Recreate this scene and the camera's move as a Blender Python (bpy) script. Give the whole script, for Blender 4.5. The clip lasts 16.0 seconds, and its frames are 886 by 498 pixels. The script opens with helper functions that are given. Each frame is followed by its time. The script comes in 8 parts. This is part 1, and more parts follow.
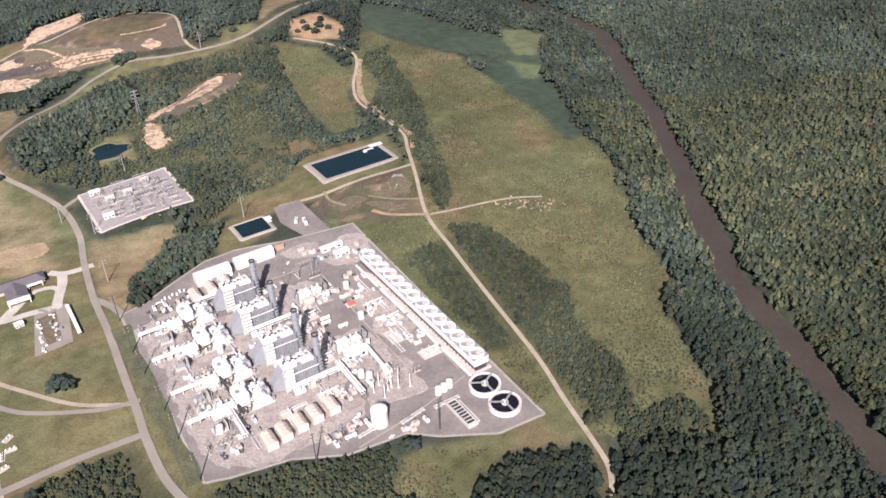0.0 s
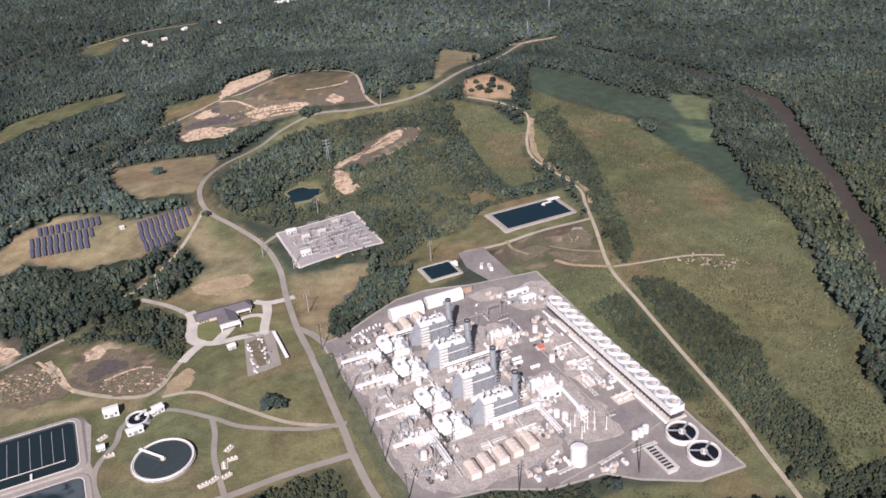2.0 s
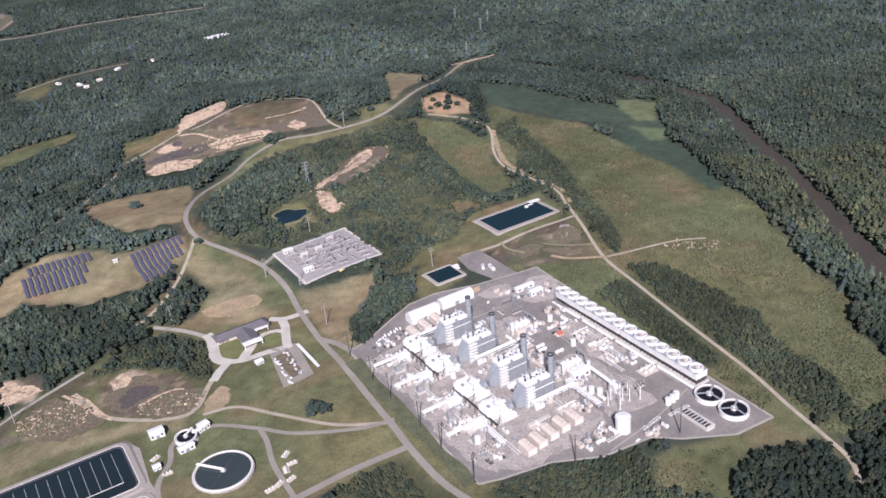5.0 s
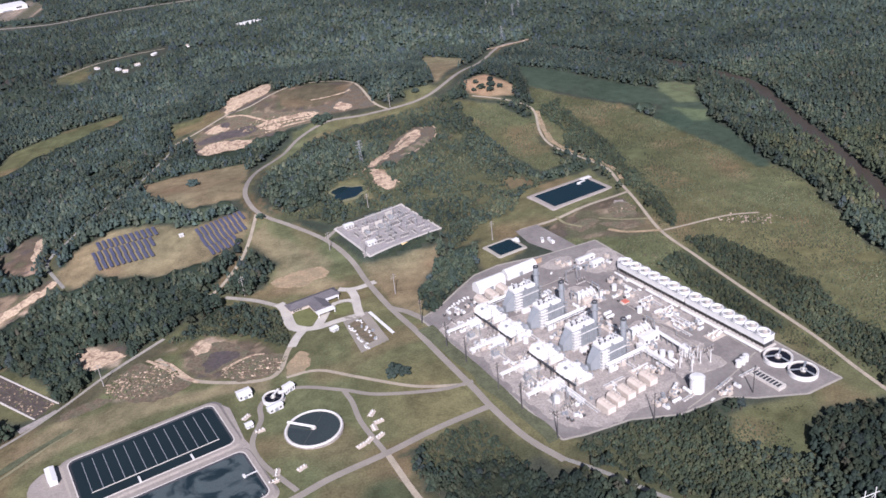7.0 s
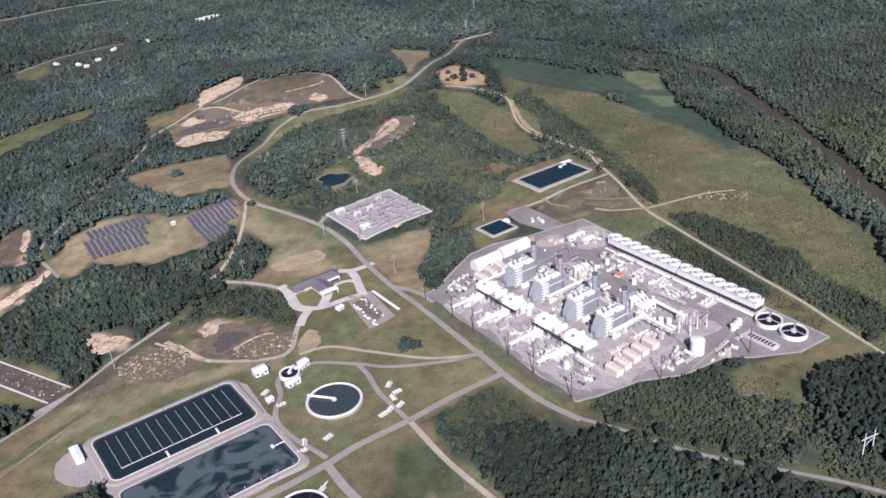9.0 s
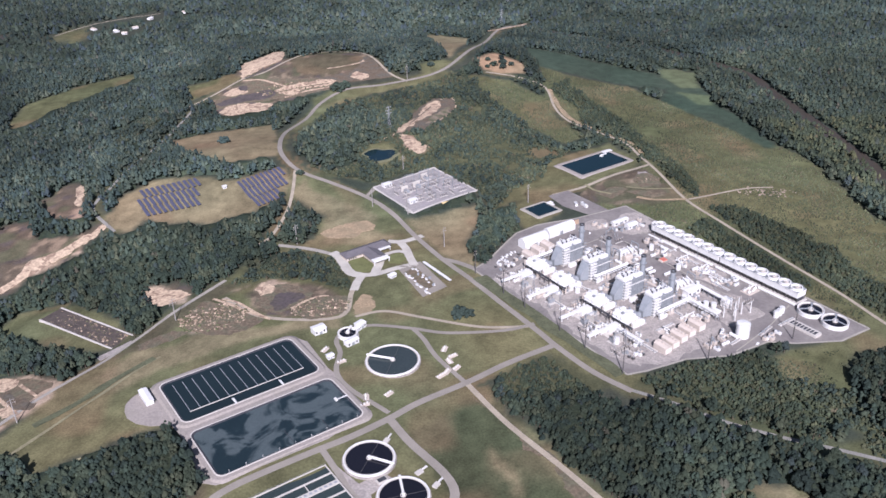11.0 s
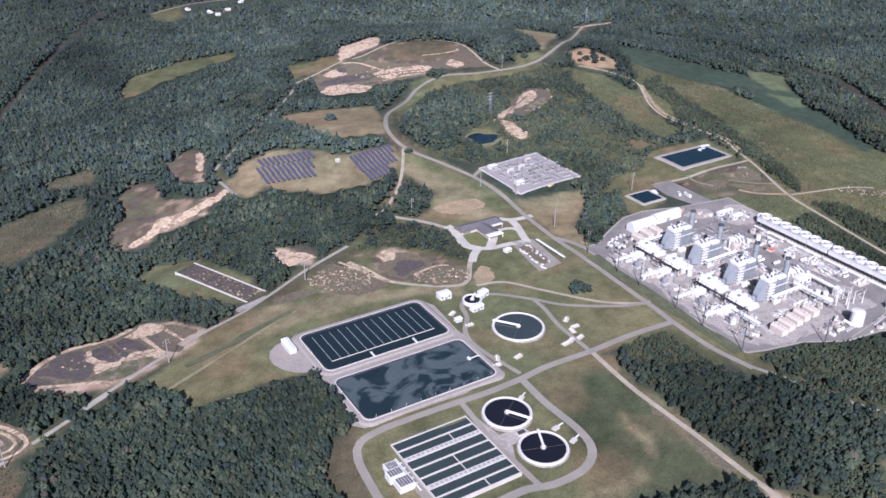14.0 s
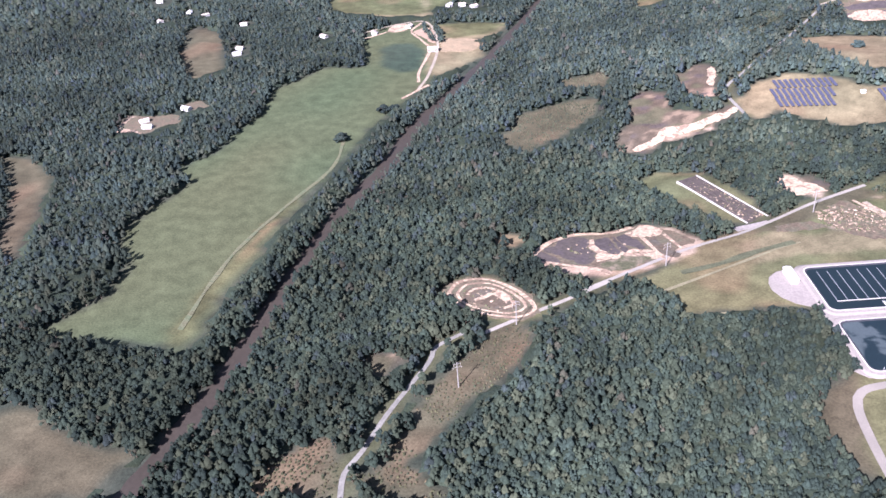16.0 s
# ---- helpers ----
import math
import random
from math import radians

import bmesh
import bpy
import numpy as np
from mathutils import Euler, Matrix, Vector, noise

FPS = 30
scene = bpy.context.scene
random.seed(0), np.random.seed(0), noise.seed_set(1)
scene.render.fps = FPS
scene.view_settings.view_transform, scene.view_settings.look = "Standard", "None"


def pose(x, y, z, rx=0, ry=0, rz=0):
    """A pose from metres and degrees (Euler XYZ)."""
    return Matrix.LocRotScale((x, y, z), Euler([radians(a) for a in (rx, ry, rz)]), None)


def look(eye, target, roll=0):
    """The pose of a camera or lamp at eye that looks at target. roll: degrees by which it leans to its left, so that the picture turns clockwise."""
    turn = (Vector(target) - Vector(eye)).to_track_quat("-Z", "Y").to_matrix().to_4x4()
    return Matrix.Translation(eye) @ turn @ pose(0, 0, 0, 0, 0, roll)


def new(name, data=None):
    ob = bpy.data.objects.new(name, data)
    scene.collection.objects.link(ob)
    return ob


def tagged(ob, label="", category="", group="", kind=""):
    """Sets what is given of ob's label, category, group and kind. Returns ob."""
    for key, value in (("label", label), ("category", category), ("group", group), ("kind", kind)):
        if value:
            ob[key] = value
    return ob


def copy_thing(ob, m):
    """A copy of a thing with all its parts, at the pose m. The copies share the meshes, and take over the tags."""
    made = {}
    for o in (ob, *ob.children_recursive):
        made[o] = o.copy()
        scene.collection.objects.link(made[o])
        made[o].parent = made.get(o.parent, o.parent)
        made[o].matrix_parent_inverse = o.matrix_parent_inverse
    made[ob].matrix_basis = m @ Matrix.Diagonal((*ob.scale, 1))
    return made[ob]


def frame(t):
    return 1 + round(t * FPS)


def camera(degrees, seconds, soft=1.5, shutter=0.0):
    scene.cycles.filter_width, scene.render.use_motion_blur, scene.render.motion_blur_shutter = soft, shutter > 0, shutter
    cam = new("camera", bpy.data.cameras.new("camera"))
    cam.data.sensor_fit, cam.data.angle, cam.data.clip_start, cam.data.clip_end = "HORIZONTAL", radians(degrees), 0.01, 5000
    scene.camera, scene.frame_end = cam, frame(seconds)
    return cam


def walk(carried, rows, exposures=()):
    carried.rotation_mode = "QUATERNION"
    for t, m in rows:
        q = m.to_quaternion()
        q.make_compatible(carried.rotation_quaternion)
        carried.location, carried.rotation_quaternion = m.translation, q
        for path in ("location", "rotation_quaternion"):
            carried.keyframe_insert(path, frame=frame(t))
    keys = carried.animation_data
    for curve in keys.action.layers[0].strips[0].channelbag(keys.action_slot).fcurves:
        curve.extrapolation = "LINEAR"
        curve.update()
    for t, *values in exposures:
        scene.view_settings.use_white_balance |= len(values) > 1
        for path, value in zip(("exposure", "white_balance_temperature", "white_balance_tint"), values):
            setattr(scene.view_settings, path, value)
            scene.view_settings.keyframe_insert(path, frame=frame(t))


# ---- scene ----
cam = camera(53.88, 16.0, soft=1.6)
PATH = [
    (0, (98.19, -448.78, 442.30), (236.31, 382.21, -96.56), -3.346),
    (0.5, (79.80, -455.15, 443.48), (187.31, 393.51, -74.43), -2.101),
    (1, (61.52, -461.42, 444.54), (126.52, 405.18, -50.21), -2.840),
    (1.5, (43.34, -467.62, 445.51), (77.18, 406.75, -38.57), -3.710),
    (2, (25.26, -473.74, 446.37), (41.87, 410.37, -20.61), -4.432),
    (2.5, (7.28, -479.77, 447.13), (29.35, 409.36, -9.99), -6.495),
    (3, (-10.60, -485.72, 447.78), (50.00, 404.30, -4.10), -8.628),
    (5.3, (-91.53, -512.05, 449.45), (36.99, 374.02, 4.07), -5.749),
    (5.5, (-98.47, -514.25, 449.49), (28.29, 371.30, 2.59), -5.852),
    (6, (-115.74, -519.71, 449.52), (8.64, 365.33, 0.94), -6.018),
    (6.5, (-132.91, -525.09, 449.45), (-10.23, 358.84, -1.78), -6.140),
    (7, (-149.98, -530.39, 449.28), (-29.92, 352.88, -3.96), -6.015),
    (7.5, (-166.94, -535.60, 449.00), (-49.89, 345.07, -10.05), -6.148),
    (8, (-183.81, -540.74, 448.62), (-33.02, 323.06, -32.14), -6.993),
    (8.5, (-200.57, -545.79, 448.13), (-28.00, 315.45, -29.88), -6.463),
    (9, (-217.24, -550.75, 447.54), (-30.60, 318.03, -11.14), -5.201),
    (9.2, (-223.87, -552.72, 447.28), (-34.93, 318.74, -5.33), -5.117),
    (11.3, (-292.58, -572.56, 443.49), (-104.31, 288.84, -28.26), -1.215),
    (11.5, (-299.03, -574.37, 443.04), (-117.77, 284.53, -35.96), -1.394),
    (12, (-315.09, -578.85, 441.83), (-136.63, 266.72, -61.32), -1.349),
    (12.5, (-331.04, -583.24, 440.51), (-158.39, 256.92, -73.60), -0.971),
    (13, (-346.90, -587.56, 439.09), (-178.29, 266.10, -53.69), -1.424),
    (13.5, (-362.65, -591.79, 437.57), (-192.38, 274.45, -32.16), -0.568),
    (14, (-378.30, -595.94, 435.95), (-223.13, 277.37, -25.85), 0.360),
    (14.5, (-393.85, -600.01, 434.22), (-328.16, 285.95, -24.88), 1.240),
    (15, (-409.29, -603.99, 432.38), (-508.90, 260.77, -59.82), -1.273),
    (15.5, (-424.64, -607.90, 430.45), (-654.13, 216.69, -86.65), -2.628),
    (16, (-439.89, -611.72, 428.41), (-762.53, 178.43, -92.71), -4.600),
]
walk(cam, [(t, look(eye, target, roll)) for t, eye, target, roll in PATH],
     exposures=[(0, 0.92, 6350, 23), (0.5, 0.68, 6350, 23), (1.5, 0.64, 6250, 23), (2.5, 0.64, 6050, 22), (6, 0.66, 5780, 22), (13, 0.68, 5500, 23), (14.5, 0.78, 5420, 24), (15.5, 1.22, 5520, 29), (16, 1.55, 5550, 31)])

# ---- light ----
SUN_ELEV, SUN_AZ = radians(38), radians(11)          # shadows fall 11 degrees east of +y
world = bpy.data.worlds.new("sky")
scene.world = world
world.use_nodes = True
wn = world.node_tree.nodes
sky = wn.new("ShaderNodeTexSky")
sky.sky_type, sky.sun_disc = "NISHITA", False
sky.sun_elevation, sky.sun_rotation = SUN_ELEV, SUN_AZ + math.pi
sky.air_density, sky.dust_density = 1.0, 1.5
wn["Background"].inputs[1].default_value = 0.05
world.node_tree.links.new(sky.outputs[0], wn["Background"].inputs[0])
sun = new("sun", bpy.data.lights.new("sun", "SUN"))
sun.data.energy, sun.data.angle, sun.data.color = 5.0, radians(0.55), (1.0, 0.95, 0.89)
sun.matrix_world = look((0, 0, 900), (900 * math.sin(SUN_AZ), 900 * math.cos(SUN_AZ), 900 - 900 * math.tan(SUN_ELEV)))


# ---- materials ----
def material(name, col, rough=0.8, metal=0.0, vary=0.25, scale=0.2, fine=2.0, bump=0.3, dark=None, attr=None, island=0.0, spec=0.3, dist=0.3, edge=(0.42, 0.62), stir=0.0):
    """Two scales of noise over a base colour, with relief. attr: a colour attribute in place of col."""
    m = bpy.data.materials.new(name)
    m.use_nodes = True
    nt, n = m.node_tree, m.node_tree.nodes
    b = n["Principled BSDF"]
    b.inputs["Roughness"].default_value, b.inputs["Metallic"].default_value = rough, metal
    b.inputs["Specular IOR Level"].default_value = spec
    geo = n.new("ShaderNodeNewGeometry")
    big, small = n.new("ShaderNodeTexNoise"), n.new("ShaderNodeTexNoise")
    for tex, s, d in ((big, scale, 4.0), (small, fine, 3.0)):
        tex.inputs["Scale"].default_value, tex.inputs["Detail"].default_value = s, d
        nt.links.new(geo.outputs["Position"], tex.inputs["Vector"])
    big.inputs["Distortion"].default_value = stir
    add = n.new("ShaderNodeMath")
    add.operation = "ADD"
    nt.links.new(big.outputs["Fac"], add.inputs[0])
    nt.links.new(small.outputs["Fac"], add.inputs[1])
    rng = n.new("ShaderNodeMapRange")
    rng.inputs[1].default_value, rng.inputs[2].default_value = 0.7, 1.3
    rng.inputs[3].default_value, rng.inputs[4].default_value = 1 - vary, 1 + vary
    nt.links.new(add.outputs[0], rng.inputs[0])
    value = rng.outputs[0]
    if island:
        isl = n.new("ShaderNodeMapRange")
        isl.inputs[3].default_value, isl.inputs[4].default_value = 1 - island, 1 + island
        nt.links.new(geo.outputs["Random Per Island"], isl.inputs[0])
        mul = n.new("ShaderNodeMath")
        mul.operation = "MULTIPLY"
        nt.links.new(value, mul.inputs[0])
        nt.links.new(isl.outputs[0], mul.inputs[1])
        value = mul.outputs[0]
    hue = n.new("ShaderNodeVectorMath")
    hue.operation = "SCALE"
    if attr:
        at = n.new("ShaderNodeAttribute")
        at.attribute_name = attr
        nt.links.new(at.outputs["Color"], hue.inputs[0])
    elif dark:
        mix = n.new("ShaderNodeMix")
        mix.data_type = "RGBA"
        mix.inputs["A"].default_value, mix.inputs["B"].default_value = (*col, 1), (*dark, 1)
        ramp = n.new("ShaderNodeMapRange")
        ramp.inputs[1].default_value, ramp.inputs[2].default_value = edge
        nt.links.new(big.outputs["Fac"], ramp.inputs[0])
        nt.links.new(ramp.outputs[0], mix.inputs["Factor"])
        nt.links.new(mix.outputs["Result"], hue.inputs[0])
    else:
        hue.inputs[0].default_value = col
    nt.links.new(value, hue.inputs["Scale"])
    nt.links.new(hue.outputs[0], b.inputs["Base Color"])
    if bump:
        bp = n.new("ShaderNodeBump")
        bp.inputs["Strength"].default_value, bp.inputs["Distance"].default_value = bump, dist
        nt.links.new(small.outputs["Fac"], bp.inputs["Height"])
        nt.links.new(bp.outputs[0], b.inputs["Normal"])
    return m


def water(name, col, rough=0.08, dark=None, wave=0.05, scale=0.02, spec=0.4):
    m = material(name, col, rough, vary=0.15, scale=scale, fine=0.6, bump=wave, dark=dark, spec=spec, dist=0.1)
    return m


GROUND = material("ground_cover", (0.1, 0.1, 0.05), 0.95, vary=0.30, scale=0.07, fine=0.55, bump=0.5, attr="cover", spec=0.1, dist=0.6)
LEAVES = material("tree_leaves", (0.06, 0.08, 0.03), 0.85, vary=0.34, scale=0.02, fine=0.55, bump=1.0, attr="tint", island=0.16, spec=0.1, dist=0.7)
BARK = material("bark", (0.12, 0.09, 0.07), 0.9, vary=0.3, scale=1.0, fine=8.0)
ROAD = material("worn_asphalt", (0.230, 0.205, 0.172), 0.9, vary=0.16, scale=0.05, fine=1.2, bump=0.1)
DIRT = material("dirt_track", (0.31, 0.265, 0.20), 0.95, vary=0.2, scale=0.08, fine=0.8, bump=0.3)
GREY_TRACK = material("grey_gravel_track", (0.205, 0.195, 0.170), 0.95, vary=0.25, scale=0.08, fine=0.7, bump=0.3)
PALE_ROAD = material("pale_gravel_road", (0.29, 0.265, 0.225), 0.95, vary=0.18, scale=0.08, fine=0.9, bump=0.2)
GRAVEL = material("lavender_gravel", (0.212, 0.191, 0.174), 0.95, vary=0.16, scale=0.035, fine=0.3, bump=0.1, dark=(0.150, 0.133, 0.125))
CONCRETE = material("concrete", (0.46, 0.425, 0.38), 0.85, vary=0.14, scale=0.1, fine=1.2, bump=0.15)
WHITE = material("white_sheet_metal", (0.60, 0.585, 0.56), 0.5, vary=0.07, scale=0.2, fine=2.0, bump=0.05)
CREAM = material("cream_cladding", (0.47, 0.405, 0.345), 0.6, vary=0.10, scale=0.2, fine=2.0, bump=0.05)
GREY_STEEL = material("galvanised_steel", (0.27, 0.28, 0.29), 0.6, 0.25, vary=0.12, scale=0.3, fine=2.0, bump=0.05)
BLUE_GREY = material("blue_grey_casing", (0.225, 0.238, 0.25), 0.55, vary=0.12, scale=0.25, fine=1.5, bump=0.08)
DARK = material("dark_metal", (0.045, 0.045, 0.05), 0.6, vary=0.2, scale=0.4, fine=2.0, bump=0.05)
DARK_STEEL = material("dark_weathered_steel", (0.075, 0.070, 0.068), 0.7, 0.1, vary=0.15, scale=0.3, fine=2.0, bump=0.05)
PALE_YARD = material("pale_lavender_stone", (0.285, 0.264, 0.250), 0.95, vary=0.30, scale=0.06, fine=0.5, bump=0.3, dark=(0.235, 0.212, 0.21))
SLATE = material("slate_roof", (0.115, 0.105, 0.11), 0.75, vary=0.15, scale=0.2, fine=1.5, bump=0.1)
WOOD = material("weathered_wood", (0.27, 0.25, 0.23), 0.85, vary=0.2, scale=0.5, fine=4.0)
SLAB = material("beige_slab", (0.350, 0.312, 0.278), 0.95, vary=0.36, scale=0.08, fine=0.6, bump=0.2, dark=(0.215, 0.190, 0.172))
RUST = material("rust_soil", (0.33, 0.235, 0.165), 0.95, vary=0.2, scale=0.1, fine=1.0)
PALE_SOIL = material("pale_tipped_soil", (0.47, 0.355, 0.245), 0.95, vary=0.40, scale=0.10, fine=0.35, bump=0.6, dark=(0.20, 0.140, 0.098), dist=0.8, edge=(0.48, 0.60), stir=1.2)
BROWN_SOIL = material("brown_tipped_soil", (0.150, 0.115, 0.077), 0.95, vary=0.42, scale=0.11, fine=0.4, bump=0.6, dark=(0.092, 0.084, 0.054), dist=0.7)
BROWN_DARK = material("dark_brown_soil", (0.125, 0.094, 0.064), 0.95, vary=0.38, scale=0.08, fine=0.4, bump=0.6, dark=(0.085, 0.075, 0.058), dist=0.7)
MUD_AND_SHADE = material("dark_mud", (0.075, 0.062, 0.058), 0.9, vary=0.35, scale=0.08, fine=0.4, bump=0.5, dist=0.6)
SLUDGE = material("purple_grey_sludge", (0.088, 0.073, 0.062), 0.9, vary=0.35, scale=0.06, fine=0.35, bump=0.5, dark=(0.066, 0.054, 0.052))
WEEDS = material("weeds", (0.100, 0.100, 0.055), 0.95, vary=0.4, scale=0.1, fine=0.5, bump=0.6, dark=(0.17, 0.135, 0.095), dist=0.6)
DRY_GRASS = material("dry_grass", (0.20, 0.18, 0.105), 0.95, vary=0.3, scale=0.1, fine=0.6)
STUBBLE = material("pale_stubble", (0.150, 0.146, 0.082), 0.95, vary=0.4, scale=0.12, fine=0.5, dark=(0.088, 0.104, 0.056))
DEEP_GRASS = material("deep_grass", (0.085, 0.090, 0.050), 0.95, vary=0.35, scale=0.08, fine=0.5)
DRY_SOIL = material("dry_bare_soil", (0.33, 0.245, 0.150), 0.95, vary=0.32, scale=0.07, fine=0.5, bump=0.3, dark=(0.205, 0.160, 0.098))
DRIVE = material("pale_concrete_drive", (0.40, 0.37, 0.32), 0.9, vary=0.16, scale=0.1, fine=1.0, bump=0.1)
RED = material("red_tarpaulin", (0.46, 0.14, 0.10), 0.6, vary=0.1, scale=0.5, fine=3.0)
YELLOW = material("yellow_paint", (0.52, 0.39, 0.20), 0.6, vary=0.1, scale=0.5, fine=3.0)
RIVER = material("brown_river_water", (0.054, 0.045, 0.036), 0.45, vary=0.15, scale=0.02, fine=0.3, bump=0.05, spec=0.15, dist=0.1)
POND = water("dark_blue_pond_water", (0.008, 0.020, 0.025), 0.12, spec=0.14)
BANK = material("pinkish_gravel_bank", (0.290, 0.254, 0.225), 0.95, vary=0.2, scale=0.06, fine=0.6, bump=0.2, dark=(0.235, 0.208, 0.180))
LAGOON = water("black_lagoon_water", (0.012, 0.020, 0.022), 0.28, spec=0.3)
FOAM = material("foam_streaked_water", (0.014, 0.024, 0.028), 0.30, vary=0.15, scale=0.026, fine=0.6, bump=0.05, dark=(0.062, 0.078, 0.080), spec=0.3, dist=0.1, edge=(0.44, 0.55), stir=2.2)
LANE_WATER = water("grey_lane_water", (0.034, 0.046, 0.045), 0.25, spec=0.3)
TANK_WATER = water("dark_tank_water", (0.010, 0.010, 0.014), 0.08)
GREEN_WATER = water("green_clarifier_water", (0.035, 0.045, 0.045), 0.10)
PANEL = material("solar_glass", (0.070, 0.072, 0.108), 0.28, vary=0.1, scale=0.5, fine=3.0, bump=0.0, spec=0.5)
PALETTE = {
    "forest": (0.045, 0.052, 0.038), "grass": (0.108, 0.109, 0.055), "meadow": (0.095, 0.097, 0.047), "tan": (0.178, 0.150, 0.087),
    "brush": (0.078, 0.081, 0.043), "soil": (0.36, 0.265, 0.185), "brown": (0.100, 0.080, 0.057), "gravel": (0.29, 0.245, 0.195),
    "heath": (0.088, 0.078, 0.048), "mud": (0.105, 0.088, 0.080), "dkfield": (0.043, 0.062, 0.042), "ltfield": (0.092, 0.116, 0.062), "field": (0.078, 0.094, 0.049), "thicket": (0.060, 0.066, 0.036), "lawn": (0.060, 0.069, 0.037), "orange": (0.27, 0.19, 0.115),
}


# ---- helpers for meshes ----
def mesh_object(name, verts, faces, mat, parent=None, label="", smooth=False):
    me = bpy.data.meshes.new(name)
    me.from_pydata(verts, [], faces)
    me.materials.append(mat)
    if smooth:
        me.shade_smooth()
    ob = new(name, me)
    if parent:
        ob.parent = parent
    if label:
        ob["label"] = label
    return ob


def part(name, bm, mat, parent, label=""):
    me = bpy.data.meshes.new(name)
    bm.to_mesh(me)
    bm.free()
    me.materials.append(mat)
    ob = new(name, me)
    ob.parent = parent
    if label:
        ob["label"] = label
    return ob


def hub(name, m, label, category, group="", kind=""):
    ob = new(name)
    ob.empty_display_size = 1.0
    ob.matrix_world = m
    return tagged(ob, label, category, group, kind)


def box(bm, x0, x1, y0, y1, z0, z1, taper=0.0, bevel=0.0):
    """A box; taper draws its top in on all sides."""
    v = [bm.verts.new(p) for p in ((x0, y0, z0), (x1, y0, z0), (x1, y1, z0), (x0, y1, z0),
         (x0 + taper, y0 + taper, z1), (x1 - taper, y0 + taper, z1), (x1 - taper, y1 - taper, z1), (x0 + taper, y1 - taper, z1))]
    f = [bm.faces.new([v[i] for i in q]) for q in ((3, 2, 1, 0), (4, 5, 6, 7), (0, 1, 5, 4), (1, 2, 6, 5), (2, 3, 7, 6), (3, 0, 4, 7))]
    if bevel:
        edges = {e for q in f for e in q.edges}
        bmesh.ops.bevel(bm, geom=list(edges), offset=bevel, segments=1, affect="EDGES")
    return bm


def rounded(x0, x1, y0, y1, z0, z1, r, n=3):
    """A box with well rounded upper edges and corners."""
    bm = bmesh.new()
    box(bm, x0, x1, y0, y1, z0, z1)
    edges = [e for e in bm.edges if max(v.co.z for v in e.verts) > z1 - 0.01]
    bmesh.ops.bevel(bm, geom=edges, offset=r, segments=n, affect="EDGES", profile=0.5)
    return bm


def boxes(*rows, bevel=0.0):
    bm = bmesh.new()
    for r in rows:
        box(bm, *r, bevel=bevel)
    return bm


def tube(bm, x, y, z0, z1, r, r2=None, n=16, cap=True):
    r2 = r if r2 is None else r2
    lo = [bm.verts.new((x + r * math.cos(2 * math.pi * k / n), y + r * math.sin(2 * math.pi * k / n), z0)) for k in range(n)]
    hi = [bm.verts.new((x + r2 * math.cos(2 * math.pi * k / n), y + r2 * math.sin(2 * math.pi * k / n), z1)) for k in range(n)]
    for k in range(n):
        bm.faces.new((lo[k], lo[(k + 1) % n], hi[(k + 1) % n], hi[k]))
    if cap:
        bm.faces.new(hi)
        bm.faces.new(lo[::-1])
    return bm


def ring(bm, x, y, z0, z1, r_in, r_out, n=48):
    """A round wall with thickness."""
    loops = []
    for r, z in ((r_out, z0), (r_out, z1), (r_in, z1), (r_in, z0)):
        loops.append([bm.verts.new((x + r * math.cos(2 * math.pi * k / n), y + r * math.sin(2 * math.pi * k / n), z)) for k in range(n)])
    for i in range(4):
        a, b = loops[i], loops[(i + 1) % 4]
        for k in range(n):
            bm.faces.new((a[k], a[(k + 1) % n], b[(k + 1) % n], b[k]))
    return bm


def bar(bm, p, q, r, n=6):
    """A round bar from p to q."""
    p, q = Vector(p), Vector(q)
    w = (q - p).normalized()
    u = w.orthogonal().normalized()
    v = w.cross(u)
    a, b = ([bm.verts.new(c + r * (math.cos(2 * math.pi * k / n) * u + math.sin(2 * math.pi * k / n) * v)) for k in range(n)] for c in (p, q))
    for k in range(n):
        bm.faces.new((a[k], a[(k + 1) % n], b[(k + 1) % n], b[k]))
    bm.faces.new(a[::-1])
    bm.faces.new(b)
    return bm


def barrel(bm, p, q, r, n=14, dome=0.35):
    """A lying vessel with domed ends from p to q."""
    p, q = Vector(p), Vector(q)
    w = (q - p).normalized()
    u = w.orthogonal().normalized()
    v = w.cross(u)
    loops = []
    for c, s in ((p - w * r * dome, 0.45), (p - w * r * dome * 0.6, 0.8), (p, 1.0), (q, 1.0), (q + w * r * dome * 0.6, 0.8), (q + w * r * dome, 0.45)):
        loops.append([bm.verts.new(c + s * r * (math.cos(2 * math.pi * k / n) * u + math.sin(2 * math.pi * k / n) * v)) for k in range(n)])
    for a, b in zip(loops, loops[1:]):
        for k in range(n):
            bm.faces.new((a[k], a[(k + 1) % n], b[(k + 1) % n], b[k]))
    bm.faces.new(loops[0][::-1])
    bm.faces.new(loops[-1])
    return bm


# ---- terrain ----
HILLS = [(60, 900, 200, 170, 37), (-230, 1000, 170, 150, 30), (-300, 540, 150, 120, 21), (-80, 600, 150, 120, 15), (-560, 240, 110, 140, -16),
         (-320, 25, 170, 150, 6), (230, 400, 120, 170, 8), (-770, 100, 150, 900, -9), (650, 200, 150, 900, -8), (-480, 480, 130, 150, 14)]


LEVELS = [(147, 430, 62, 5.3), (-312, 28, 104, 5.6), (-126, 524, 34, 13.0), (-86, 415, 72, 4.6), (38, 318, 34, 1.6), (-470, 197, 70, -5.0)]   # graded terraces


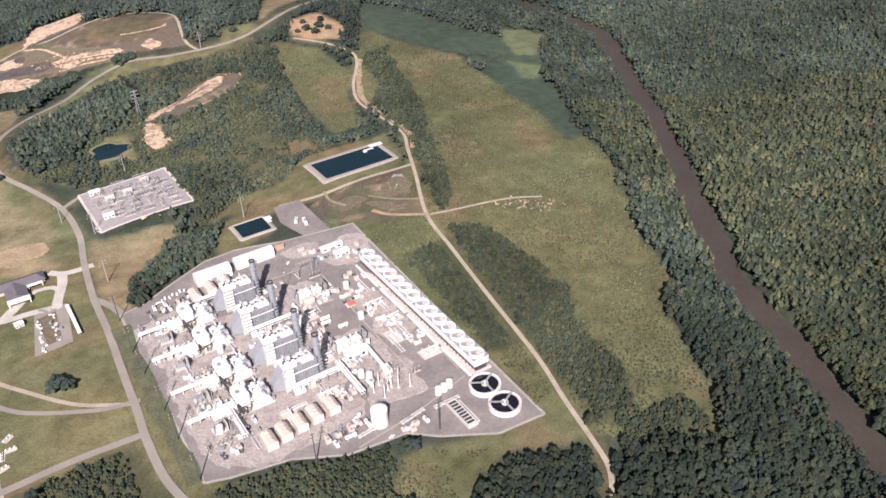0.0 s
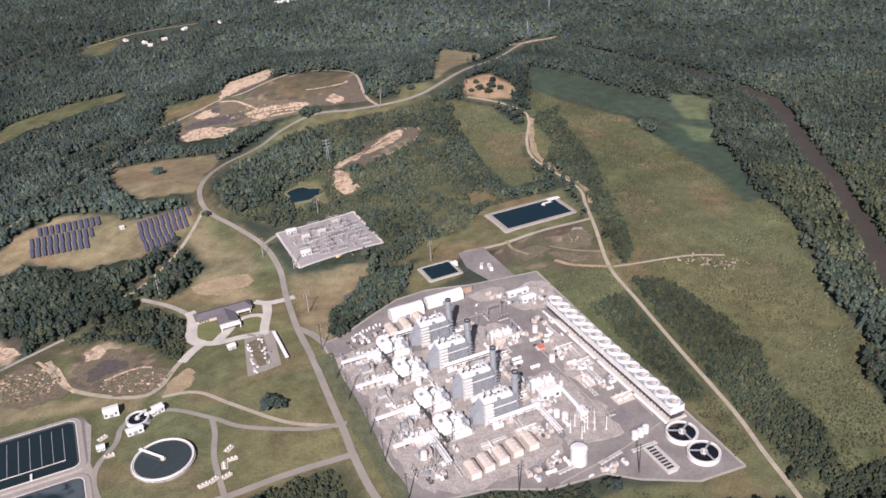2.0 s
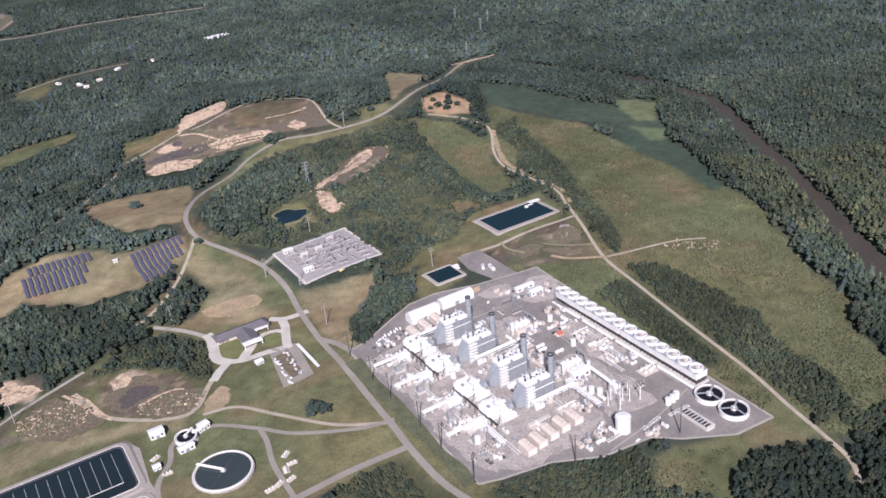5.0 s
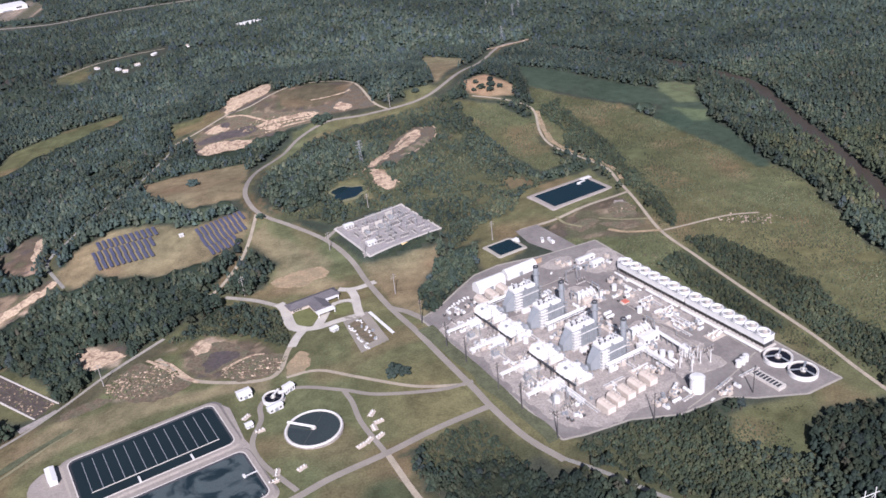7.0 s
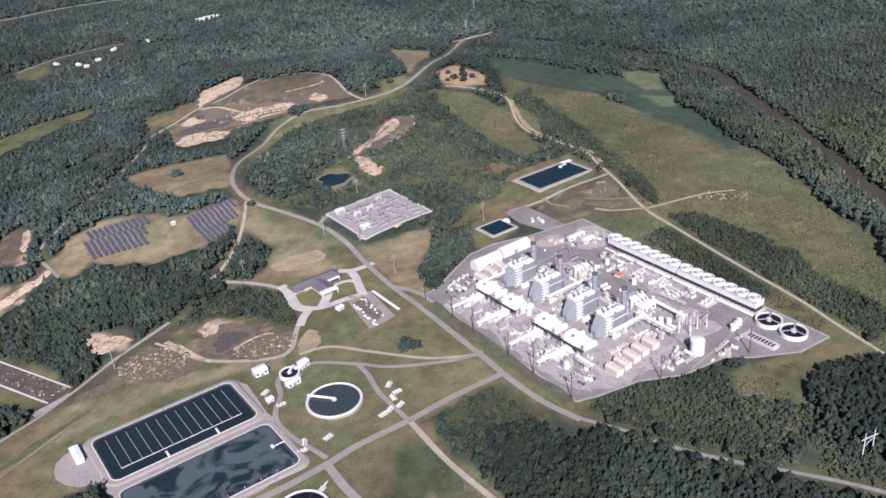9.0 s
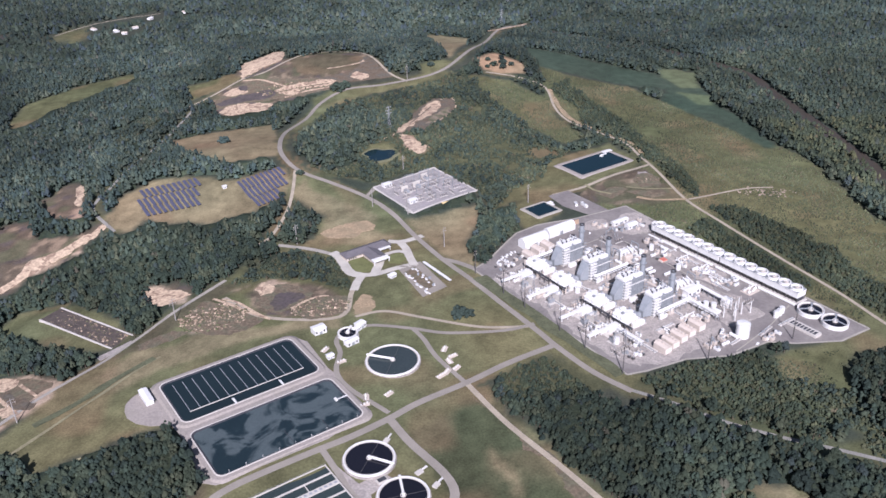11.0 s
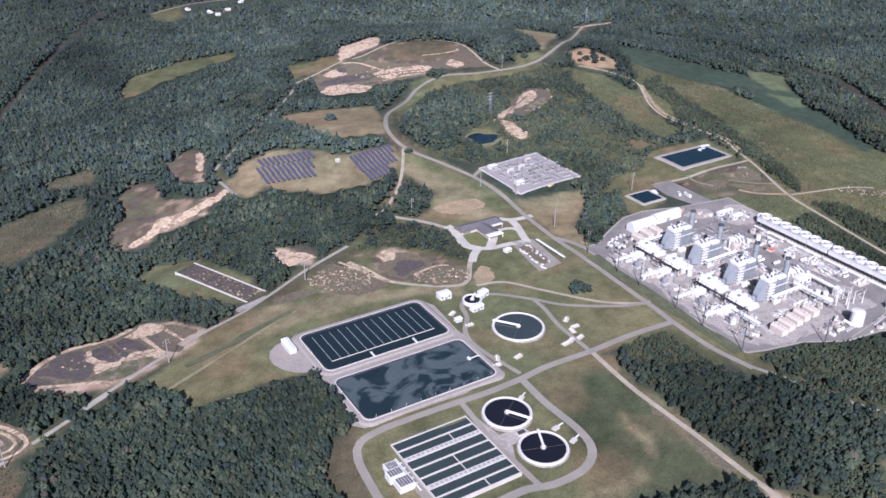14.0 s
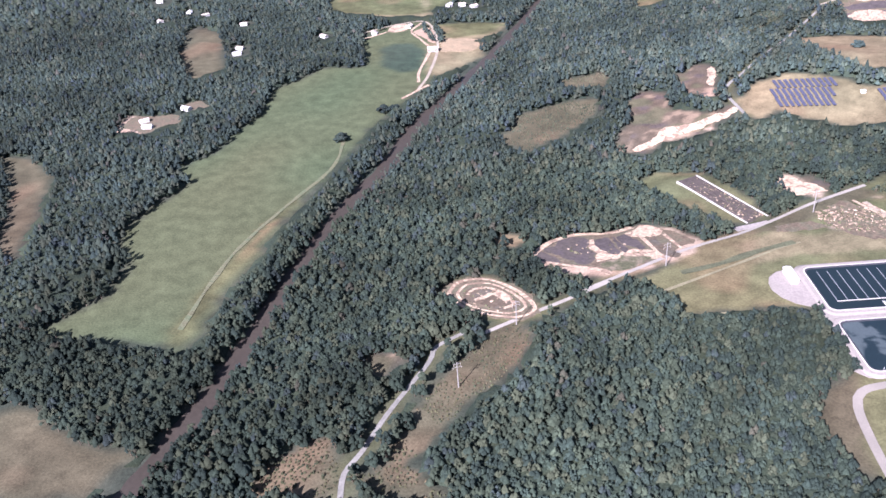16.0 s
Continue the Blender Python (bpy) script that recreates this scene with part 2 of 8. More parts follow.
def terrain(x, y):
    z = 0.0
    for a, b, sx, sy, h in HILLS:
        z = z + h * np.exp(-((x - a) / sx) ** 2 - ((y - b) / sy) ** 2)
    for a, b, r, h in LEVELS:
        w = np.exp(-(((x - a) ** 2 + (y - b) ** 2) / r ** 2) ** 3)
        z = z * (1 - w) + h * w
    return z


# the works stand on one grid, turned against the world
TURN = 21.3
CA, SA = math.cos(radians(TURN)), math.sin(radians(TURN))


def site(a, b):
    """World place of a point of the works' own grid: a across, b away."""
    return a * CA - b * SA, a * SA + b * CA


def spot(a, b, z=None, turn=0.0):
    x, y = site(a, b)
    return pose(x, y, float(terrain(x, y)) if z is None else z, 0, 0, TURN + turn)


def smooth_noise(x, y, scale, seed):
    """Cheap value noise on arrays, 0 to 1."""
    rs = np.random.RandomState(seed)
    tab = rs.rand(256, 256)
    u, v = x / scale, y / scale
    i, j = np.floor(u).astype(int), np.floor(v).astype(int)
    f, g = u - i, v - j
    f, g = f * f * (3 - 2 * f), g * g * (3 - 2 * g)
    i, j, i2, j2 = i % 256, j % 256, (i + 1) % 256, (j + 1) % 256
    return (tab[i, j] * (1 - f) + tab[i2, j] * f) * (1 - g) + (tab[i, j2] * (1 - f) + tab[i2, j2] * f) * g


def inside(poly, x, y):
    hit = np.zeros(x.shape, bool)
    px, py = poly[-1]
    for qx, qy in poly:
        c = (qy > y) != (py > y)
        with np.errstate(divide="ignore", invalid="ignore"):
            hit ^= c & (x < (px - qx) * (y - qy) / (py - qy + 1e-12) + qx)
        px, py = qx, qy
    return hit


def near_line(line, x, y, w):
    hit = np.zeros(x.shape, bool)
    for (ax, ay), (bx, by) in zip(line, line[1:]):
        dx, dy = bx - ax, by - ay
        s = np.clip(((x - ax) * dx + (y - ay) * dy) / (dx * dx + dy * dy), 0, 1)
        hit |= (x - ax - s * dx) ** 2 + (y - ay - s * dy) ** 2 < w * w
    return hit


def curve_through(pts, step=6.0):
    """A smooth line through the points (Catmull-Rom)."""
    p = [Vector((a, b)) for a, b in pts]
    p = [2 * p[0] - p[1], *p, 2 * p[-1] - p[-2]]
    out = []
    for a, b, c, d in zip(p, p[1:], p[2:], p[3:]):
        k = max(2, int((c - b).length / step))
        for i in range(k):
            s = i / k
            out.append(0.5 * (2 * b + (c - a) * s + (2 * a - 5 * b + 4 * c - d) * s * s + (3 * b - a - 3 * c + d) * s ** 3))
    out.append(p[-2])
    return [(v.x, v.y) for v in out]


# ---- the plan: what covers the ground ----
ZONES = []


def zone(name, *poly):
    ZONES.append((name, poly))


zone("grass", (-526, 21), (-500, 62), (-463, 115), (-397, 161), (-333, 250), (-278, 320), (-255, 407), (-240, 489), (-217, 481), (-169, 417), (-132, 324), (-101, 235), (-78, 194), (-46, 72), (-11, -14), (-52, -12), (-56, 25), (-73, 29), (-104, -1), (-108, -41), (-91, -96), (-65, -169), (-78, -169), (-94, -156), (-139, -161), (-204, -173), (-230, -184), (-355, -156), (-377, -119), (-368, -87), (-349, -55), (-378, 16), (-423, 6), (-478, -14), (-498, 13))
zone("meadow", (208, 844), (245, 802), (325, 737), (369, 585), (409, 472), (426, 366), (411, 278), (394, 225), (400, 153), (394, 127), (368, 96), (369, 38), (368, -9), (355, -48), (342, -66), (300, -51), (270, -32), (260, 12), (210, 291), (217, 476), (183, 580), (186, 729))
zone("grass", (136, 293), (210, 291), (260, 12), (268, -37), (229, -33), (205, -32), (146, -49), (144, -17), (238, -4))
zone("thicket", (222, 267), (259, 257), (293, 180), (304, 133), (293, 72), (311, 32), (303, -23), (274, -22), (266, 17), (247, 92))
zone("thicket", (242, 781), (196, 746), (213, 590), (245, 484), (236, 306), (221, 293), (215, 372), (221, 483), (190, 578))
zone("dkfield", (225, 990), (276, 951), (406, 790), (385, 710), (341, 733), (276, 789), (208, 844))
zone("ltfield", (416, 814), (475, 785), (424, 632), (427, 530), (408, 516), (384, 643), (385, 710))
zone("brush", (-230, 659), (-169, 762), (-80, 769), (-23, 792), (21, 835), (70, 797), (97, 644), (126, 480), (98, 434), (18, 340), (-21, 342), (-25, 392), (-60, 476), (-104, 470), (-141, 450), (-208, 476), (-235, 516))
zone("meadow", (71, 801), (138, 773), (177, 701), (163, 623), (173, 535), (138, 508), (110, 595), (85, 703))
zone("tan", (81, 1195), (162, 1106), (56, 868))
zone("tan", (99, 869), (151, 907), (181, 849), (174, 805), (127, 806), (103, 821))
zone("brown", (-48, 677), (-6, 726), (24, 723), (26, 687), (-14, 625), (-51, 590), (-65, 605))
zone("grass", (-15, 340), (22, 387), (61, 403), (100, 429), (111, 381), (72, 366), (42, 330), (18, 285), (-22, 273))
zone("grass", (-156, 526), (-131, 560), (-102, 550), (-100, 501), (-130, 487))
zone("heath", (107, 357), (201, 386), (208, 325), (206, 297), (147, 287), (103, 292))
zone("gravel", (153, 351), (182, 374), (200, 355), (191, 317), (160, 324))
zone("meadow", (229, 449), (210, 347), (212, 287), (229, 162), (251, 23), (233, 3), (220, 75), (143, 242), (132, 300), (103, 292), (110, 356), (198, 387))
zone("thicket", (173, 224), (219, 244), (231, 166), (243, 82), (218, 75), (197, 156))
zone("brown", (-299, 956), (-215, 970), (-136, 993), (-73, 971), (-49, 837), (-109, 839), (-182, 864), (-203, 812), (-292, 796), (-340, 802), (-347, 850))
zone("soil", (-296, 976), (-215, 1020), (-225, 967), (-293, 928))
zone("soil", (-256, 877), (-190, 878), (-131, 850), (-151, 835), (-229, 831))
zone("soil", (-331, 797), (-306, 829), (-257, 806), (-265, 777), (-321, 774))
zone("soil", (-116, 864), (-91, 878), (-84, 851), (-108, 849))
zone("grass", (-185, 804), (-147, 827), (-30, 806), (2, 833), (-12, 863), (47, 872), (63, 853), (-14, 788), (-96, 785), (-166, 748), (-205, 690), (-230, 659), (-214, 725))
zone("forest", (-257, 806), (-185, 804), (-196, 741), (-230, 692), (-264, 728))
zone("tan", (-466, 403), (-455, 458), (-415, 498), (-360, 495), (-318, 477), (-256, 498), (-246, 464), (-257, 435), (-302, 398), (-345, 382), (-402, 395), (-444, 382))
zone("tan", (-408, 686), (-346, 706), (-255, 709), (-257, 537), (-327, 523), (-380, 605))
zone("tan", (-229, 473), (-171, 414), (-136, 354), (-125, 304), (-178, 289), (-226, 305), (-216, 368), (-250, 434))
zone("grass", (-235, 481), (-161, 411), (-131, 346), (-106, 241), (-123, 297), (-165, 312), (-158, 363), (-182, 397), (-223, 440))
zone("tan", (-125, 337), (-86, 342), (-35, 354), (-46, 309), (-72, 266), (-76, 208), (-96, 226), (-117, 295))
zone("grass", (-86, 195), (-76, 202), (-60, 139), (-39, 69), (-7, -13), (0, -26), (-11, -33), (-28, 0), (-45, 45), (-69, 123))
zone("forest", (-293, 302), (-268, 296), (-237, 289), (-218, 249), (-216, 222), (-241, 215), (-298, 242), (-322, 235))
zone("forest", (-455, 362), (-423, 405), (-365, 370), (-306, 374), (-267, 429), (-246, 427), (-219, 373), (-232, 324), (-254, 307), (-291, 315), (-333, 250), (-375, 206), (-420, 180), (-460, 224), (-543, 304), (-497, 330))
zone("forest", (-69, 230), (-66, 270), (-34, 297), (-12, 340), (13, 355), (15, 310), (23, 285), (-11, 266), (-48, 228))
zone("forest", (-120, -6), (-84, 16), (-52, 34), (-36, 6), (-13, -25), (27, -13), (71, -9), (131, -2), (145, -13), (144, -42), (131, -59), (130, -115), (-19, -72), (-113, -46))
zone("grass", (152, -19), (192, -18), (237, -6), (257, -23), (205, -32), (190, -45), (151, -45))
zone("brown", (-370, 157), (-364, 202), (-346, 222), (-311, 232), (-263, 233), (-225, 205), (-215, 177), (-221, 143), (-284, 151), (-327, 151), (-355, 141))
zone("soil", (-309, 219), (-286, 239), (-273, 227), (-295, 206))
zone("tan", (-218, 142), (-203, 181), (-190, 172), (-201, 144))
zone("soil", (-419, 263), (-407, 261), (-369, 234), (-375, 218), (-404, 220), (-412, 238))
zone("brown", (-392, 262), (-363, 245), (-369, 228), (-392, 241))
zone("soil", (-597, 317), (-570, 332), (-542, 362), (-499, 370), (-486, 360), (-516, 342), (-551, 327))
zone("brown", (-589, 364), (-591, 400), (-568, 424), (-546, 403), (-549, 364), (-572, 349))
zone("soil", (-517, 441), (-505, 482), (-499, 466), (-498, 430))
zone("grass", (-558, 238), (-539, 265), (-491, 259), (-437, 207), (-419, 168), (-451, 156), (-505, 180))
zone("gravel", (-617, 40), (-609, 73), (-582, 100), (-537, 130), (-509, 133), (-479, 112), (-482, 89), (-523, 44), (-552, 32), (-589, 33))
zone("brown", (-610, 43), (-603, 80), (-570, 96), (-562, 67), (-576, 45))
zone("gravel", (-681, -21), (-677, -1), (-650, 7), (-615, -7), (-594, -30), (-608, -50), (-644, -47), (-670, -35))
zone("brown", (-665, -21), (-652, -5), (-630, -8), (-607, -27), (-622, -37), (-653, -35))
zone("heath", (-608, -50), (-593, -70), (-611, -107), (-627, -142), (-623, -177), (-631, -211), (-639, -224), (-654, -225), (-653, -198), (-648, -156), (-631, -102), (-620, -61))
zone("brown", (-714, -134), (-710, -117), (-689, -111), (-680, -121), (-690, -142), (-702, -146))
zone("heath", (-609, -94), (-602, -71), (-592, -54), (-592, -106), (-623, -176), (-642, -225), (-650, -226), (-640, -167))
zone("heath", (-733, -282), (-731, -254), (-715, -227), (-700, -212), (-688, -226), (-673, -267))
zone("heath", (-667, -243), (-644, -227), (-616, -236), (-600, -248), (-654, -262))
zone("heath", (-377, -124), (-372, -86), (-352, -61), (-349, -77), (-352, -102), (-346, -131), (-341, -159), (-353, -157))
zone("field", (-1000, -173), (-997, -155), (-976, -104), (-993, -60), (-1041, -7), (-1037, 31), (-1032, 98), (-1065, 134), (-1045, 201), (-1060, 323), (-1076, 382), (-1044, 478), (-985, 489), (-1048, 607), (-1021, 683), (-989, 703), (-913, 580), (-881, 470), (-889, 365), (-896, 289), (-890, 195), (-890, 137), (-885, 26), (-875, -73), (-867, -148), (-864, -170), (-880, -154), (-929, -164))
zone("meadow", (-890, -148), (-890, -114), (-901, -33), (-901, 44), (-890, 137), (-890, 195), (-890, 180), (-890, 110), (-890, -19), (-876, -118), (-868, -156))
zone("heath", (-965, -273), (-945, -253), (-870, -273), (-831, -266), (-833, -301), (-841, -315), (-901, -339))
zone("heath", (-731, 299), (-724, 375), (-677, 424), (-635, 433), (-633, 385), (-662, 329), (-690, 278))
zone("tan", (-932, 656), (-904, 714), (-842, 734), (-844, 676), (-897, 610))
zone("soil", (-1221, 199), (-1233, 262), (-1195, 259), (-1173, 217))
zone("tan", (-1166, 738), (-1182, 839), (-1032, 869), (-979, 742), (-1055, 717))
zone("heath", (-710, 488), (-646, 526), (-635, 472), (-689, 467))
zone("tan", (-673, 69), (-656, 90), (-628, 90), (-648, 63))
zone("meadow", (24, -162), (55, -163), (64, -184), (35, -200), (61, -206), (34, -244), (-63, -222), (-66, -171), (-42, -183), (3, -210))
zone("grass", (127, -62), (180, -40), (144, -91), (126, -87))
zone("brown", (-553, 501), (-524, 499), (-507, 481), (-505, 441), (-538, 445))
zone("tan", (-524, 383), (-498, 378), (-488, 390), (-500, 354), (-516, 346))
zone("meadow", (-699, 1442), (-636, 1476), (-591, 1401), (-631, 1370))
zone("meadow", (-702, 1433), (-656, 1502), (-616, 1479), (-624, 1389))
zone("gravel", (-1140, 2440), (-1000, 2600), (-930, 2480), (-900, 2280), (-1050, 2290))
zone("meadow", (-1052, 915), (-1023, 969), (-971, 820), (-993, 760))
zone("tan", (-937, 608), (-857, 627), (-836, 583), (-871, 487), (-891, 485))
zone("grass", (-1103, 1025), (-1061, 1108), (-987, 1008), (-1058, 933))
zone("heath", (114, 346), (195, 380), (204, 322), (204, 298), (166, 286), (140, 304), (115, 308))
zone("brown", (144, 355), (183, 377), (202, 354), (197, 315), (158, 318))
zone("grass", (93, 457), (195, 493), (204, 413), (167, 382), (109, 364), (73, 357), (46, 345), (58, 303), (24, 285), (-2, 279), (9, 345), (57, 388))
zone("brown", (-370, 155), (-364, 196), (-341, 206), (-305, 163), (-314, 144), (-350, 137))
zone("forest", (-139, 19), (-116, 14), (-92, 24), (-66, 34), (-47, 33), (-28, -17), (-135, 3))
zone("grass", (-102, 222), (-75, 207), (-47, 126), (4, 1), (16, -20), (-2, -33), (-12, -30), (-29, -3), (-47, 39), (-71, 114))
zone("lawn", (-201, -45), (-161, -22), (-136, -35), (-105, -107), (-93, -154), (-139, -161), (-174, -141), (-189, -89))
zone("lawn", (-150, -20), (-128, -30), (-96, -150), (-139, -160), (-205, -171), (-172, -136), (-170, -90))
zone("soil", (-91, 578), (-53, 637), (-27, 694), (2, 714), (7, 693), (-30, 650), (-66, 590))
zone("soil", (-88, 575), (-68, 575), (-57, 529), (-69, 518), (-86, 544))
zone("heath", (-211, 967), (-136, 984), (-84, 956), (-67, 878), (-143, 877), (-198, 906))
zone("brown", (-132, 895), (-94, 894), (-69, 861), (-109, 839), (-145, 861))
zone("mud", (-342, 829), (-293, 848), (-274, 825), (-300, 787), (-335, 795))
zone("meadow", (-390, 934), (-303, 947), (-293, 917), (-349, 884), (-380, 868))
zone("meadow", (-371, 152), (-364, 196), (-335, 219), (-298, 235), (-250, 237), (-217, 197), (-221, 143), (-284, 148), (-355, 136))
zone("brown", (-315, 214), (-287, 235), (-247, 216), (-221, 191), (-223, 149), (-272, 157), (-304, 174))
zone("gravel", (-365, 156), (-356, 188), (-336, 201), (-313, 165), (-317, 144), (-344, 140))
zone("soil", (-309, 219), (-292, 237), (-275, 227), (-292, 208))
zone("soil", (-618, 38), (-613, 67), (-596, 89), (-562, 113), (-532, 136), (-506, 133), (-476, 109), (-482, 86), (-523, 44), (-552, 29), (-588, 31))
zone("mud", (-610, 43), (-603, 80), (-573, 98), (-563, 73), (-569, 52), (-591, 41))
zone("mud", (-565, 90), (-553, 101), (-543, 82), (-554, 69))
zone("brown", (-544, 107), (-534, 111), (-512, 84), (-520, 77))
zone("tan", (-556, 52), (-538, 69), (-507, 77), (-510, 60), (-543, 36))
zone("meadow", (-688, -23), (-683, 1), (-652, 13), (-610, -6), (-588, -34), (-607, -54), (-647, -53), (-673, -41))
zone("soil", (-682, -21), (-677, -1), (-650, 7), (-615, -8), (-594, -32), (-609, -48), (-644, -47), (-670, -35))
zone("brown", (-674, -22), (-670, -7), (-650, 0), (-619, -12), (-603, -31), (-614, -42), (-643, -41), (-665, -33))
zone("soil", (-666, -21), (-663, -10), (-647, -6), (-623, -15), (-610, -30), (-619, -37), (-642, -36), (-658, -30))
zone("mud", (-659, -21), (-655, -13), (-642, -11), (-624, -20), (-616, -30), (-628, -33), (-644, -31))
zone("brush", (12, -195), (38, -195), (61, -206), (34, -244), (2, -237))
zone("brush", (-69, -176), (-45, -188), (-21, -220), (-27, -230), (-59, -223))
zone("thicket", (231, 258), (258, 244), (275, 174), (296, 104), (309, 30), (305, -19), (290, -34), (274, -3), (259, 50), (246, 127), (233, 208))
zone("thicket", (295, -23), (341, -12), (349, -36), (345, -58), (284, -50))
zone("thicket", (234, 746), (243, 704), (251, 578), (239, 448), (226, 325), (218, 377), (226, 504), (204, 608))
zone("meadow", (-1177, 745), (-1207, 839), (-1176, 869), (-1058, 882), (-992, 752), (-1078, 724))
zone("meadow", (-957, 697), (-914, 714), (-846, 729), (-854, 676), (-908, 642), (-937, 657))
zone("tan", (-914, 533), (-903, 577), (-863, 590), (-870, 532))
zone("heath", (-1365, 583), (-1363, 627), (-1297, 591), (-1200, 438), (-1224, 389), (-1298, 471))
zone("dkfield", (-995, 561), (-988, 593), (-955, 605), (-928, 574), (-905, 500), (-927, 479), (-964, 498))
zone("meadow", (-663, 851), (-654, 952), (-582, 1030), (-490, 1080), (-475, 1037), (-555, 963), (-623, 864), (-646, 831))
zone("brush", (-501, 754), (-431, 840), (-421, 810), (-472, 706))

zone("heath", (-136, -1), (-128, -3), (-105, -70), (-84, -139), (-99, -145), (-124, -73))
zone("thicket", (-110, 14), (-84, 22), (-50, 32), (-36, 2), (-14, -18), (-40, -32), (-70, -30), (-108, -20))
zone("thicket", (0, -26), (12, -17), (60, -12), (100, -16), (130, -8), (124, -41), (125, -72), (128, -106), (112, -131), (82, -112), (50, -84), (22, -52))
zone("meadow", (139, -17), (195, -25), (174, -67), (160, -114), (172, -134), (180, -167), (158, -185), (109, -142), (141, -128), (128, -106), (125, -72), (124, -41))
zone("tan", (27, -159), (60, -163), (66, -184), (45, -178))
zone("gravel", (-69, -172), (-60, -178), (-44, -228), (-80, -222), (-82, -216), (-76, -196))
zone("heath", (-1319, 116), (-1270, 118), (-1210, 85), (-1154, -11), (-1110, -91), (-1150, -60), (-1230, 40))
zone("brown", (-599, 308), (-594, 342), (-582, 373), (-596, 413), (-587, 447), (-556, 442), (-544, 398), (-495, 390), (-469, 413), (-460, 403), (-490, 364), (-536, 338), (-557, 306))

zone("brown", (-538, 468), (-541, 522), (-524, 541), (-505, 525), (-496, 460), (-515, 448))
zone("forest", (-239, 553), (-220, 648), (-178, 702), (-129, 767), (-104, 718), (-100, 639), (-118, 573), (-154, 549), (-160, 500), (-194, 487), (-226, 506))
zone("tan", (-376, 134), (-354, 158), (-306, 142), (-256, 148), (-229, 143), (-228, 122), (-265, 128), (-319, 120), (-366, 106), (-392, 95), (-428, 76), (-446, 105), (-408, 146))
zone("brush", (-331, 236), (-295, 276), (-256, 294), (-217, 259), (-204, 208), (-213, 192), (-246, 226), (-298, 241))
zone("tan", (-137, -4), (-131, -6), (-106, -72), (-85, -139), (-97, -144), (-123, -73))
zone("brush", (-8, -28), (22, -55), (52, -89), (84, -116), (112, -136), (144, -161), (170, -186), (166, -190), (140, -168), (108, -143), (80, -123), (48, -95), (18, -61), (-12, -32))
zone("thicket", (-34, -186), (-10, -176), (14, -158), (26, -166), (22, -180), (10, -206), (40, -216), (60, -204), (46, -226), (20, -250), (-14, -246), (-14, -222))
zone("grass", (27, -159), (57, -162), (66, -180), (68, -190), (48, -200), (28, -205), (10, -209), (14, -194), (23, -180))
zone("tan", (27, -158), (56, -163), (53, -174), (65, -179), (59, -188), (48, -189), (45, -176), (24, -169))
zone("heath", (-440, 129), (-428, 146), (-400, 180), (-372, 212), (-340, 246), (-322, 236), (-350, 200), (-385, 165), (-405, 140))
zone("brown", (88, 340), (138, 378), (195, 396), (201, 345), (195, 312), (130, 302), (97, 326))
zone("gravel", (160, 352), (182, 372), (198, 366), (194, 340), (172, 334))
zone("dkfield", (416, 814), (475, 785), (424, 632), (427, 530), (410, 420), (396, 420), (380, 522), (346, 654), (385, 710))
zone("ltfield", (412, 822), (450, 812), (478, 780), (458, 735), (442, 700), (410, 704))
zone("ltfield", (394, 690), (438, 652), (414, 608), (400, 624))
zone("brush", (124, -62), (146, -70), (168, -88), (160, -114), (172, -134), (178, -160), (160, -176), (124, -150), (141, -128), (128, -106))
zone("lawn", (-178, -34), (-142, -8), (-130, -16), (-104, -86), (-90, -148), (-100, -158), (-140, -161), (-206, -172), (-176, -138), (-170, -90))
zone("tan", (-144, -68), (-138, -76), (-131, -104), (-129, -127), (-140, -135), (-137, -119), (-140, -98))
zone("tan", (-140, -135), (-151, -147), (-180, -157), (-207, -166), (-206, -160), (-178, -149), (-153, -138))
zone("orange", (99, 869), (151, 907), (181, 849), (174, 805), (127, 806), (103, 821))

ROADS = []


def road(name, width, mat, label, *line):
    ROADS.append((name, width, mat, label, line))


road("road", 6.2, ROAD, "grey asphalt access road with worn edges", (301, 1206), (236, 1181), (136, 977), (69, 864), (14, 817), (-66, 809), (-130, 816), (-177, 778), (-205, 719), (-241, 651), (-254, 567), (-249, 519), (-232, 484), (-196, 451), (-161, 411), (-136, 354), (-123, 297), (-106, 235), (-88, 184), (-69, 123), (-53, 73), (-45, 45), (-28, 0), (-7, -34))
road("track", 3.8, DIRT, "pale dirt road along the meadow", (105, 809), (152, 789), (182, 762), (187, 729), (174, 658), (174, 601), (193, 548), (213, 486), (212, 438), (210, 374), (207, 292), (219, 228), (236, 142), (252, 61), (258, 7), (264, -36), (266, -63), (259, -88))
road("track", 5, DIRT, "pale dirt track", (210, 400), (162, 388), (110, 367), (63, 357))
road("track", 3, DIRT, "faint dirt track across the meadow", (210, 291), (239, 294), (293, 302), (328, 299))
road("road", 6.5, ROAD, "grey asphalt road through the treatment works", (-47, 47), (-94, 31), (-136, 12), (-182, -6), (-209, -21), (-241, -36), (-270, -46), (-307, -59), (-333, -69), (-349, -80), (-352, -97), (-344, -129), (-332, -165))
road("road", 7, ROAD, "grey asphalt loop round the settling tanks", (-209, -21), (-198, -53), (-181, -90), (-178, -113), (-190, -132), (-216, -144), (-237, -146), (-263, -156), (-288, -166), (-301, -172))
road("road", 5, ROAD, "grey asphalt drive between the basin and the tanks", (-265, -46), (-256, -74), (-250, -94), (-239, -117), (-227, -144))
road("track", 5, DIRT, "dirt track along a cleared strip", (-137, 10), (-120, -46), (-95, -105), (-74, -159), (-55, -207), (-49, -229))
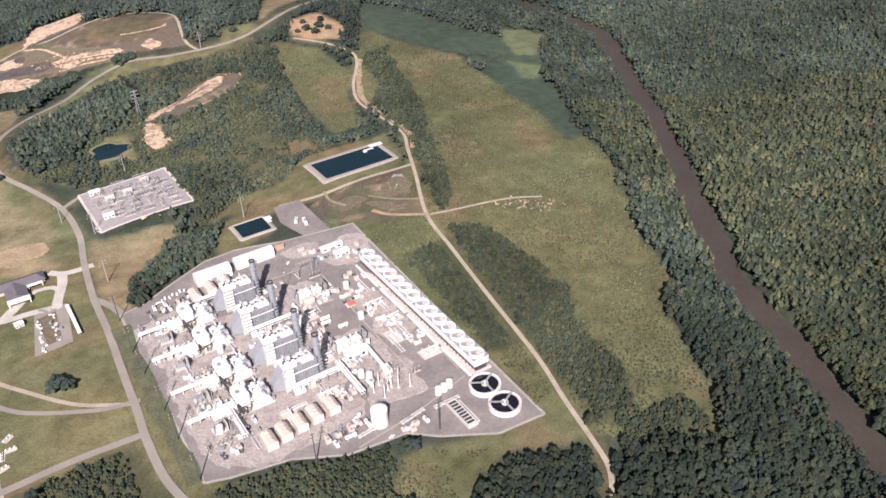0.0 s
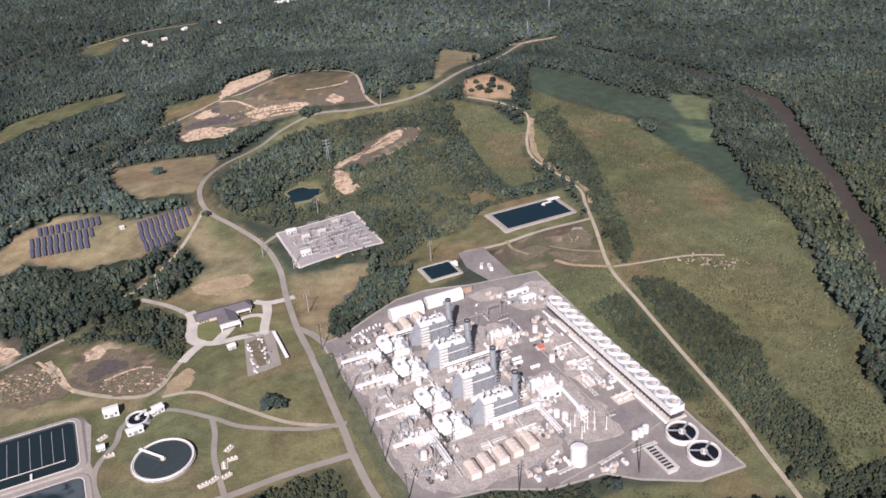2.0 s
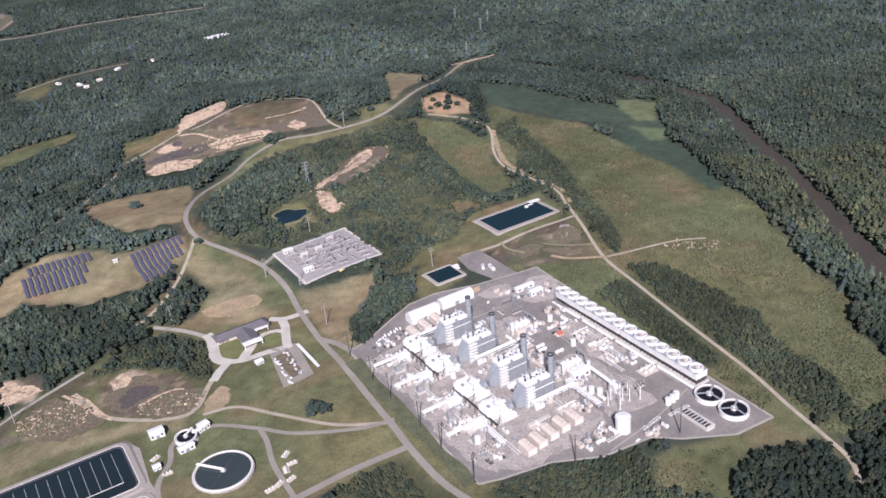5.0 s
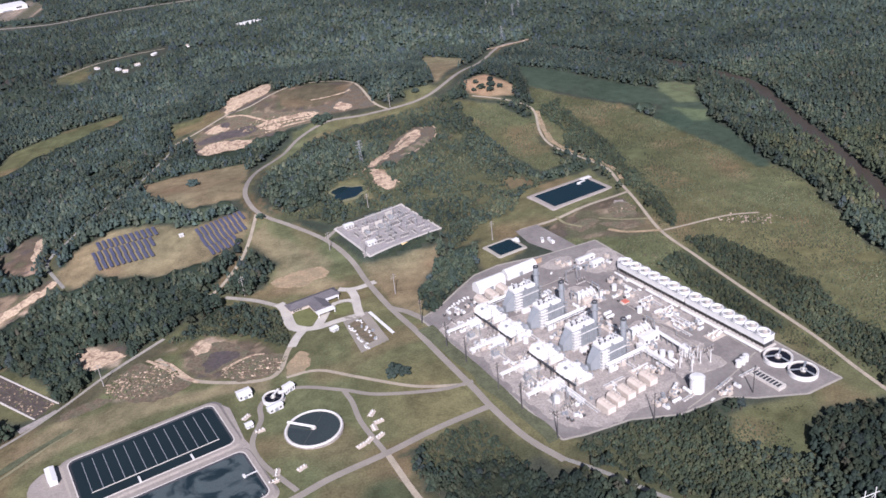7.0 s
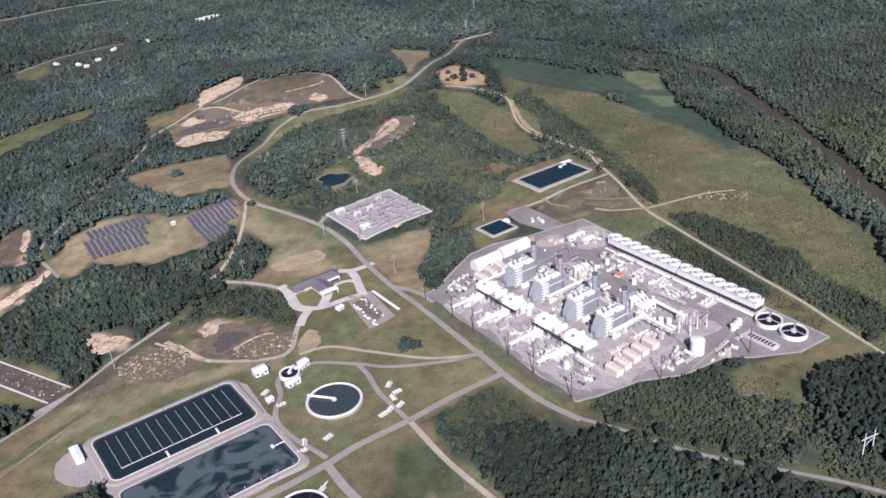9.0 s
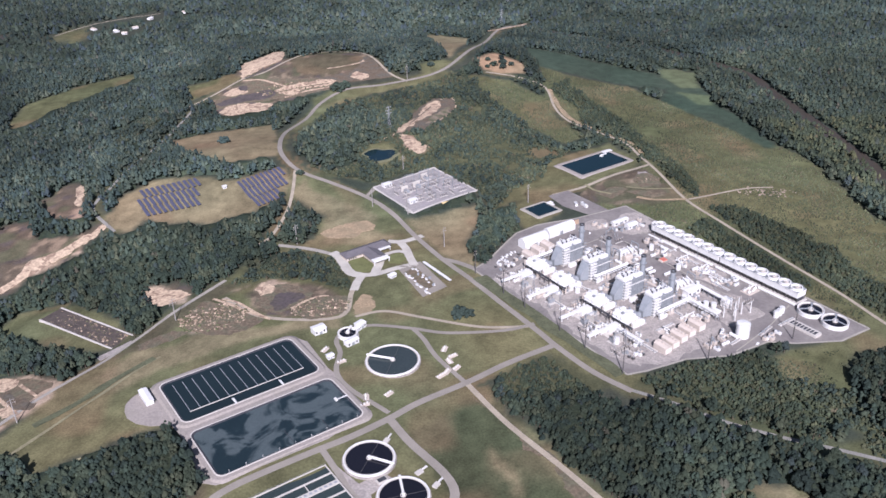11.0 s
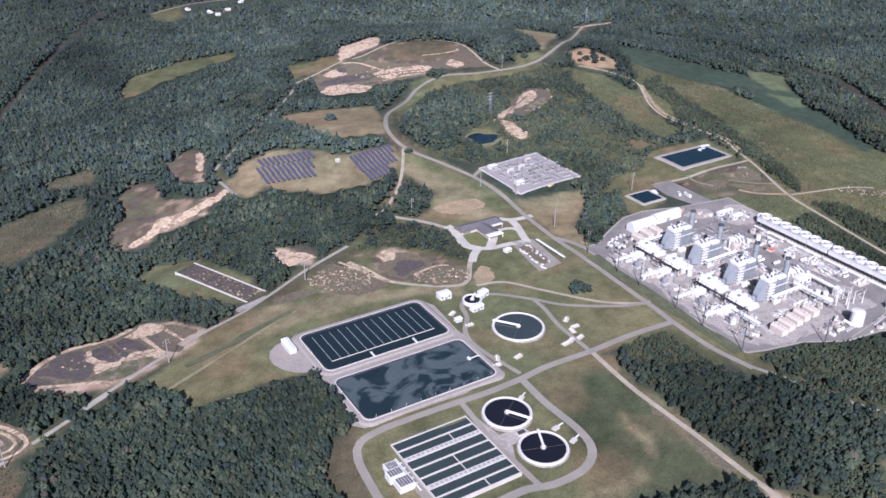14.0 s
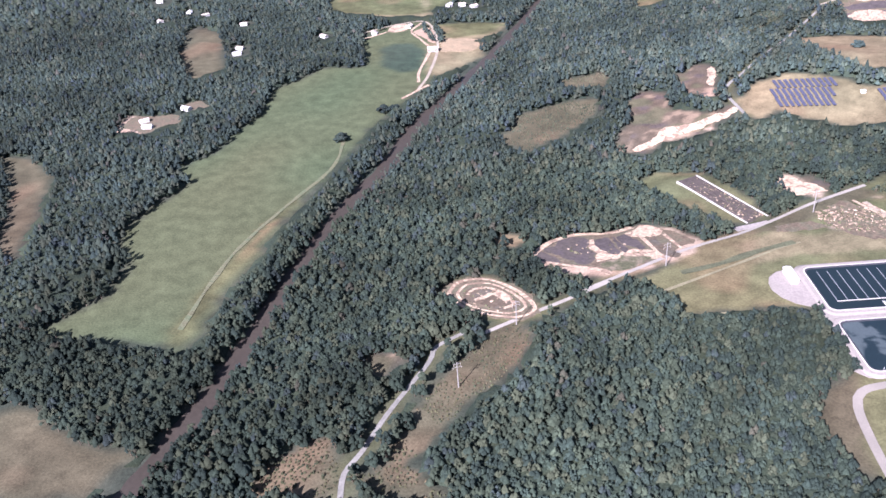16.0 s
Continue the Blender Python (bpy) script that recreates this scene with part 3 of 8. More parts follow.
road("road", 4.6, ROAD, "narrow grey asphalt lane", (-208, -14), (-234, 24), (-242, 52), (-235, 80), (-236, 101), (-225, 118), (-200, 121), (-164, 106), (-135, 91), (-82, 82), (-52, 86))
road("road", 4.6, ROAD, "narrow grey asphalt lane", (-164, 106), (-158, 86), (-153, 55), (-138, 12))
road("track", 4, DIRT, "pale dirt track", (-213, 141), (-184, 144), (-149, 122), (-101, 93), (-59, 83))
road("track", 6, PALE_ROAD, "pale concrete drive", (-275, 315), (-242, 297), (-214, 274))
road("track", 5, DIRT, "pale dirt track", (-196, 217), (-210, 189), (-219, 154), (-235, 143), (-273, 151), (-304, 168), (-325, 198), (-335, 213))
road("track", 4.2, PALE_ROAD, "straight pale gravel road beside the power line", (-333, 250), (-375, 208), (-419, 162), (-449, 127), (-490, 90), (-530, 44), (-565, 3))
road("track", 4.2, PALE_ROAD, "straight pale gravel road beside the power line", (-545, 23), (-578, -16), (-605, -45), (-630, -73))
road("track", 4.0, GREY_TRACK, "grey gravel track", (-645, -74), (-662, -98), (-661, -117), (-666, -153), (-670, -186), (-672, -223), (-675, -245), (-667, -269))
road("track", 4.0, GREY_TRACK, "grey gravel track", (-378, 821), (-408, 723), (-460, 521), (-480, 466), (-482, 438), (-455, 387))
road("track", 4.0, DIRT, "pale dirt track", (-383, 841), (-339, 879), (-293, 917), (-255, 928), (-216, 961), (-176, 994), (-126, 1003), (-76, 969), (-52, 850), (-30, 806))
road("track", 4.0, DIRT, "pale dirt track", (-240, 489), (-249, 434), (-261, 387), (-283, 335), (-299, 320))
road("road", 7, ROAD, "narrow grey asphalt lane", (-106, 235), (-91, 222), (-76, 202))
road("road", 5, ROAD, "narrow grey asphalt lane", (-161, 411), (-142, 435), (-114, 441))
road("track", 4, GREY_TRACK, "grey gravel track through the young woods", (-9, -30), (20, -58), (50, -92), (82, -119), (110, -139), (142, -164), (168, -188))
road("river", 20, RIVER, "narrow brown river between wooded banks", (-790, 1500), (-812, 1150), (-819, 970), (-820, 654), (-829, 462), (-842, 306), (-834, 212), (-837, 140), (-835, 54), (-829, -20), (-823, -84), (-814, -147), (-810, -203), (-810, -248), (-810, -288), (-809, -314), (-826, -420))
road("river", 26, RIVER, "narrow brown river between wooded banks", (330, 1130), (420, 990), (488, 928), (528, 841), (557, 764), (538, 624), (520, 489), (498, 364), (477, 274), (460, 188), (445, 123), (444, 72), (448, 26), (445, -27), (442, -74), (442, -116), (450, -200), (460, -330))
road("track", 4, DIRT, "pale dirt track", (-1060, 633), (-1021, 683), (-975, 706), (-918, 605), (-889, 490), (-882, 427))
road("road", 12, ROAD, "grey highway through the far woods", (-1120, 2180), (-996, 2143), (-828, 2113), (-683, 2182), (-490, 2214), (-323, 2220))
road("track", 4.0, DIRT, "pale dirt track", (-678, 1453), (-608, 1536), (-539, 1575), (-466, 1598))

PADS = []


def pad(name, mat, lift, label, *poly):
    PADS.append((name, mat, lift, label, poly))


pad("plant_yard", GRAVEL, 0.35, "lavender-grey gravel yard of the power plant", (-79.8, 203.0), (-60.0, 216.8), (-32.3, 248.9), (-10.7, 271.6), (17.4, 284.0), (63.0, 286.8), (86.2, 291.1), (133.2, 298.8), (141.4, 274.9), (239.2, -3.0), (203.1, -13.9), (162.2, -6.8), (139.5, 2.0), (97.0, -8.6), (57.1, -3.4), (16.5, -10.5), (-1.4, -11.0), (-25.6, 55.9), (-46.3, 114.8))
pad("substation_yard", PALE_YARD, 0.35, "grey gravel yard of the switchyard", (-147.9, 434.9), (-60.3, 475.6), (-24.7, 392.3), (-113.8, 351.2))
pad("gravel_pad", GRAVEL, 0.30, "small grey gravel yard", (57.0, 356.5), (84.7, 363.1), (110.7, 295.7), (86.0, 289.5), (63.2, 322.5))
pad("lagoon_bank", BANK, 0.30, "grey gravel bank round the lagoons", (-413.0, 33.0), (-416.0, 43.0), (-416.0, 53.0), (-411.0, 62.0), (-402.0, 68.5), (-391.4, 72.0), (-276.3, 120.1), (-262.0, 105.9), (-248.3, 58.2), (-242.4, 47.7), (-226.1, -10.6), (-258.6, -34.3), (-343.5, -64.3), (-353.8, -59.3), (-367.0, -9.3), (-377.7, 14.2), (-394.0, 17.0), (-405.2, 23.5))
pad("house_yard", ROAD, 0.24, "grey paved yard beside a white house", (26, -182), (41, -181), (43, -189), (66, -184), (66, -189), (47, -197), (29, -202), (12, -206), (17, -196))
pad("bed_apron", SLAB, 0.26, "concrete apron between the drying beds and the track", (-451, 145), (-422, 165), (-417, 161), (-446, 137))
pad("parking_yard", ROAD, 0.28, "grey asphalt storage yard", (-156.7, 231.8), (-129.4, 235.6), (-114.7, 175.9), (-142.7, 161.3))

pad("tank_apron", SLAB, 0.26, "pinkish concrete apron between the settling tanks", (-256, -66), (-243, -87), (-225, -79), (-216, -90), (-236, -99), (-238, -121), (-247, -113), (-254, -86))

WATERS = []


def sheet(name, mat, level, label, *poly):
    WATERS.append((name, mat, level, label, poly))


sheet("pond", POND, 5.9, "dark blue rectangular holding pond", (95.6, 439.3), (185.5, 476.6), (196.4, 418.4), (107.8, 382.6))
sheet("basin", POND, 1.6, "small dark pond in a concrete rim", (17.4, 331.2), (48.7, 340.2), (55.3, 310.6), (24.1, 294.4))
sheet("lake", POND, 15.5, "small dark blue lake in the scrub", (-146.6, 528.7), (-132.3, 550.5), (-109.5, 551.1), (-106.4, 508.9), (-129.1, 499.4))

SCARS, TRAILS = [], []


def scar(mat, *poly):
    SCARS.append((mat, poly))


def trail(mat, width, *line):
    TRAILS.append((mat, width, line))


scar(BROWN_SOIL, (-622.1, 43.0), (-620.2, 66.5), (-611.2, 85.6), (-593.0, 103.1), (-571.8, 109.1), (-556.5, 117.1), (-547.4, 130.1), (-531.6, 138.6), (-513.7, 133.2), (-495.4, 119.8), (-485.8, 107.0), (-497.5, 90.3), (-508.6, 71.8), (-529.6, 53.1), (-548.4, 40.8), (-558.7, 40.6), (-595.4, 41.7))
scar(SLUDGE, (-617.2, 67.7), (-606.5, 89.3), (-591.7, 97.1), (-578.9, 94.2), (-569.4, 73.8), (-566.8, 60.9), (-573.5, 49.3), (-587.2, 52.0), (-599.2, 57.8), (-611.9, 61.6))
scar(SLUDGE, (-620.3, 46.0), (-615.6, 59.4), (-603.8, 54.6), (-594.4, 48.8), (-601.1, 43.6), (-611.4, 42.3))
scar(PALE_SOIL, (-579.4, 96.6), (-574.4, 99.2), (-566.1, 85.2), (-554.3, 74.2), (-547.9, 74.2), (-539.7, 83.2), (-520.8, 83.0), (-506.5, 76.1), (-513.7, 69.7), (-537.2, 67.7), (-555.0, 63.3), (-564.1, 57.8), (-567.2, 73.9))
scar(PALE_SOIL, (-550.4, 114.6), (-544.5, 130.1), (-530.4, 138.5), (-518.0, 131.2), (-520.0, 116.3), (-532.1, 111.8))
scar(WEEDS, (-560.3, 54.8), (-547.5, 65.5), (-532.2, 69.9), (-517.7, 71.9), (-523.0, 61.3), (-534.0, 48.0), (-554.3, 44.7))
scar(MUD_AND_SHADE, (-573.1, 95.6), (-564.9, 101.9), (-553.1, 91.3), (-545.8, 77.6), (-550.9, 73.1), (-564.1, 83.0))
scar(MUD_AND_SHADE, (-552.1, 104.6), (-547.8, 112.1), (-537.7, 104.5), (-523.6, 91.1), (-525.7, 83.1), (-535.0, 87.8), (-543.6, 90.2))
scar(MUD_AND_SHADE, (-556.1, 102.1), (-551.2, 99.7), (-539.0, 78.7), (-542.9, 76.5))
scar(BROWN_DARK, (-526.2, 109.1), (-520.7, 113.8), (-497.2, 86.9), (-503.9, 76.0), (-513.3, 87.4))
scar(BROWN_SOIL, (-681.8, -20.7), (-677.2, -0.8), (-650.4, 6.8), (-614.8, -8.4), (-594.4, -32.1), (-608.9, -48.0), (-643.7, -47.0), (-670.5, -35.2))
scar(BROWN_DARK, (-665.8, -21.8), (-662.7, -9.6), (-646.4, -5.0), (-624.4, -14.2), (-611.5, -28.9), (-620.4, -38.9), (-642.3, -38.2), (-658.9, -30.7))
scar(BROWN_SOIL, (-135, -6), (-129, -22), (-121, -42), (-112, -64), (-103, -86), (-96, -104), (-90, -122), (-86, -136), (-83, -148), (-87, -155), (-93, -151), (-97, -141), (-101, -122), (-105, -104), (-111, -84), (-116, -66), (-123, -46), (-130, -24))
scar(BANK, (178, 366), (184, 382), (193, 385), (200, 377), (197, 362), (188, 357))
scar(MUD_AND_SHADE, (-652.9, -18.5), (-643.9, -14.3), (-634.8, -18.8), (-640.3, -26.0))
scar(BROWN_SOIL, (-293.2, 901.9), (-236.5, 898.0), (-162.7, 869.4), (-122.5, 845.7), (-147.2, 826.8), (-184.0, 824.1), (-229.5, 818.5), (-274.4, 824.8), (-318.6, 809.2), (-341.2, 820.2), (-336.6, 855.3), (-311.7, 884.7))
scar(BROWN_DARK, (-180.9, 877.6), (-143.3, 877.4), (-104.2, 889.8), (-74.4, 950.2), (-59.0, 866.3), (-48.6, 837.5), (-72.2, 835.5), (-108.8, 842.7))
scar(PALE_SOIL, (-296.9, 959.9), (-284.8, 988.0), (-255.2, 1008.8), (-225.7, 1042.7), (-213.3, 1029.6), (-221.2, 973.3), (-254.7, 951.9), (-283.8, 926.9), (-293.3, 917.1))
scar(MUD_AND_SHADE, (-341.9, 833.9), (-324.5, 846.9), (-292.8, 856.3), (-256.1, 855.0), (-242.6, 840.8), (-265.4, 831.0), (-301.4, 829.2), (-328.0, 822.6))
scar(PALE_SOIL, (-331.5, 802.0), (-314.7, 822.7), (-287.8, 820.6), (-256.5, 801.7), (-265.3, 788.3), (-291.4, 782.9), (-316.9, 772.1), (-327.8, 782.0))
scar(PALE_SOIL, (-325.3, 870.8), (-307.1, 888.6), (-283.7, 870.2), (-292.8, 860.4), (-315.6, 855.2))
scar(PALE_SOIL, (-246.9, 850.8), (-223.5, 864.1), (-190.9, 865.7), (-162.8, 867.4), (-143.1, 856.0), (-156.8, 846.1), (-192.1, 844.1), (-220.1, 830.6))
scar(PALE_SOIL, (-116.1, 863.9), (-100.6, 878.3), (-89.5, 865.3), (-89.8, 845.3), (-103.9, 844.4))
scar(MUD_AND_SHADE, (-302.5, 894.5), (-288.4, 888.9), (-285.5, 871.1), (-300.4, 876.6))
scar(BROWN_DARK, (-90.7, 581.7), (-68.7, 623.2), (-38.1, 685.7), (-6.4, 726.0), (22.0, 728.3), (28.1, 704.4), (14.5, 666.4), (-13.1, 629.7), (-50.7, 590.0), (-79.0, 582.0))
scar(PALE_SOIL, (-91.5, 588.0), (-79.7, 610.4), (-51.9, 642.5), (-34.8, 678.8), (-17.9, 707.5), (2.4, 715.7), (-6.0, 685.5), (-30.4, 650.3), (-54.1, 625.1), (-77.6, 593.9))
scar(PALE_SOIL, (-87.4, 576.7), (-77.2, 577.5), (-64.4, 547.4), (-57.2, 534.2), (-62.4, 519.6), (-75.5, 521.2), (-85.9, 544.4))
scar(WEEDS, (-31.8, 640.3), (-4.7, 672.4), (12.0, 691.3), (11.3, 667.3), (-11.6, 639.2), (-35.1, 616.6))
scar(BROWN_SOIL, (-297.7, 216.7), (-284.9, 228.1), (-268.2, 221.5), (-250.7, 201.1), (-252.4, 188.5), (-273.7, 174.4), (-290.7, 171.8), (-302.9, 190.7))
scar(PALE_SOIL, (-307.7, 222.5), (-296.0, 235.2), (-284.7, 230.7), (-283.1, 217.7), (-298.3, 210.1))
scar(SLUDGE, (-288.6, 191.8), (-278.7, 205.2), (-261.7, 204.0), (-257.6, 191.8), (-273.0, 180.6), (-287.4, 177.0))
scar(BROWN_SOIL, (-368.3, 197.4), (-350.5, 210.9), (-333.7, 198.8), (-315.5, 174.9), (-297.6, 157.9), (-326.2, 142.2), (-353.2, 144.7), (-369.0, 168.5))
scar(BROWN_SOIL, (-270.0, 168.7), (-253.6, 179.8), (-232.8, 189.0), (-215.0, 179.7), (-217.5, 156.0), (-239.3, 148.1), (-263.0, 151.5))
scar(BROWN_SOIL, (-413.8, 150.9), (-397.2, 156.8), (-374.8, 162.3), (-369.4, 152.7), (-386.1, 144.0), (-399.9, 135.8), (-410.8, 136.5))
scar(PALE_SOIL, (-575, 313), (-556, 332), (-541, 358), (-524, 366), (-494, 380), (-472, 404), (-462, 400), (-488, 369), (-526, 347), (-549, 324), (-566, 309))
scar(PALE_SOIL, (-506, 470), (-511, 500), (-508, 524), (-502, 522), (-500, 490), (-499, 466))
scar(PALE_SOIL, (-418.5, 259.3), (-406.7, 258.5), (-392.1, 245.1), (-369.0, 233.2), (-374.9, 223.8), (-397.9, 217.1), (-409.5, 229.4))
scar(DRY_SOIL, (-224.8, 329.8), (-205.3, 348.0), (-171.3, 348.4), (-166.2, 328.8), (-187.7, 314.1), (-213.8, 315.6))
scar(DRY_SOIL, (-214.4, 147.2), (-202.6, 180.6), (-189.7, 171.5), (-199.1, 147.3))
scar(PALE_SOIL, (-306.7, 805.4), (-274.1, 818.1), (-252.7, 802.2), (-277.8, 771.6), (-312.9, 775.2))
scar(DRY_SOIL, (-912.8, 603.2), (-914.9, 634.6), (-867.7, 640.2), (-857.7, 595.8), (-899.2, 578.2))
scar(RUST, (-978.8, 660.7), (-963.1, 675.1), (-923.5, 632.7), (-933.5, 614.4))
scar(PALE_SOIL, (-1027.2, 664.5), (-1017.8, 689.5), (-994.2, 687.3), (-992.7, 664.1), (-1011.1, 649.6))
scar(BROWN_SOIL, (-1224.4, 222.5), (-1218.6, 258.7), (-1170.5, 273.7), (-1148.5, 253.9), (-1173.7, 220.5))
scar(BROWN_SOIL, (-1178.5, 309.9), (-1163.5, 325.9), (-1139.9, 315.9), (-1136.4, 297.6), (-1161.5, 297.3))
scar(BROWN_SOIL, (172.7, 361.6), (183.3, 377.2), (196.1, 373.6), (201.8, 357.5), (190.9, 340.1), (174.9, 341.4))
scar(BROWN_SOIL, (112.9, 343.5), (134.9, 348.4), (153.3, 342.4), (142.9, 332.1), (122.0, 330.0))
scar(BROWN_SOIL, (150.5, 334.5), (175.1, 327.5), (188.9, 311.0), (169.3, 312.3))
trail(PALE_SOIL, 5, (-621.6, 45.0), (-619.6, 64.5), (-610.9, 84.5), (-593.0, 103.1), (-572.1, 110.3), (-555.8, 119.7), (-544.9, 132.8))
trail(PALE_SOIL, 5, (-620.8, 42.0), (-595.7, 42.7), (-558.7, 40.6), (-546.3, 35.0))
trail(PALE_SOIL, 4, (-530.1, 109.2), (-512.7, 82.9), (-504.9, 71.7))
trail(PALE_SOIL, 3, (-512.2, 120.8), (-492.5, 93.4))
trail(PALE_SOIL, 3.4, (-678.8, -20.9), (-674.5, -2.4), (-649.7, 4.6), (-616.6, -9.4), (-597.6, -31.5), (-611.0, -46.3), (-643.5, -45.4), (-668.3, -34.3), (-678.8, -20.9))
trail(PALE_SOIL, 2.4, (-670.8, -21.4), (-667.3, -6.8), (-647.6, -1.3), (-621.4, -12.3), (-606.1, -29.9), (-616.7, -41.8), (-642.8, -41.0), (-662.6, -32.1), (-670.8, -21.4))
trail(PALE_SOIL, 3, (-660.8, -22.1), (-658.3, -12.3), (-645.1, -8.6), (-627.5, -16.0), (-617.0, -27.9), (-624.1, -36.0))
trail(PALE_SOIL, 4, (-651.9, -29.5), (-644.0, -22.1), (-638.3, -15.6), (-622.9, -24.6))
# a ditch in shadow, its shade painted on as a dark strip
trail(MUD_AND_SHADE, 4, (-289.5, 917.0), (-254.8, 935.1), (-225.3, 961.2))
trail(PALE_SOIL, 4, (-293.3, 910.5), (-264.8, 901.5), (-241.6, 880.2), (-219.2, 856.2))
trail(PALE_SOIL, 4, (-229.4, 822.6), (-192.6, 834.2), (-155.8, 835.2))
trail(BROWN_DARK, 3, (-242.5, 844.8), (-201.0, 850.1), (-154.8, 849.2))
trail(PALE_SOIL, 3, (-150.6, 907.6), (-121.7, 908.7), (-97.2, 914.5), (-82.1, 920.3))
trail(PALE_SOIL, 3, (-112.1, 909.0), (-92.3, 914.6), (-83.3, 927.4))
trail(PALE_SOIL, 2.5, (5.9, 721.1), (22.0, 728.3), (27.2, 709.1), (18.1, 677.4), (-6.9, 642.8), (-31.0, 617.8))
trail(BROWN_DARK, 2, (-62.3, 623.2), (-42.1, 654.8), (-15.3, 696.5))
trail(PALE_SOIL, 4, (-113.8, 566.1), (-98.9, 576.5), (-90.2, 585.6))
trail(PALE_SOIL, 4, (-345.7, 213.7), (-330.8, 199.0), (-312.4, 177.5), (-292.2, 157.2))
trail(PALE_SOIL, 3, (-337.7, 210.2), (-322.2, 199.5), (-304.5, 172.0), (-292.2, 157.2))
trail(PALE_SOIL, 3, (-271.2, 172.2), (-258.9, 181.8), (-244.0, 189.2), (-233.0, 187.7))
trail(DRY_GRASS, 4, (-499.0, 15.4), (-487.2, -1.6), (-473.5, -17.5), (-443.6, -6.3))
trail(DRY_GRASS, 3, (-499.0, 15.4), (-452.8, 60.6), (-412.9, 101.6), (-391.7, 119.3))
trail(DEEP_GRASS, 7, (-487.6, 48.0), (-458.5, 67.7), (-428.6, 95.5), (-397.1, 119.4))
trail(DRIVE, 11, (-218.4, 281.9), (-212.1, 268.5), (-208.9, 244.5), (-204.6, 229.1), (-193.5, 221.0))
trail(DRIVE, 8, (-204.1, 225.3), (-182.1, 220.6), (-157.9, 227.6), (-133.0, 232.0))
trail(DRIVE, 10, (-180.5, 223.3), (-174.4, 239.2), (-169.9, 252.7))
trail(DRIVE, 8, (-114.3, 294.8), (-132.7, 288.0), (-143.7, 287.2), (-154.7, 292.0))
trail(DRIVE, 9, (-142.5, 287.3), (-138.9, 271.0), (-138.6, 247.1), (-137.1, 229.2))
trail(DRIVE, 6, (-170.5, 250.0), (-160.8, 262.7), (-146.8, 265.1), (-138.5, 257.6))
trail(DRIVE, 9, (-193.0, 223.6), (-201.4, 209.0), (-207.2, 192.4))
trail(DEEP_GRASS, 13, (-76.6, 186.0), (-60.8, 137.6), (-41.2, 83.4), (-23.2, 36.5), (-6.1, -10.3))
trail(DEEP_GRASS, 8, (-81.8, 185.3), (-55.8, 116.1), (-29.4, 43.6), (-15.9, 11.6))
trail(PALE_SOIL, 5, (369.3, 1280.8), (401.0, 1344.1), (423.8, 1445.9), (463.5, 1517.9))
trail(PALE_SOIL, 6, (211.8, 1179.3), (249.4, 1189.3), (310.4, 1217.0))
trail(PALE_SOIL, 4, (-982.8, 701.1), (-981.2, 654.6), (-952.0, 621.3), (-924.4, 585.1), (-912.0, 533.5), (-905.3, 493.3), (-891.4, 453.0))
trail(PALE_SOIL, 4, (-891.6, 391.7), (-881.1, 426.4), (-873.4, 449.2))
trail(PALE_SOIL, 4, (-1054.9, 595.7), (-1033.8, 623.5), (-1016.8, 651.6), (-999.3, 680.5))
trail(PALE_SOIL, 5, (-1314.4, 627.3), (-1273.2, 594.5), (-1238.6, 562.7))
trail(PALE_SOIL, 5, (-1330.3, 447.3), (-1324.0, 472.8), (-1327.4, 513.3))
trail(STUBBLE, 4, (-884, -133), (-899, -56), (-905, 16), (-900, 88), (-893, 186), (-914, 260))
trail(DRY_SOIL, 7, (193, 738), (182, 664), (181, 604), (200, 548), (220, 486), (218, 440))
trail(DRY_GRASS, 3, (154.8, 346.4), (177.0, 332.6), (205.3, 323.2))
trail(DRY_SOIL, 4, (155.7, 317.1), (172.2, 302.4), (207.7, 291.8))
trail(DRY_GRASS, 3, (111.5, 372.0), (115.4, 351.6), (130.4, 335.1))


# ---- ground ----
def axis_steps(lo, hi, step, far):
    mid = np.arange(lo, hi + step, step)
    out, d = [], step
    reach = 0.0
    while reach < far:
        d *= 1.18
        reach += d
        out.append(reach)
    out = np.array(out)
    return np.concatenate([lo - out[::-1], mid, mid[-1] + out])


def cover_at(x, y):
    """Index into KINDS of what grows or lies at each place."""
    wx = x + 6 * (smooth_noise(x, y, 22, 3) - 0.5) + 4 * (smooth_noise(x, y, 8, 5) - 0.5)
    wy = y + 6 * (smooth_noise(x, y, 22, 4) - 0.5) + 4 * (smooth_noise(x, y, 8, 6) - 0.5)
    kind = np.zeros(x.shape, int)
    for name, poly in ZONES:
        a = np.array(poly)
        near = (wx > a[:, 0].min()) & (wx < a[:, 0].max()) & (wy > a[:, 1].min()) & (wy < a[:, 1].max())
        hit = np.zeros(x.shape, bool)
        hit[near] = inside(poly, wx[near], wy[near])
        kind[hit] = KINDS.index(name)
    return kind


KINDS = list(PALETTE)


def graded(*pieces):
    """Steps of several widths, end to end, widening to the horizon at both ends."""
    mid = np.concatenate([np.arange(lo, hi - step / 2, step) for lo, hi, step in pieces])
    far = axis_steps(0, 0.1, 7.0, 3600)
    far = far[far > 7.5]
    return np.concatenate([pieces[0][0] - far[::-1], mid, pieces[-1][1] + far])


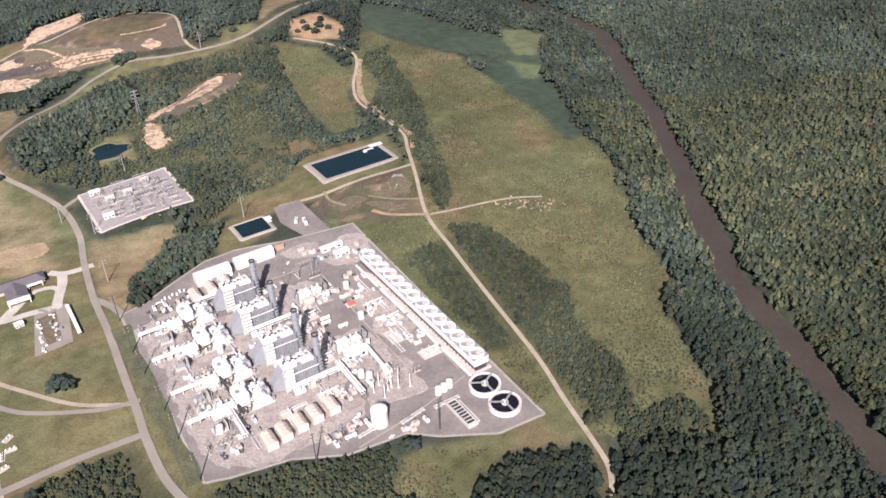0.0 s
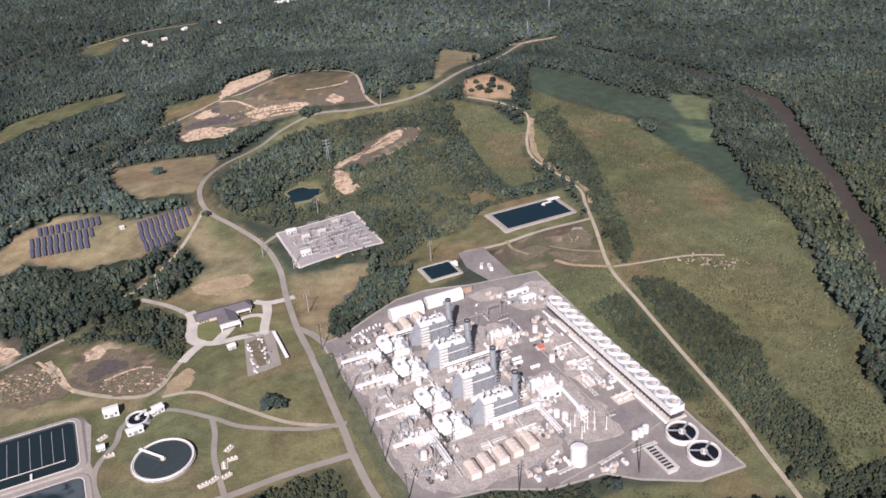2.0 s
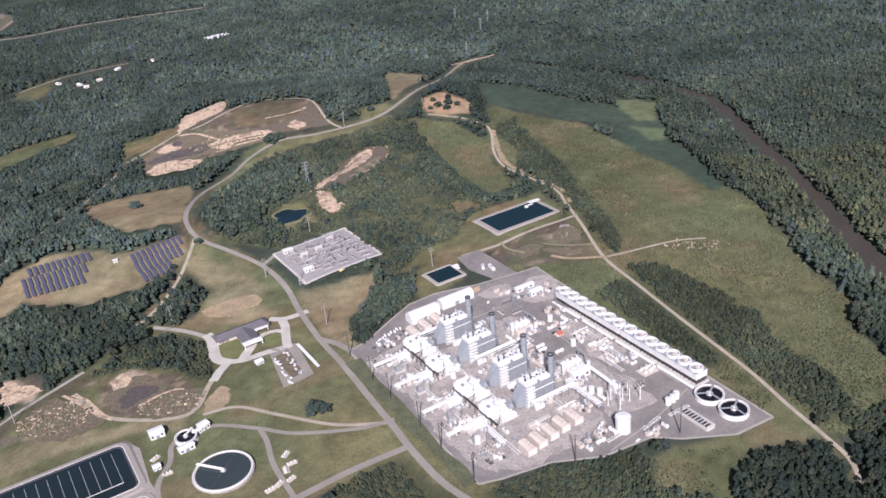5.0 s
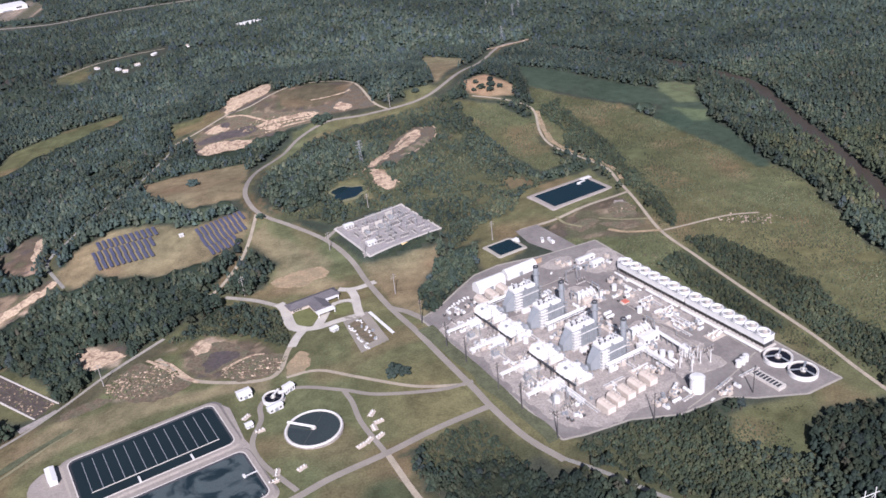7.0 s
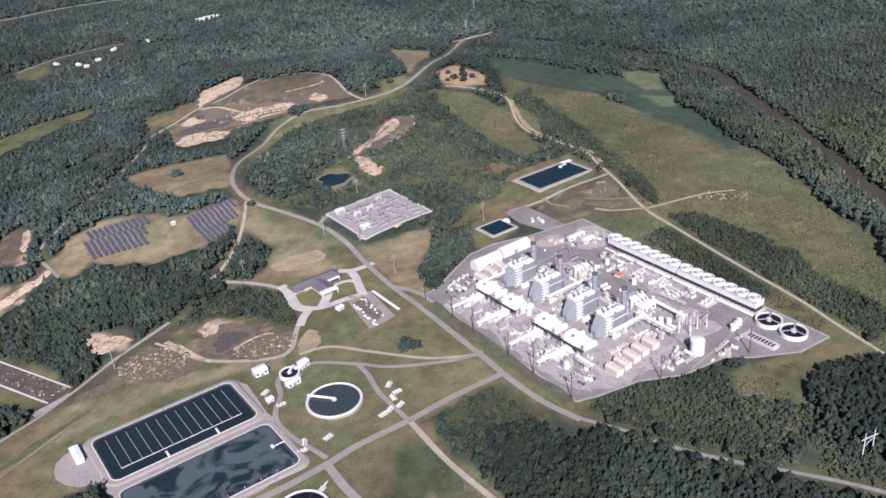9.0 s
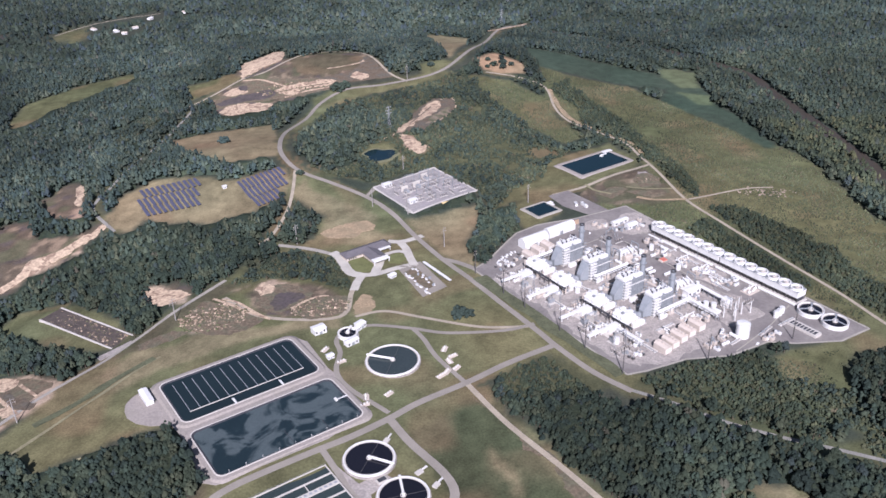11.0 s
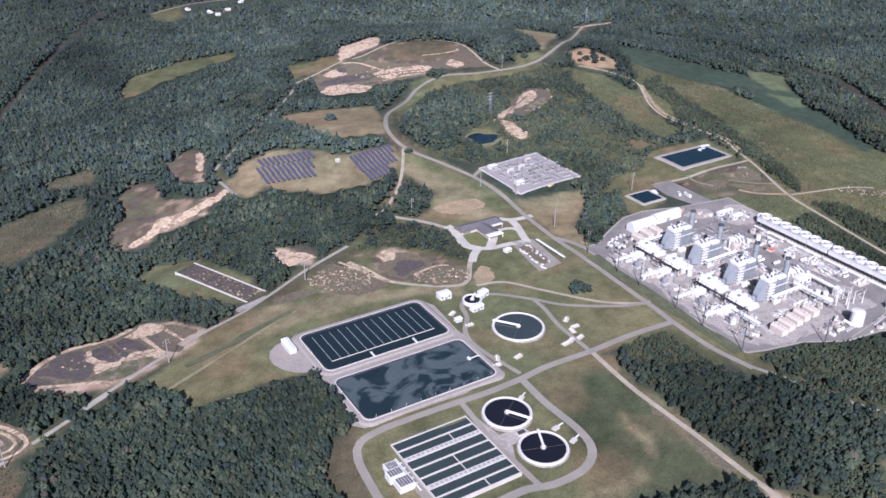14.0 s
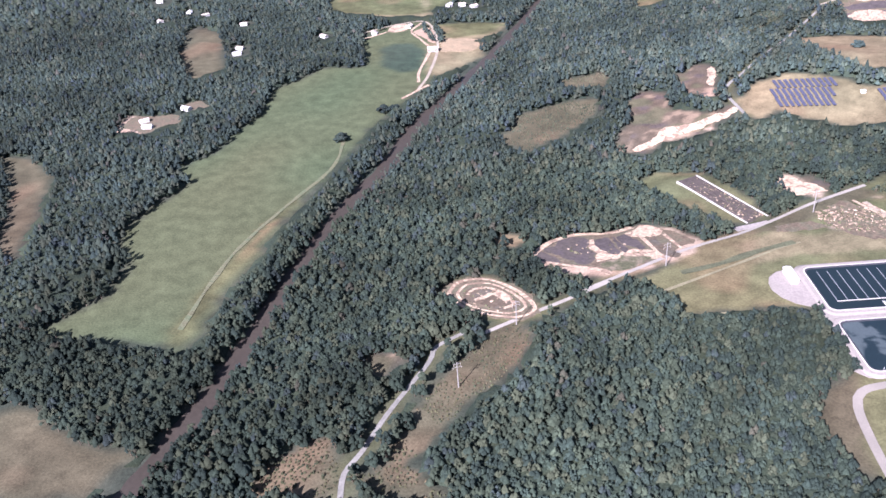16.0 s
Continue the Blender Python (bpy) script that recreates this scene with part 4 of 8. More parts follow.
gx = graded((-1260, -640, 7.0), (-640, 470, 4.5), (470, 640, 7.0))
gy = graded((-360, -120, 6.0), (-120, 820, 4.5), (820, 1180, 6.0))
X, Y = np.meshgrid(gx, gy)
shape = X.shape
cov = cover_at(X.ravel(), Y.ravel())
wooded = np.flatnonzero((cov == 0) & (np.hypot(X.ravel() + 200, Y.ravel() + 560) < 1900))
verge = np.zeros(len(wooded), bool)
for name, width, _, _, line in ROADS:
    if name != "river":
        verge |= near_line(line, X.ravel()[wooded], Y.ravel()[wooded], width / 2 + 5)
cov[wooded[verge]] = KINDS.index("brush")
pal = np.array([PALETTE[k] for k in KINDS])
tone = pal[cov].reshape(*shape, 3)
STIR = np.random.RandomState(19)
# soften the borders by a step, and let dry and green patches drift
soft = tone.copy()
soft[1:-1, 1:-1] = (tone[1:-1, 1:-1] * 2 + tone[:-2, 1:-1] + tone[2:, 1:-1] + tone[1:-1, :-2] + tone[1:-1, 2:]) / 6
drift = smooth_noise(X, Y, 60, 11) * 0.6 + smooth_noise(X, Y, 17, 12) * 0.4
mottle = smooth_noise(X, Y, 34, 14) * 0.45 + smooth_noise(X, Y, 12, 15) * 0.3 + STIR.rand(*shape) * 0.25
rough_grass = np.isin(cov, [KINDS.index(k) for k in ("meadow", "tan", "grass", "heath", "lawn", "brush")]).reshape(shape)
soft *= np.where((cov == KINDS.index("field")).reshape(shape), 0.93 + 0.14 * drift, 0.8 + 0.4 * drift)[..., None]
soft *= np.where(rough_grass, 0.64 + 0.72 * mottle, 1.0)[..., None]
# tipped ground: pale heaps, dark wet hollows and weeds by turns
tip = smooth_noise(X, Y, 14, 31) * 0.55 + smooth_noise(X, Y, 6, 32) * 0.45
weeds = smooth_noise(X, Y, 20, 33)
for k, pale in (("brown", 0.62), ("gravel", 0.56), ("soil", 0.46)):
    on = (cov == KINDS.index(k)).reshape(shape)
    up = np.clip((tip - pale) * 12, 0, 0.6 if k == "brown" else 1) * on
    soft = soft * (1 - up[..., None]) + np.array((0.25, 0.19, 0.13) if k == "brown" else (0.33, 0.255, 0.185)) * up[..., None]
    wet = np.clip((0.36 - tip) * 9, 0, 1) * on
    soft = soft * (1 - wet[..., None]) + np.array((0.085, 0.07, 0.062)) * wet[..., None]
    if k != "soil":
        gr = np.clip((weeds - 0.56) * 7, 0, 0.85) * on
        soft = soft * (1 - gr[..., None]) + np.array((0.085, 0.085, 0.05)) * gr[..., None]
rusty = np.clip((smooth_noise(X, Y, 45, 16) - 0.62) * 5, 0, 1) * rough_grass
soft = soft * (1 - 0.3 * rusty[..., None]) + np.array((0.22, 0.14, 0.085)) * 0.3 * rusty[..., None]
soft[..., 0] *= 0.92 + 0.2 * smooth_noise(X, Y, 90, 13)
Zg = terrain(X, Y)
rows, cols = shape
idx = np.arange(rows * cols).reshape(shape)
quads = np.stack([idx[:-1, :-1], idx[:-1, 1:], idx[1:, 1:], idx[1:, :-1]], -1).reshape(-1, 4)


def numpy_mesh(name, verts, faces, mat, colour=None, colour_name="tint", smooth=False):
    """A mesh from arrays; faces all have the same number of corners."""
    me = bpy.data.meshes.new(name)
    k = faces.shape[1]
    me.vertices.add(len(verts))
    me.vertices.foreach_set("co", verts.astype(np.float32).ravel())
    me.loops.add(faces.size)
    me.loops.foreach_set("vertex_index", faces.astype(np.int32).ravel())
    me.polygons.add(len(faces))
    me.polygons.foreach_set("loop_start", np.arange(0, faces.size, k, dtype=np.int32))
    me.update(calc_edges=True)
    if colour is not None:
        a = me.color_attributes.new(colour_name, "FLOAT_COLOR", "POINT")
        a.data.foreach_set("color", np.concatenate([colour, np.ones((len(colour), 1))], 1).astype(np.float32).ravel())
    me.materials.append(mat)
    if smooth:
        me.shade_smooth()
    else:
        me.shade_flat()
    return new(name, me)


ground = numpy_mesh("ground", np.stack([X, Y, Zg], -1).reshape(-1, 3), quads, GROUND, soft.reshape(-1, 3), "cover", smooth=True)
tagged(ground, "rolling ground of dry grass, meadow, bare soil and forest floor", "ground", kind="structure")


def strip(name, line, width, mat, lift, label, category="road", wobble=0.0):
    """A road or river laid along a line, following the ground."""
    pts = curve_through(line)
    verts, faces = [], []
    for i, (x, y) in enumerate(pts):
        ax, ay = pts[max(0, i - 1)]
        bx, by = pts[min(len(pts) - 1, i + 1)]
        n = math.hypot(bx - ax, by - ay) or 1.0
        nx, ny = -(by - ay) / n, (bx - ax) / n
        for s in (-1, -0.5, 0, 0.5, 1):
            h = width / 2 * (1 + wobble * (noise.noise(Vector((x * 0.03, y * 0.03, s * 3))) if abs(s) == 1 else 0))
            px, py = x + nx * s * h, y + ny * s * h
            verts.append((px, py, float(terrain(px, py)) + lift))
        if i:
            for s in range(4):
                q = 5 * i + s
                faces.append((q - 5, q - 4, q + 1, q))
    return tagged(mesh_object(name, verts, faces, mat, smooth=True), label, category, kind="structure")


def slab(name, poly, mat, lift, label, category="ground", thick=0.25, level=None, kind="structure", grid=8.0):
    """A level or draped sheet over a polygon, with an edge."""
    bm = bmesh.new()
    vs = [bm.verts.new((x, y, 0)) for x, y in poly]
    f = bm.faces.new(vs)
    if f.normal.z < 0 or f.calc_area() and f.normal_update() is None and f.normal.z < 0:
        f.normal_flip()
    if level is None:
        for axis in (0, 1):
            lo, hi = min(p[axis] for p in poly), max(p[axis] for p in poly)
            k = lo + grid
            while k < hi:
                no = Vector((1, 0, 0)) if axis == 0 else Vector((0, 1, 0))
                bmesh.ops.bisect_plane(bm, geom=bm.verts[:] + bm.edges[:] + bm.faces[:], plane_co=no * k, plane_no=no)
                k += grid
    for v in bm.verts:
        v.co.z = (float(terrain(v.co.x, v.co.y)) if level is None else level) + lift
    top = bm.faces[:]
    low = bmesh.ops.extrude_face_region(bm, geom=top)
    for v in (e for e in low["geom"] if isinstance(e, bmesh.types.BMVert)):
        v.co.z -= thick
    bmesh.ops.recalc_face_normals(bm, faces=bm.faces[:])
    me = bpy.data.meshes.new(name)
    bm.to_mesh(me)
    bm.free()
    me.materials.append(mat)
    return tagged(new(name, me), label, category, kind=kind)




def patch(name, poly, mat, lift, label):
    """Bare ground with a ragged edge."""
    line = curve_through([*poly, poly[0]], 3.0)[:-1]
    out = []
    for x, y in line:
        q = Vector((x * 0.11, y * 0.11, lift))
        out.append((x + 3.4 * noise.noise(q * 1.7) + 6.5 * noise.noise(q * 0.4), y + 3.4 * noise.noise(q * 1.7 + Vector((7, 3, 0))) + 6.5 * noise.noise(q * 0.4 + Vector((3, 9, 0)))))
    return slab(name, out, mat, lift, label, "bare ground", thick=0.4, grid=4.0)


SOIL_WORDS = {"pale_tipped_soil": "pale orange-tan bare soil", "brown_tipped_soil": "brown tipped soil with weeds", "dark_brown_soil": "dark brown tipped soil", "dark_mud": "dark wet mud and painted ditch shade", "rust_soil": "rust-red trodden soil", "pinkish_gravel_bank": "grey trodden gravel",
              "purple_grey_sludge": "purple-grey dried sludge", "weeds": "dry weeds on tipped ground", "dry_grass": "dry yellow grass", "pale_stubble": "pale stubble", "deep_grass": "deep green grass of a ditch", "dry_bare_soil": "dry tan soil worn bare",
              "pale_concrete_drive": "pale concrete drive by the office"}
for k, (mat, poly) in enumerate(SCARS):
    patch("bare_ground", poly, mat, 0.14 + 0.022 * (k % 12), SOIL_WORDS[mat.name])
for k, (mat, width, line) in enumerate(TRAILS):
    drive = mat is DRIVE
    strip("drive" if drive else "trail", line, width, mat, 0.42 + 0.013 * (k % 12) - (0.14 if drive else 0), SOIL_WORDS[mat.name] + ("" if drive else " in a narrow band"), "road" if drive else "bare ground", 0.0 if drive else 0.85)
for name, width, mat, label, line in ROADS:
    lift = 0.10 if name == "river" else 0.22 + 0.012 * len(line)
    strip(name, line, width, mat, lift, label, "river" if name == "river" else "road", 0.35 if name == "river" else 0.0)
for name, mat, lift, label, poly in PADS:
    slab(name, poly, mat, lift, label, "yard")


# ---- woods ----
def ico():
    g = (1 + 5 ** 0.5) / 2
    v = np.array([(-1, g, 0), (1, g, 0), (-1, -g, 0), (1, -g, 0), (0, -1, g), (0, 1, g), (0, -1, -g), (0, 1, -g), (g, 0, -1), (g, 0, 1), (-g, 0, -1), (-g, 0, 1)])
    f = np.array([(0, 11, 5), (0, 5, 1), (0, 1, 7), (0, 7, 10), (0, 10, 11), (1, 5, 9), (5, 11, 4), (11, 10, 2), (10, 7, 6), (7, 1, 8),
                  (3, 9, 4), (3, 4, 2), (3, 2, 6), (3, 6, 8), (3, 8, 9), (4, 9, 5), (2, 4, 11), (6, 2, 10), (8, 6, 7), (9, 8, 1)])
    return v / np.linalg.norm(v[0]), f


ICO_V, ICO_F = ico()
ICO_F = ICO_F[ICO_V[ICO_F].mean(1)[:, 2] > -0.3]              # nobody sees under a crown
LEAF_TONES = np.array([(0.029, 0.040, 0.029), (0.035, 0.047, 0.031), (0.043, 0.053, 0.032), (0.053, 0.059, 0.034), (0.037, 0.047, 0.040), (0.062, 0.058, 0.038)])
# a light six-sided tuft for trees far off
TUFT_V = np.array([(0, 0, 1.0)] + [(math.cos(k * math.pi / 3), math.sin(k * math.pi / 3), -0.25 - 0.3 * (k % 2)) for k in range(6)])
TUFT_F = np.array([(0, 1 + k, 1 + (k + 1) % 6) for k in range(6)])


def clumps(rng, x, y, size, height, count, trunk, spread=0.33, tones=(0.22, 0.33, 0.27, 0.13, 0.04, 0.01), slim=1.0, tufts=False, gain=(1.0, 1.0, 1.0)):
    """Leafy trees from arrays of places: count clumps of leaves to a crown, and a tapered trunk where asked."""
    n = len(x)
    z = terrain(x, y)
    shape_v, shape_f = (TUFT_V, TUFT_F) if tufts else (ICO_V, ICO_F)
    nv = len(shape_v)
    pick = rng.choice(len(LEAF_TONES), n, p=tones)
    # darker west of -600 and below y 60: shade put into leaf colour
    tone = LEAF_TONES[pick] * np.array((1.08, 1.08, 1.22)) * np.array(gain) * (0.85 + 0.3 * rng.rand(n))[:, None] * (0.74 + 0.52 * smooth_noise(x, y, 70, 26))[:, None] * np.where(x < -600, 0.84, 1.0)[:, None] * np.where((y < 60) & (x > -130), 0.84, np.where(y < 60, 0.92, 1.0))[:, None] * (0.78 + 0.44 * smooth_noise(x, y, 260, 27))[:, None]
    tone = tone * np.where(((x > 430) & (y < 500))[:, None], (1.32, 1.20, 0.98), (1.0, 1.0, 1.0))      # drier woods past the river
    tone = tone * np.where(((np.hypot(x + 200, y + 560) > 950) & ((x < -250) | (y > 850)))[:, None], (0.95, 0.99, 1.10), (1.0, 1.0, 1.0))   # haze of distance put into the leaf colour: far woods made bluer
    ang = 2 * np.pi * (np.arange(count)[None] * 0.382 + rng.rand(n, 1)) + 0.5 * rng.randn(n, count)
    lev = (np.arange(count)[None] + 0.5) / count
    lev = np.clip(lev + 0.14 * rng.randn(n, count), 0.05, 1.0)
    rad = size[:, None] * spread * np.sqrt(np.clip(1.15 - lev ** 2, 0.02, 1)) * (0.55 + 0.75 * rng.rand(n, count))
    if count == 1:
        rad = rad * 0
    cx = x[:, None] + rad * np.cos(ang)
    cy = y[:, None] + rad * np.sin(ang)
    cr = size[:, None] * (0.215 if count > 6 else 0.27 if count > 3 else 0.36 if count > 1 else 0.52) * (0.5 + 0.85 * rng.rand(n, count))
    low = 0.48
    cz = z[:, None] + height[:, None] * (low + (1 - low) * lev) - cr * 0.7 * slim
    m = n * count
    ball = shape_v[None] * ((0.62 if tufts else 0.45) + (0.8 if tufts else 1.1) * rng.rand(m, nv, 1))
    turn = rng.rand(m) * 6.283
    c, s = np.cos(turn)[:, None], np.sin(turn)[:, None]
    bx, by = ball[..., 0] * c - ball[..., 1] * s, ball[..., 0] * s + ball[..., 1] * c
    tall = (0.5 + 0.5 * rng.rand(m, 1)) * slim
    r = cr.reshape(m, 1)
    v = np.stack([cx.reshape(m, 1) + r * bx, cy.reshape(m, 1) + r * by, cz.reshape(m, 1) + r * tall * ball[..., 2]], -1).reshape(-1, 3)
    f = (shape_f[None] + nv * np.arange(m)[:, None, None]).reshape(-1, 3)
    col = np.repeat(np.repeat(tone, count, 0) * (0.85 + 0.3 * rng.rand(m, 1)), nv, 0)
    if trunk:
        a = np.arange(3) * 2.0944
        lo = np.stack([x[:, None] + 0.45 * np.cos(a), y[:, None] + 0.45 * np.sin(a), np.repeat(z[:, None] - 0.3, 3, 1)], -1)
        hi = np.stack([x[:, None] + 0.2 * np.cos(a), y[:, None] + 0.2 * np.sin(a), np.repeat((z + height * 0.6)[:, None], 3, 1)], -1)
        tv = np.concatenate([lo, hi], 1).reshape(-1, 3)
        q = np.array([(i, (i + 1) % 3, 3 + (i + 1) % 3) for i in range(3)] + [(i, 3 + (i + 1) % 3, 3 + i) for i in range(3)])
        tf = (q[None] + 6 * np.arange(n)[:, None, None]).reshape(-1, 3) + len(v)
        v, f = np.concatenate([v, tv]), np.concatenate([f, tf])
        col = np.concatenate([col, np.tile((0.10, 0.08, 0.06), (len(tv), 1))])
    return v, f, col


def scatter(rng, x0, x1, y0, y1, step):
    u, w = np.meshgrid(np.arange(x0, x1, step), np.arange(y0, y1, step))
    u = u + (np.arange(u.shape[0]) % 2)[:, None] * step / 2
    return (u + rng.uniform(-0.42, 0.42, u.shape) * step).ravel(), (w + rng.uniform(-0.42, 0.42, u.shape) * step).ravel()


def keep_clear(x, y, margin, banks=True):
    """False on roads, water and yards."""
    ok = np.ones(x.shape, bool)
    for name, width, _, _, line in ROADS:
        if name == "river" and not banks:
            continue
        verge = margin + (12 if math.hypot(line[0][0] + 200, line[0][1] + 560) > 1500 else 0)
        ok &= ~near_line(line, x, y, width / 2 + (verge if name != "river" else 1.5 if width > 24 else -0.5))
    for hx, hy in (*HOUSES, (57, 312), (76, 300)):
        ok &= (x - hx) ** 2 + (y - hy) ** 2 > 17 ** 2
    for mat, line in ((m, l) for m, _, l in TRAILS):
        if mat is DRIVE:
            ok &= ~near_line(line, x, y, 6)
    for p in PADS + WATERS + [q for q in SCARS if q[0] in (PALE_SOIL, BROWN_SOIL)]:
        a = np.array(p[-1])
        near = (x > a[:, 0].min()) & (x < a[:, 0].max()) & (y > a[:, 1].min()) & (y < a[:, 1].max())
        hit = np.zeros(x.shape, bool)
        hit[near] = inside(p[-1], x[near], y[near])
        ok &= ~hit
    return ok


def seen(x, y):
    """The fan of land that the flight looks over."""
    return (y > -0.55 * (x + 300) - 620) & (y > 0.30 * (x - 100) - 420) & (y > -430)


HOUSES = ((28, -190), (35, -242), (-1536, 755), (-1557, 801), (-1504, 796), (-1471, 818), (-1432, 698), (-1454, 641), (-1225, 532), (-1216, 507), (-1160, 829), (-1181, 852), (-1140, 866), (-946, 806),
          (-924, 802), (-968, 800), (-1038, 634), (-1114, 607), (-1181, 230), (-1198, 246), (-993, 676), (-550, 1444), (-530, 1418), (-512, 1464), (-485, 1546), (-412, 1587), (-601, 1480), (-1165, 294), (-1288, 648), (-1390, 687))
STAND = np.random.RandomState(7)


def woods(name, label, step, near, far, size, height, count, trunk, kind, density=1.0, patchy=0.0, area=(-1500, 1000, -450, 1500), tones=None, spread=0.33, slim=1.0, tufts=False, gain=(1.0, 1.0, 1.0)):
    x, y = scatter(STAND, *area, step)
    d = np.hypot(x + 200, y + 560)
    ok = (d >= near) & (d < far) & seen(x, y) & (STAND.rand(len(x)) < density)
    x, y = x[ok], y[ok]
    ok = cover_at(x, y) == KINDS.index(kind)
    x, y = x[ok], y[ok]
    ok = keep_clear(x, y, 2.2)
    x, y = x[ok], y[ok]
    if kind == "forest":                      # fitted to the camera's view: no treetop may hide a clearing
        sight_shift = 0.8 * height / 450.0
        tx, ty = x + (x + 200) * sight_shift, y + (y + 560) * sight_shift
        ok = np.isin(cover_at(tx, ty), (KINDS.index("forest"), KINDS.index("thicket"))) & keep_clear(tx, ty, 0.0, False) & keep_clear((x + tx) / 2, (y + ty) / 2, 0.0, False)
        x, y = x[ok], y[ok]
    elif kind in ("brush", "thicket"):                     # likewise no scrub may hide a road from the camera
        sight_shift = 0.8 * height / 450.0
        ok = keep_clear(x + (x + 200) * sight_shift, y + (y + 560) * sight_shift, 1.0, False) & keep_clear(x + (x + 200) * sight_shift / 2, y + (y + 560) * sight_shift / 2, 1.0, False)
        x, y = x[ok], y[ok]
    if patchy:
        ok = smooth_noise(x, y, 48, 28) * 0.35 + smooth_noise(x, y, 24, 24) * 0.4 + smooth_noise(x, y, 9, 25) * 0.25 > patchy
        x, y = x[ok], y[ok]
    patch = smooth_noise(x, y, 55, 21)
    s = size * (0.7 + 0.6 * STAND.rand(len(x))) * (0.85 + 0.3 * patch)
    h = height * (0.80 + 0.3 * STAND.rand(len(x))) * (0.75 + 0.5 * patch)
    args = {} if tones is None else {"tones": tones}
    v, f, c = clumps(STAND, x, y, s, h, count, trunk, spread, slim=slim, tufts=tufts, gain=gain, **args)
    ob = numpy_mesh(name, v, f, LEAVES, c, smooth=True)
    return tagged(ob, label, "forest", kind="stuff")


def undergrowth(name, label, step, near, far, x0, x1, y0, y1, rise):
    """One close, uneven leafy sheet, added under the crowns to keep their gaps lit."""
    u, w = np.meshgrid(np.arange(x0, x1, step), np.arange(y0, y1, step))
    u = u + STAND.uniform(-0.3, 0.3, u.shape) * step
    w = w + STAND.uniform(-0.3, 0.3, u.shape) * step
    x, y = u.ravel(), w.ravel()
    d = np.hypot(x + 200, y + 560)
    wood = (d >= near - step) & (d < far + step) & seen(x, y)
    wood[wood] = cover_at(x[wood], y[wood]) == KINDS.index("forest")
    wood[wood] = keep_clear(x[wood], y[wood], 4.0)
    wood = wood.reshape(u.shape)
    deep = wood.copy()
    for sy in (-1, 0, 1):
        for sx in (-1, 0, 1):
            deep &= np.roll(np.roll(wood, sy, 0), sx, 1)
    tall = np.where(deep, rise * (0.75 + 0.5 * smooth_noise(u, w, 55, 21)) * (0.8 + 0.4 * STAND.rand(*u.shape)), 0.4)
    v = np.stack([u, w, terrain(u, w) + tall], -1).reshape(-1, 3)
    n = np.arange(u.size).reshape(u.shape)
    q = np.stack([n[:-1, :-1], n[:-1, 1:], n[1:, 1:], n[1:, :-1]], -1).reshape(-1, 4)
    q = q[wood.ravel()[q].all(1)]
    used = np.unique(q)
    back = np.zeros(u.size, int)
    back[used] = np.arange(len(used))
    tone = LEAF_TONES[STAND.choice(3, len(used))] * (0.8 + 0.4 * smooth_noise(x[used], y[used], 70, 26))[:, None]
    tagged(numpy_mesh(name, v[used], back[q], LEAVES, tone, smooth=True), label, "forest", kind="stuff")


# added sheets that keep the gaps between crowns from going black
undergrowth("undergrowth", "green leafy sheet added below the crowns to lighten their gaps", 8.0, 0, 1800, -1900, 1200, -440, 1400, 7.0)
undergrowth("far_undergrowth", "dull green leafy sheet added below the far crowns to lighten gaps", 24.0, 1800, 3800, -3500, 1500, 0, 3300, 4.0)
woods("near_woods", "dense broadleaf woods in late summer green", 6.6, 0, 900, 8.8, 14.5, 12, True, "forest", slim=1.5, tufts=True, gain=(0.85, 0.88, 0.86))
woods("thicket", "close thicket of young trees beside the tracks", 4.3, 0, 1800, 5.0, 5.8, 5, True, "thicket", 0.95, 0.22, area=(-150, 520, -260, 860), tones=(0.18, 0.36, 0.32, 0.14, 0.0, 0.0), slim=1.5, tufts=True, gain=(1.14, 1.1, 0.96))
woods("heath_scrub", "low dry scrub on the cleared heath", 3.0, 0, 1800, 2.4, 2.0, 1, False, "heath", 0.85, 0.38, area=(-780, -460, -310, 560), tones=(0.0, 0.15, 0.35, 0.25, 0.0, 0.25), slim=1.5, tufts=True, gain=(1.45, 1.25, 1.0))
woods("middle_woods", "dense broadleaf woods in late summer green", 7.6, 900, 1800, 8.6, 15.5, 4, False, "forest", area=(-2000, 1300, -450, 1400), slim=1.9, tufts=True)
# weights favour paler, bluer tones: haze put into the far leaves
woods("far_woods", "distant broadleaf woods with haze put into their dull green", 13.0, 1800, 3300, 12.0, 16.0, 2, False, "forest", area=(-3000, 1400, 0, 3300), tones=(0.1, 0.25, 0.40, 0.15, 0.10, 0.0), slim=1.7, tufts=True)
woods("scrub", "rough scrub of bushes and young trees", 3.6, 0, 1800, 3.7, 4.6, 3, False, "brush", 0.95, 0.31, area=(-500, 500, -200, 1100), tones=(0.15, 0.33, 0.32, 0.17, 0.0, 0.03), slim=1.5, tufts=True, gain=(1.2, 1.12, 0.98))
woods("scrub_trees", "young trees standing in the scrub", 7.0, 0, 1800, 6.4, 8.5, 5, True, "brush", 0.7, 0.50, area=(-500, 500, -200, 1100), tones=(0.3, 0.4, 0.3, 0.0, 0.0, 0.0), slim=1.4)
woods("meadow_tussocks", "rough tussocks and low bushes all over the meadow", 2.7, 0, 1500, 2.7, 1.9, 1, False, "meadow", 0.9, 0.34, area=(20, 480, -120, 860), tones=(0.0, 0.0, 0.25, 0.55, 0.0, 0.20), slim=1.5, tufts=True, gain=(1.36, 1.32, 1.1))


# ---- the power plant ----
def yard(a, b, turn=0.0, lift=0.33):
    x, y = site(a, b)
    return pose(x, y, float(terrain(x, y)) + lift, 0, 0, TURN + turn)


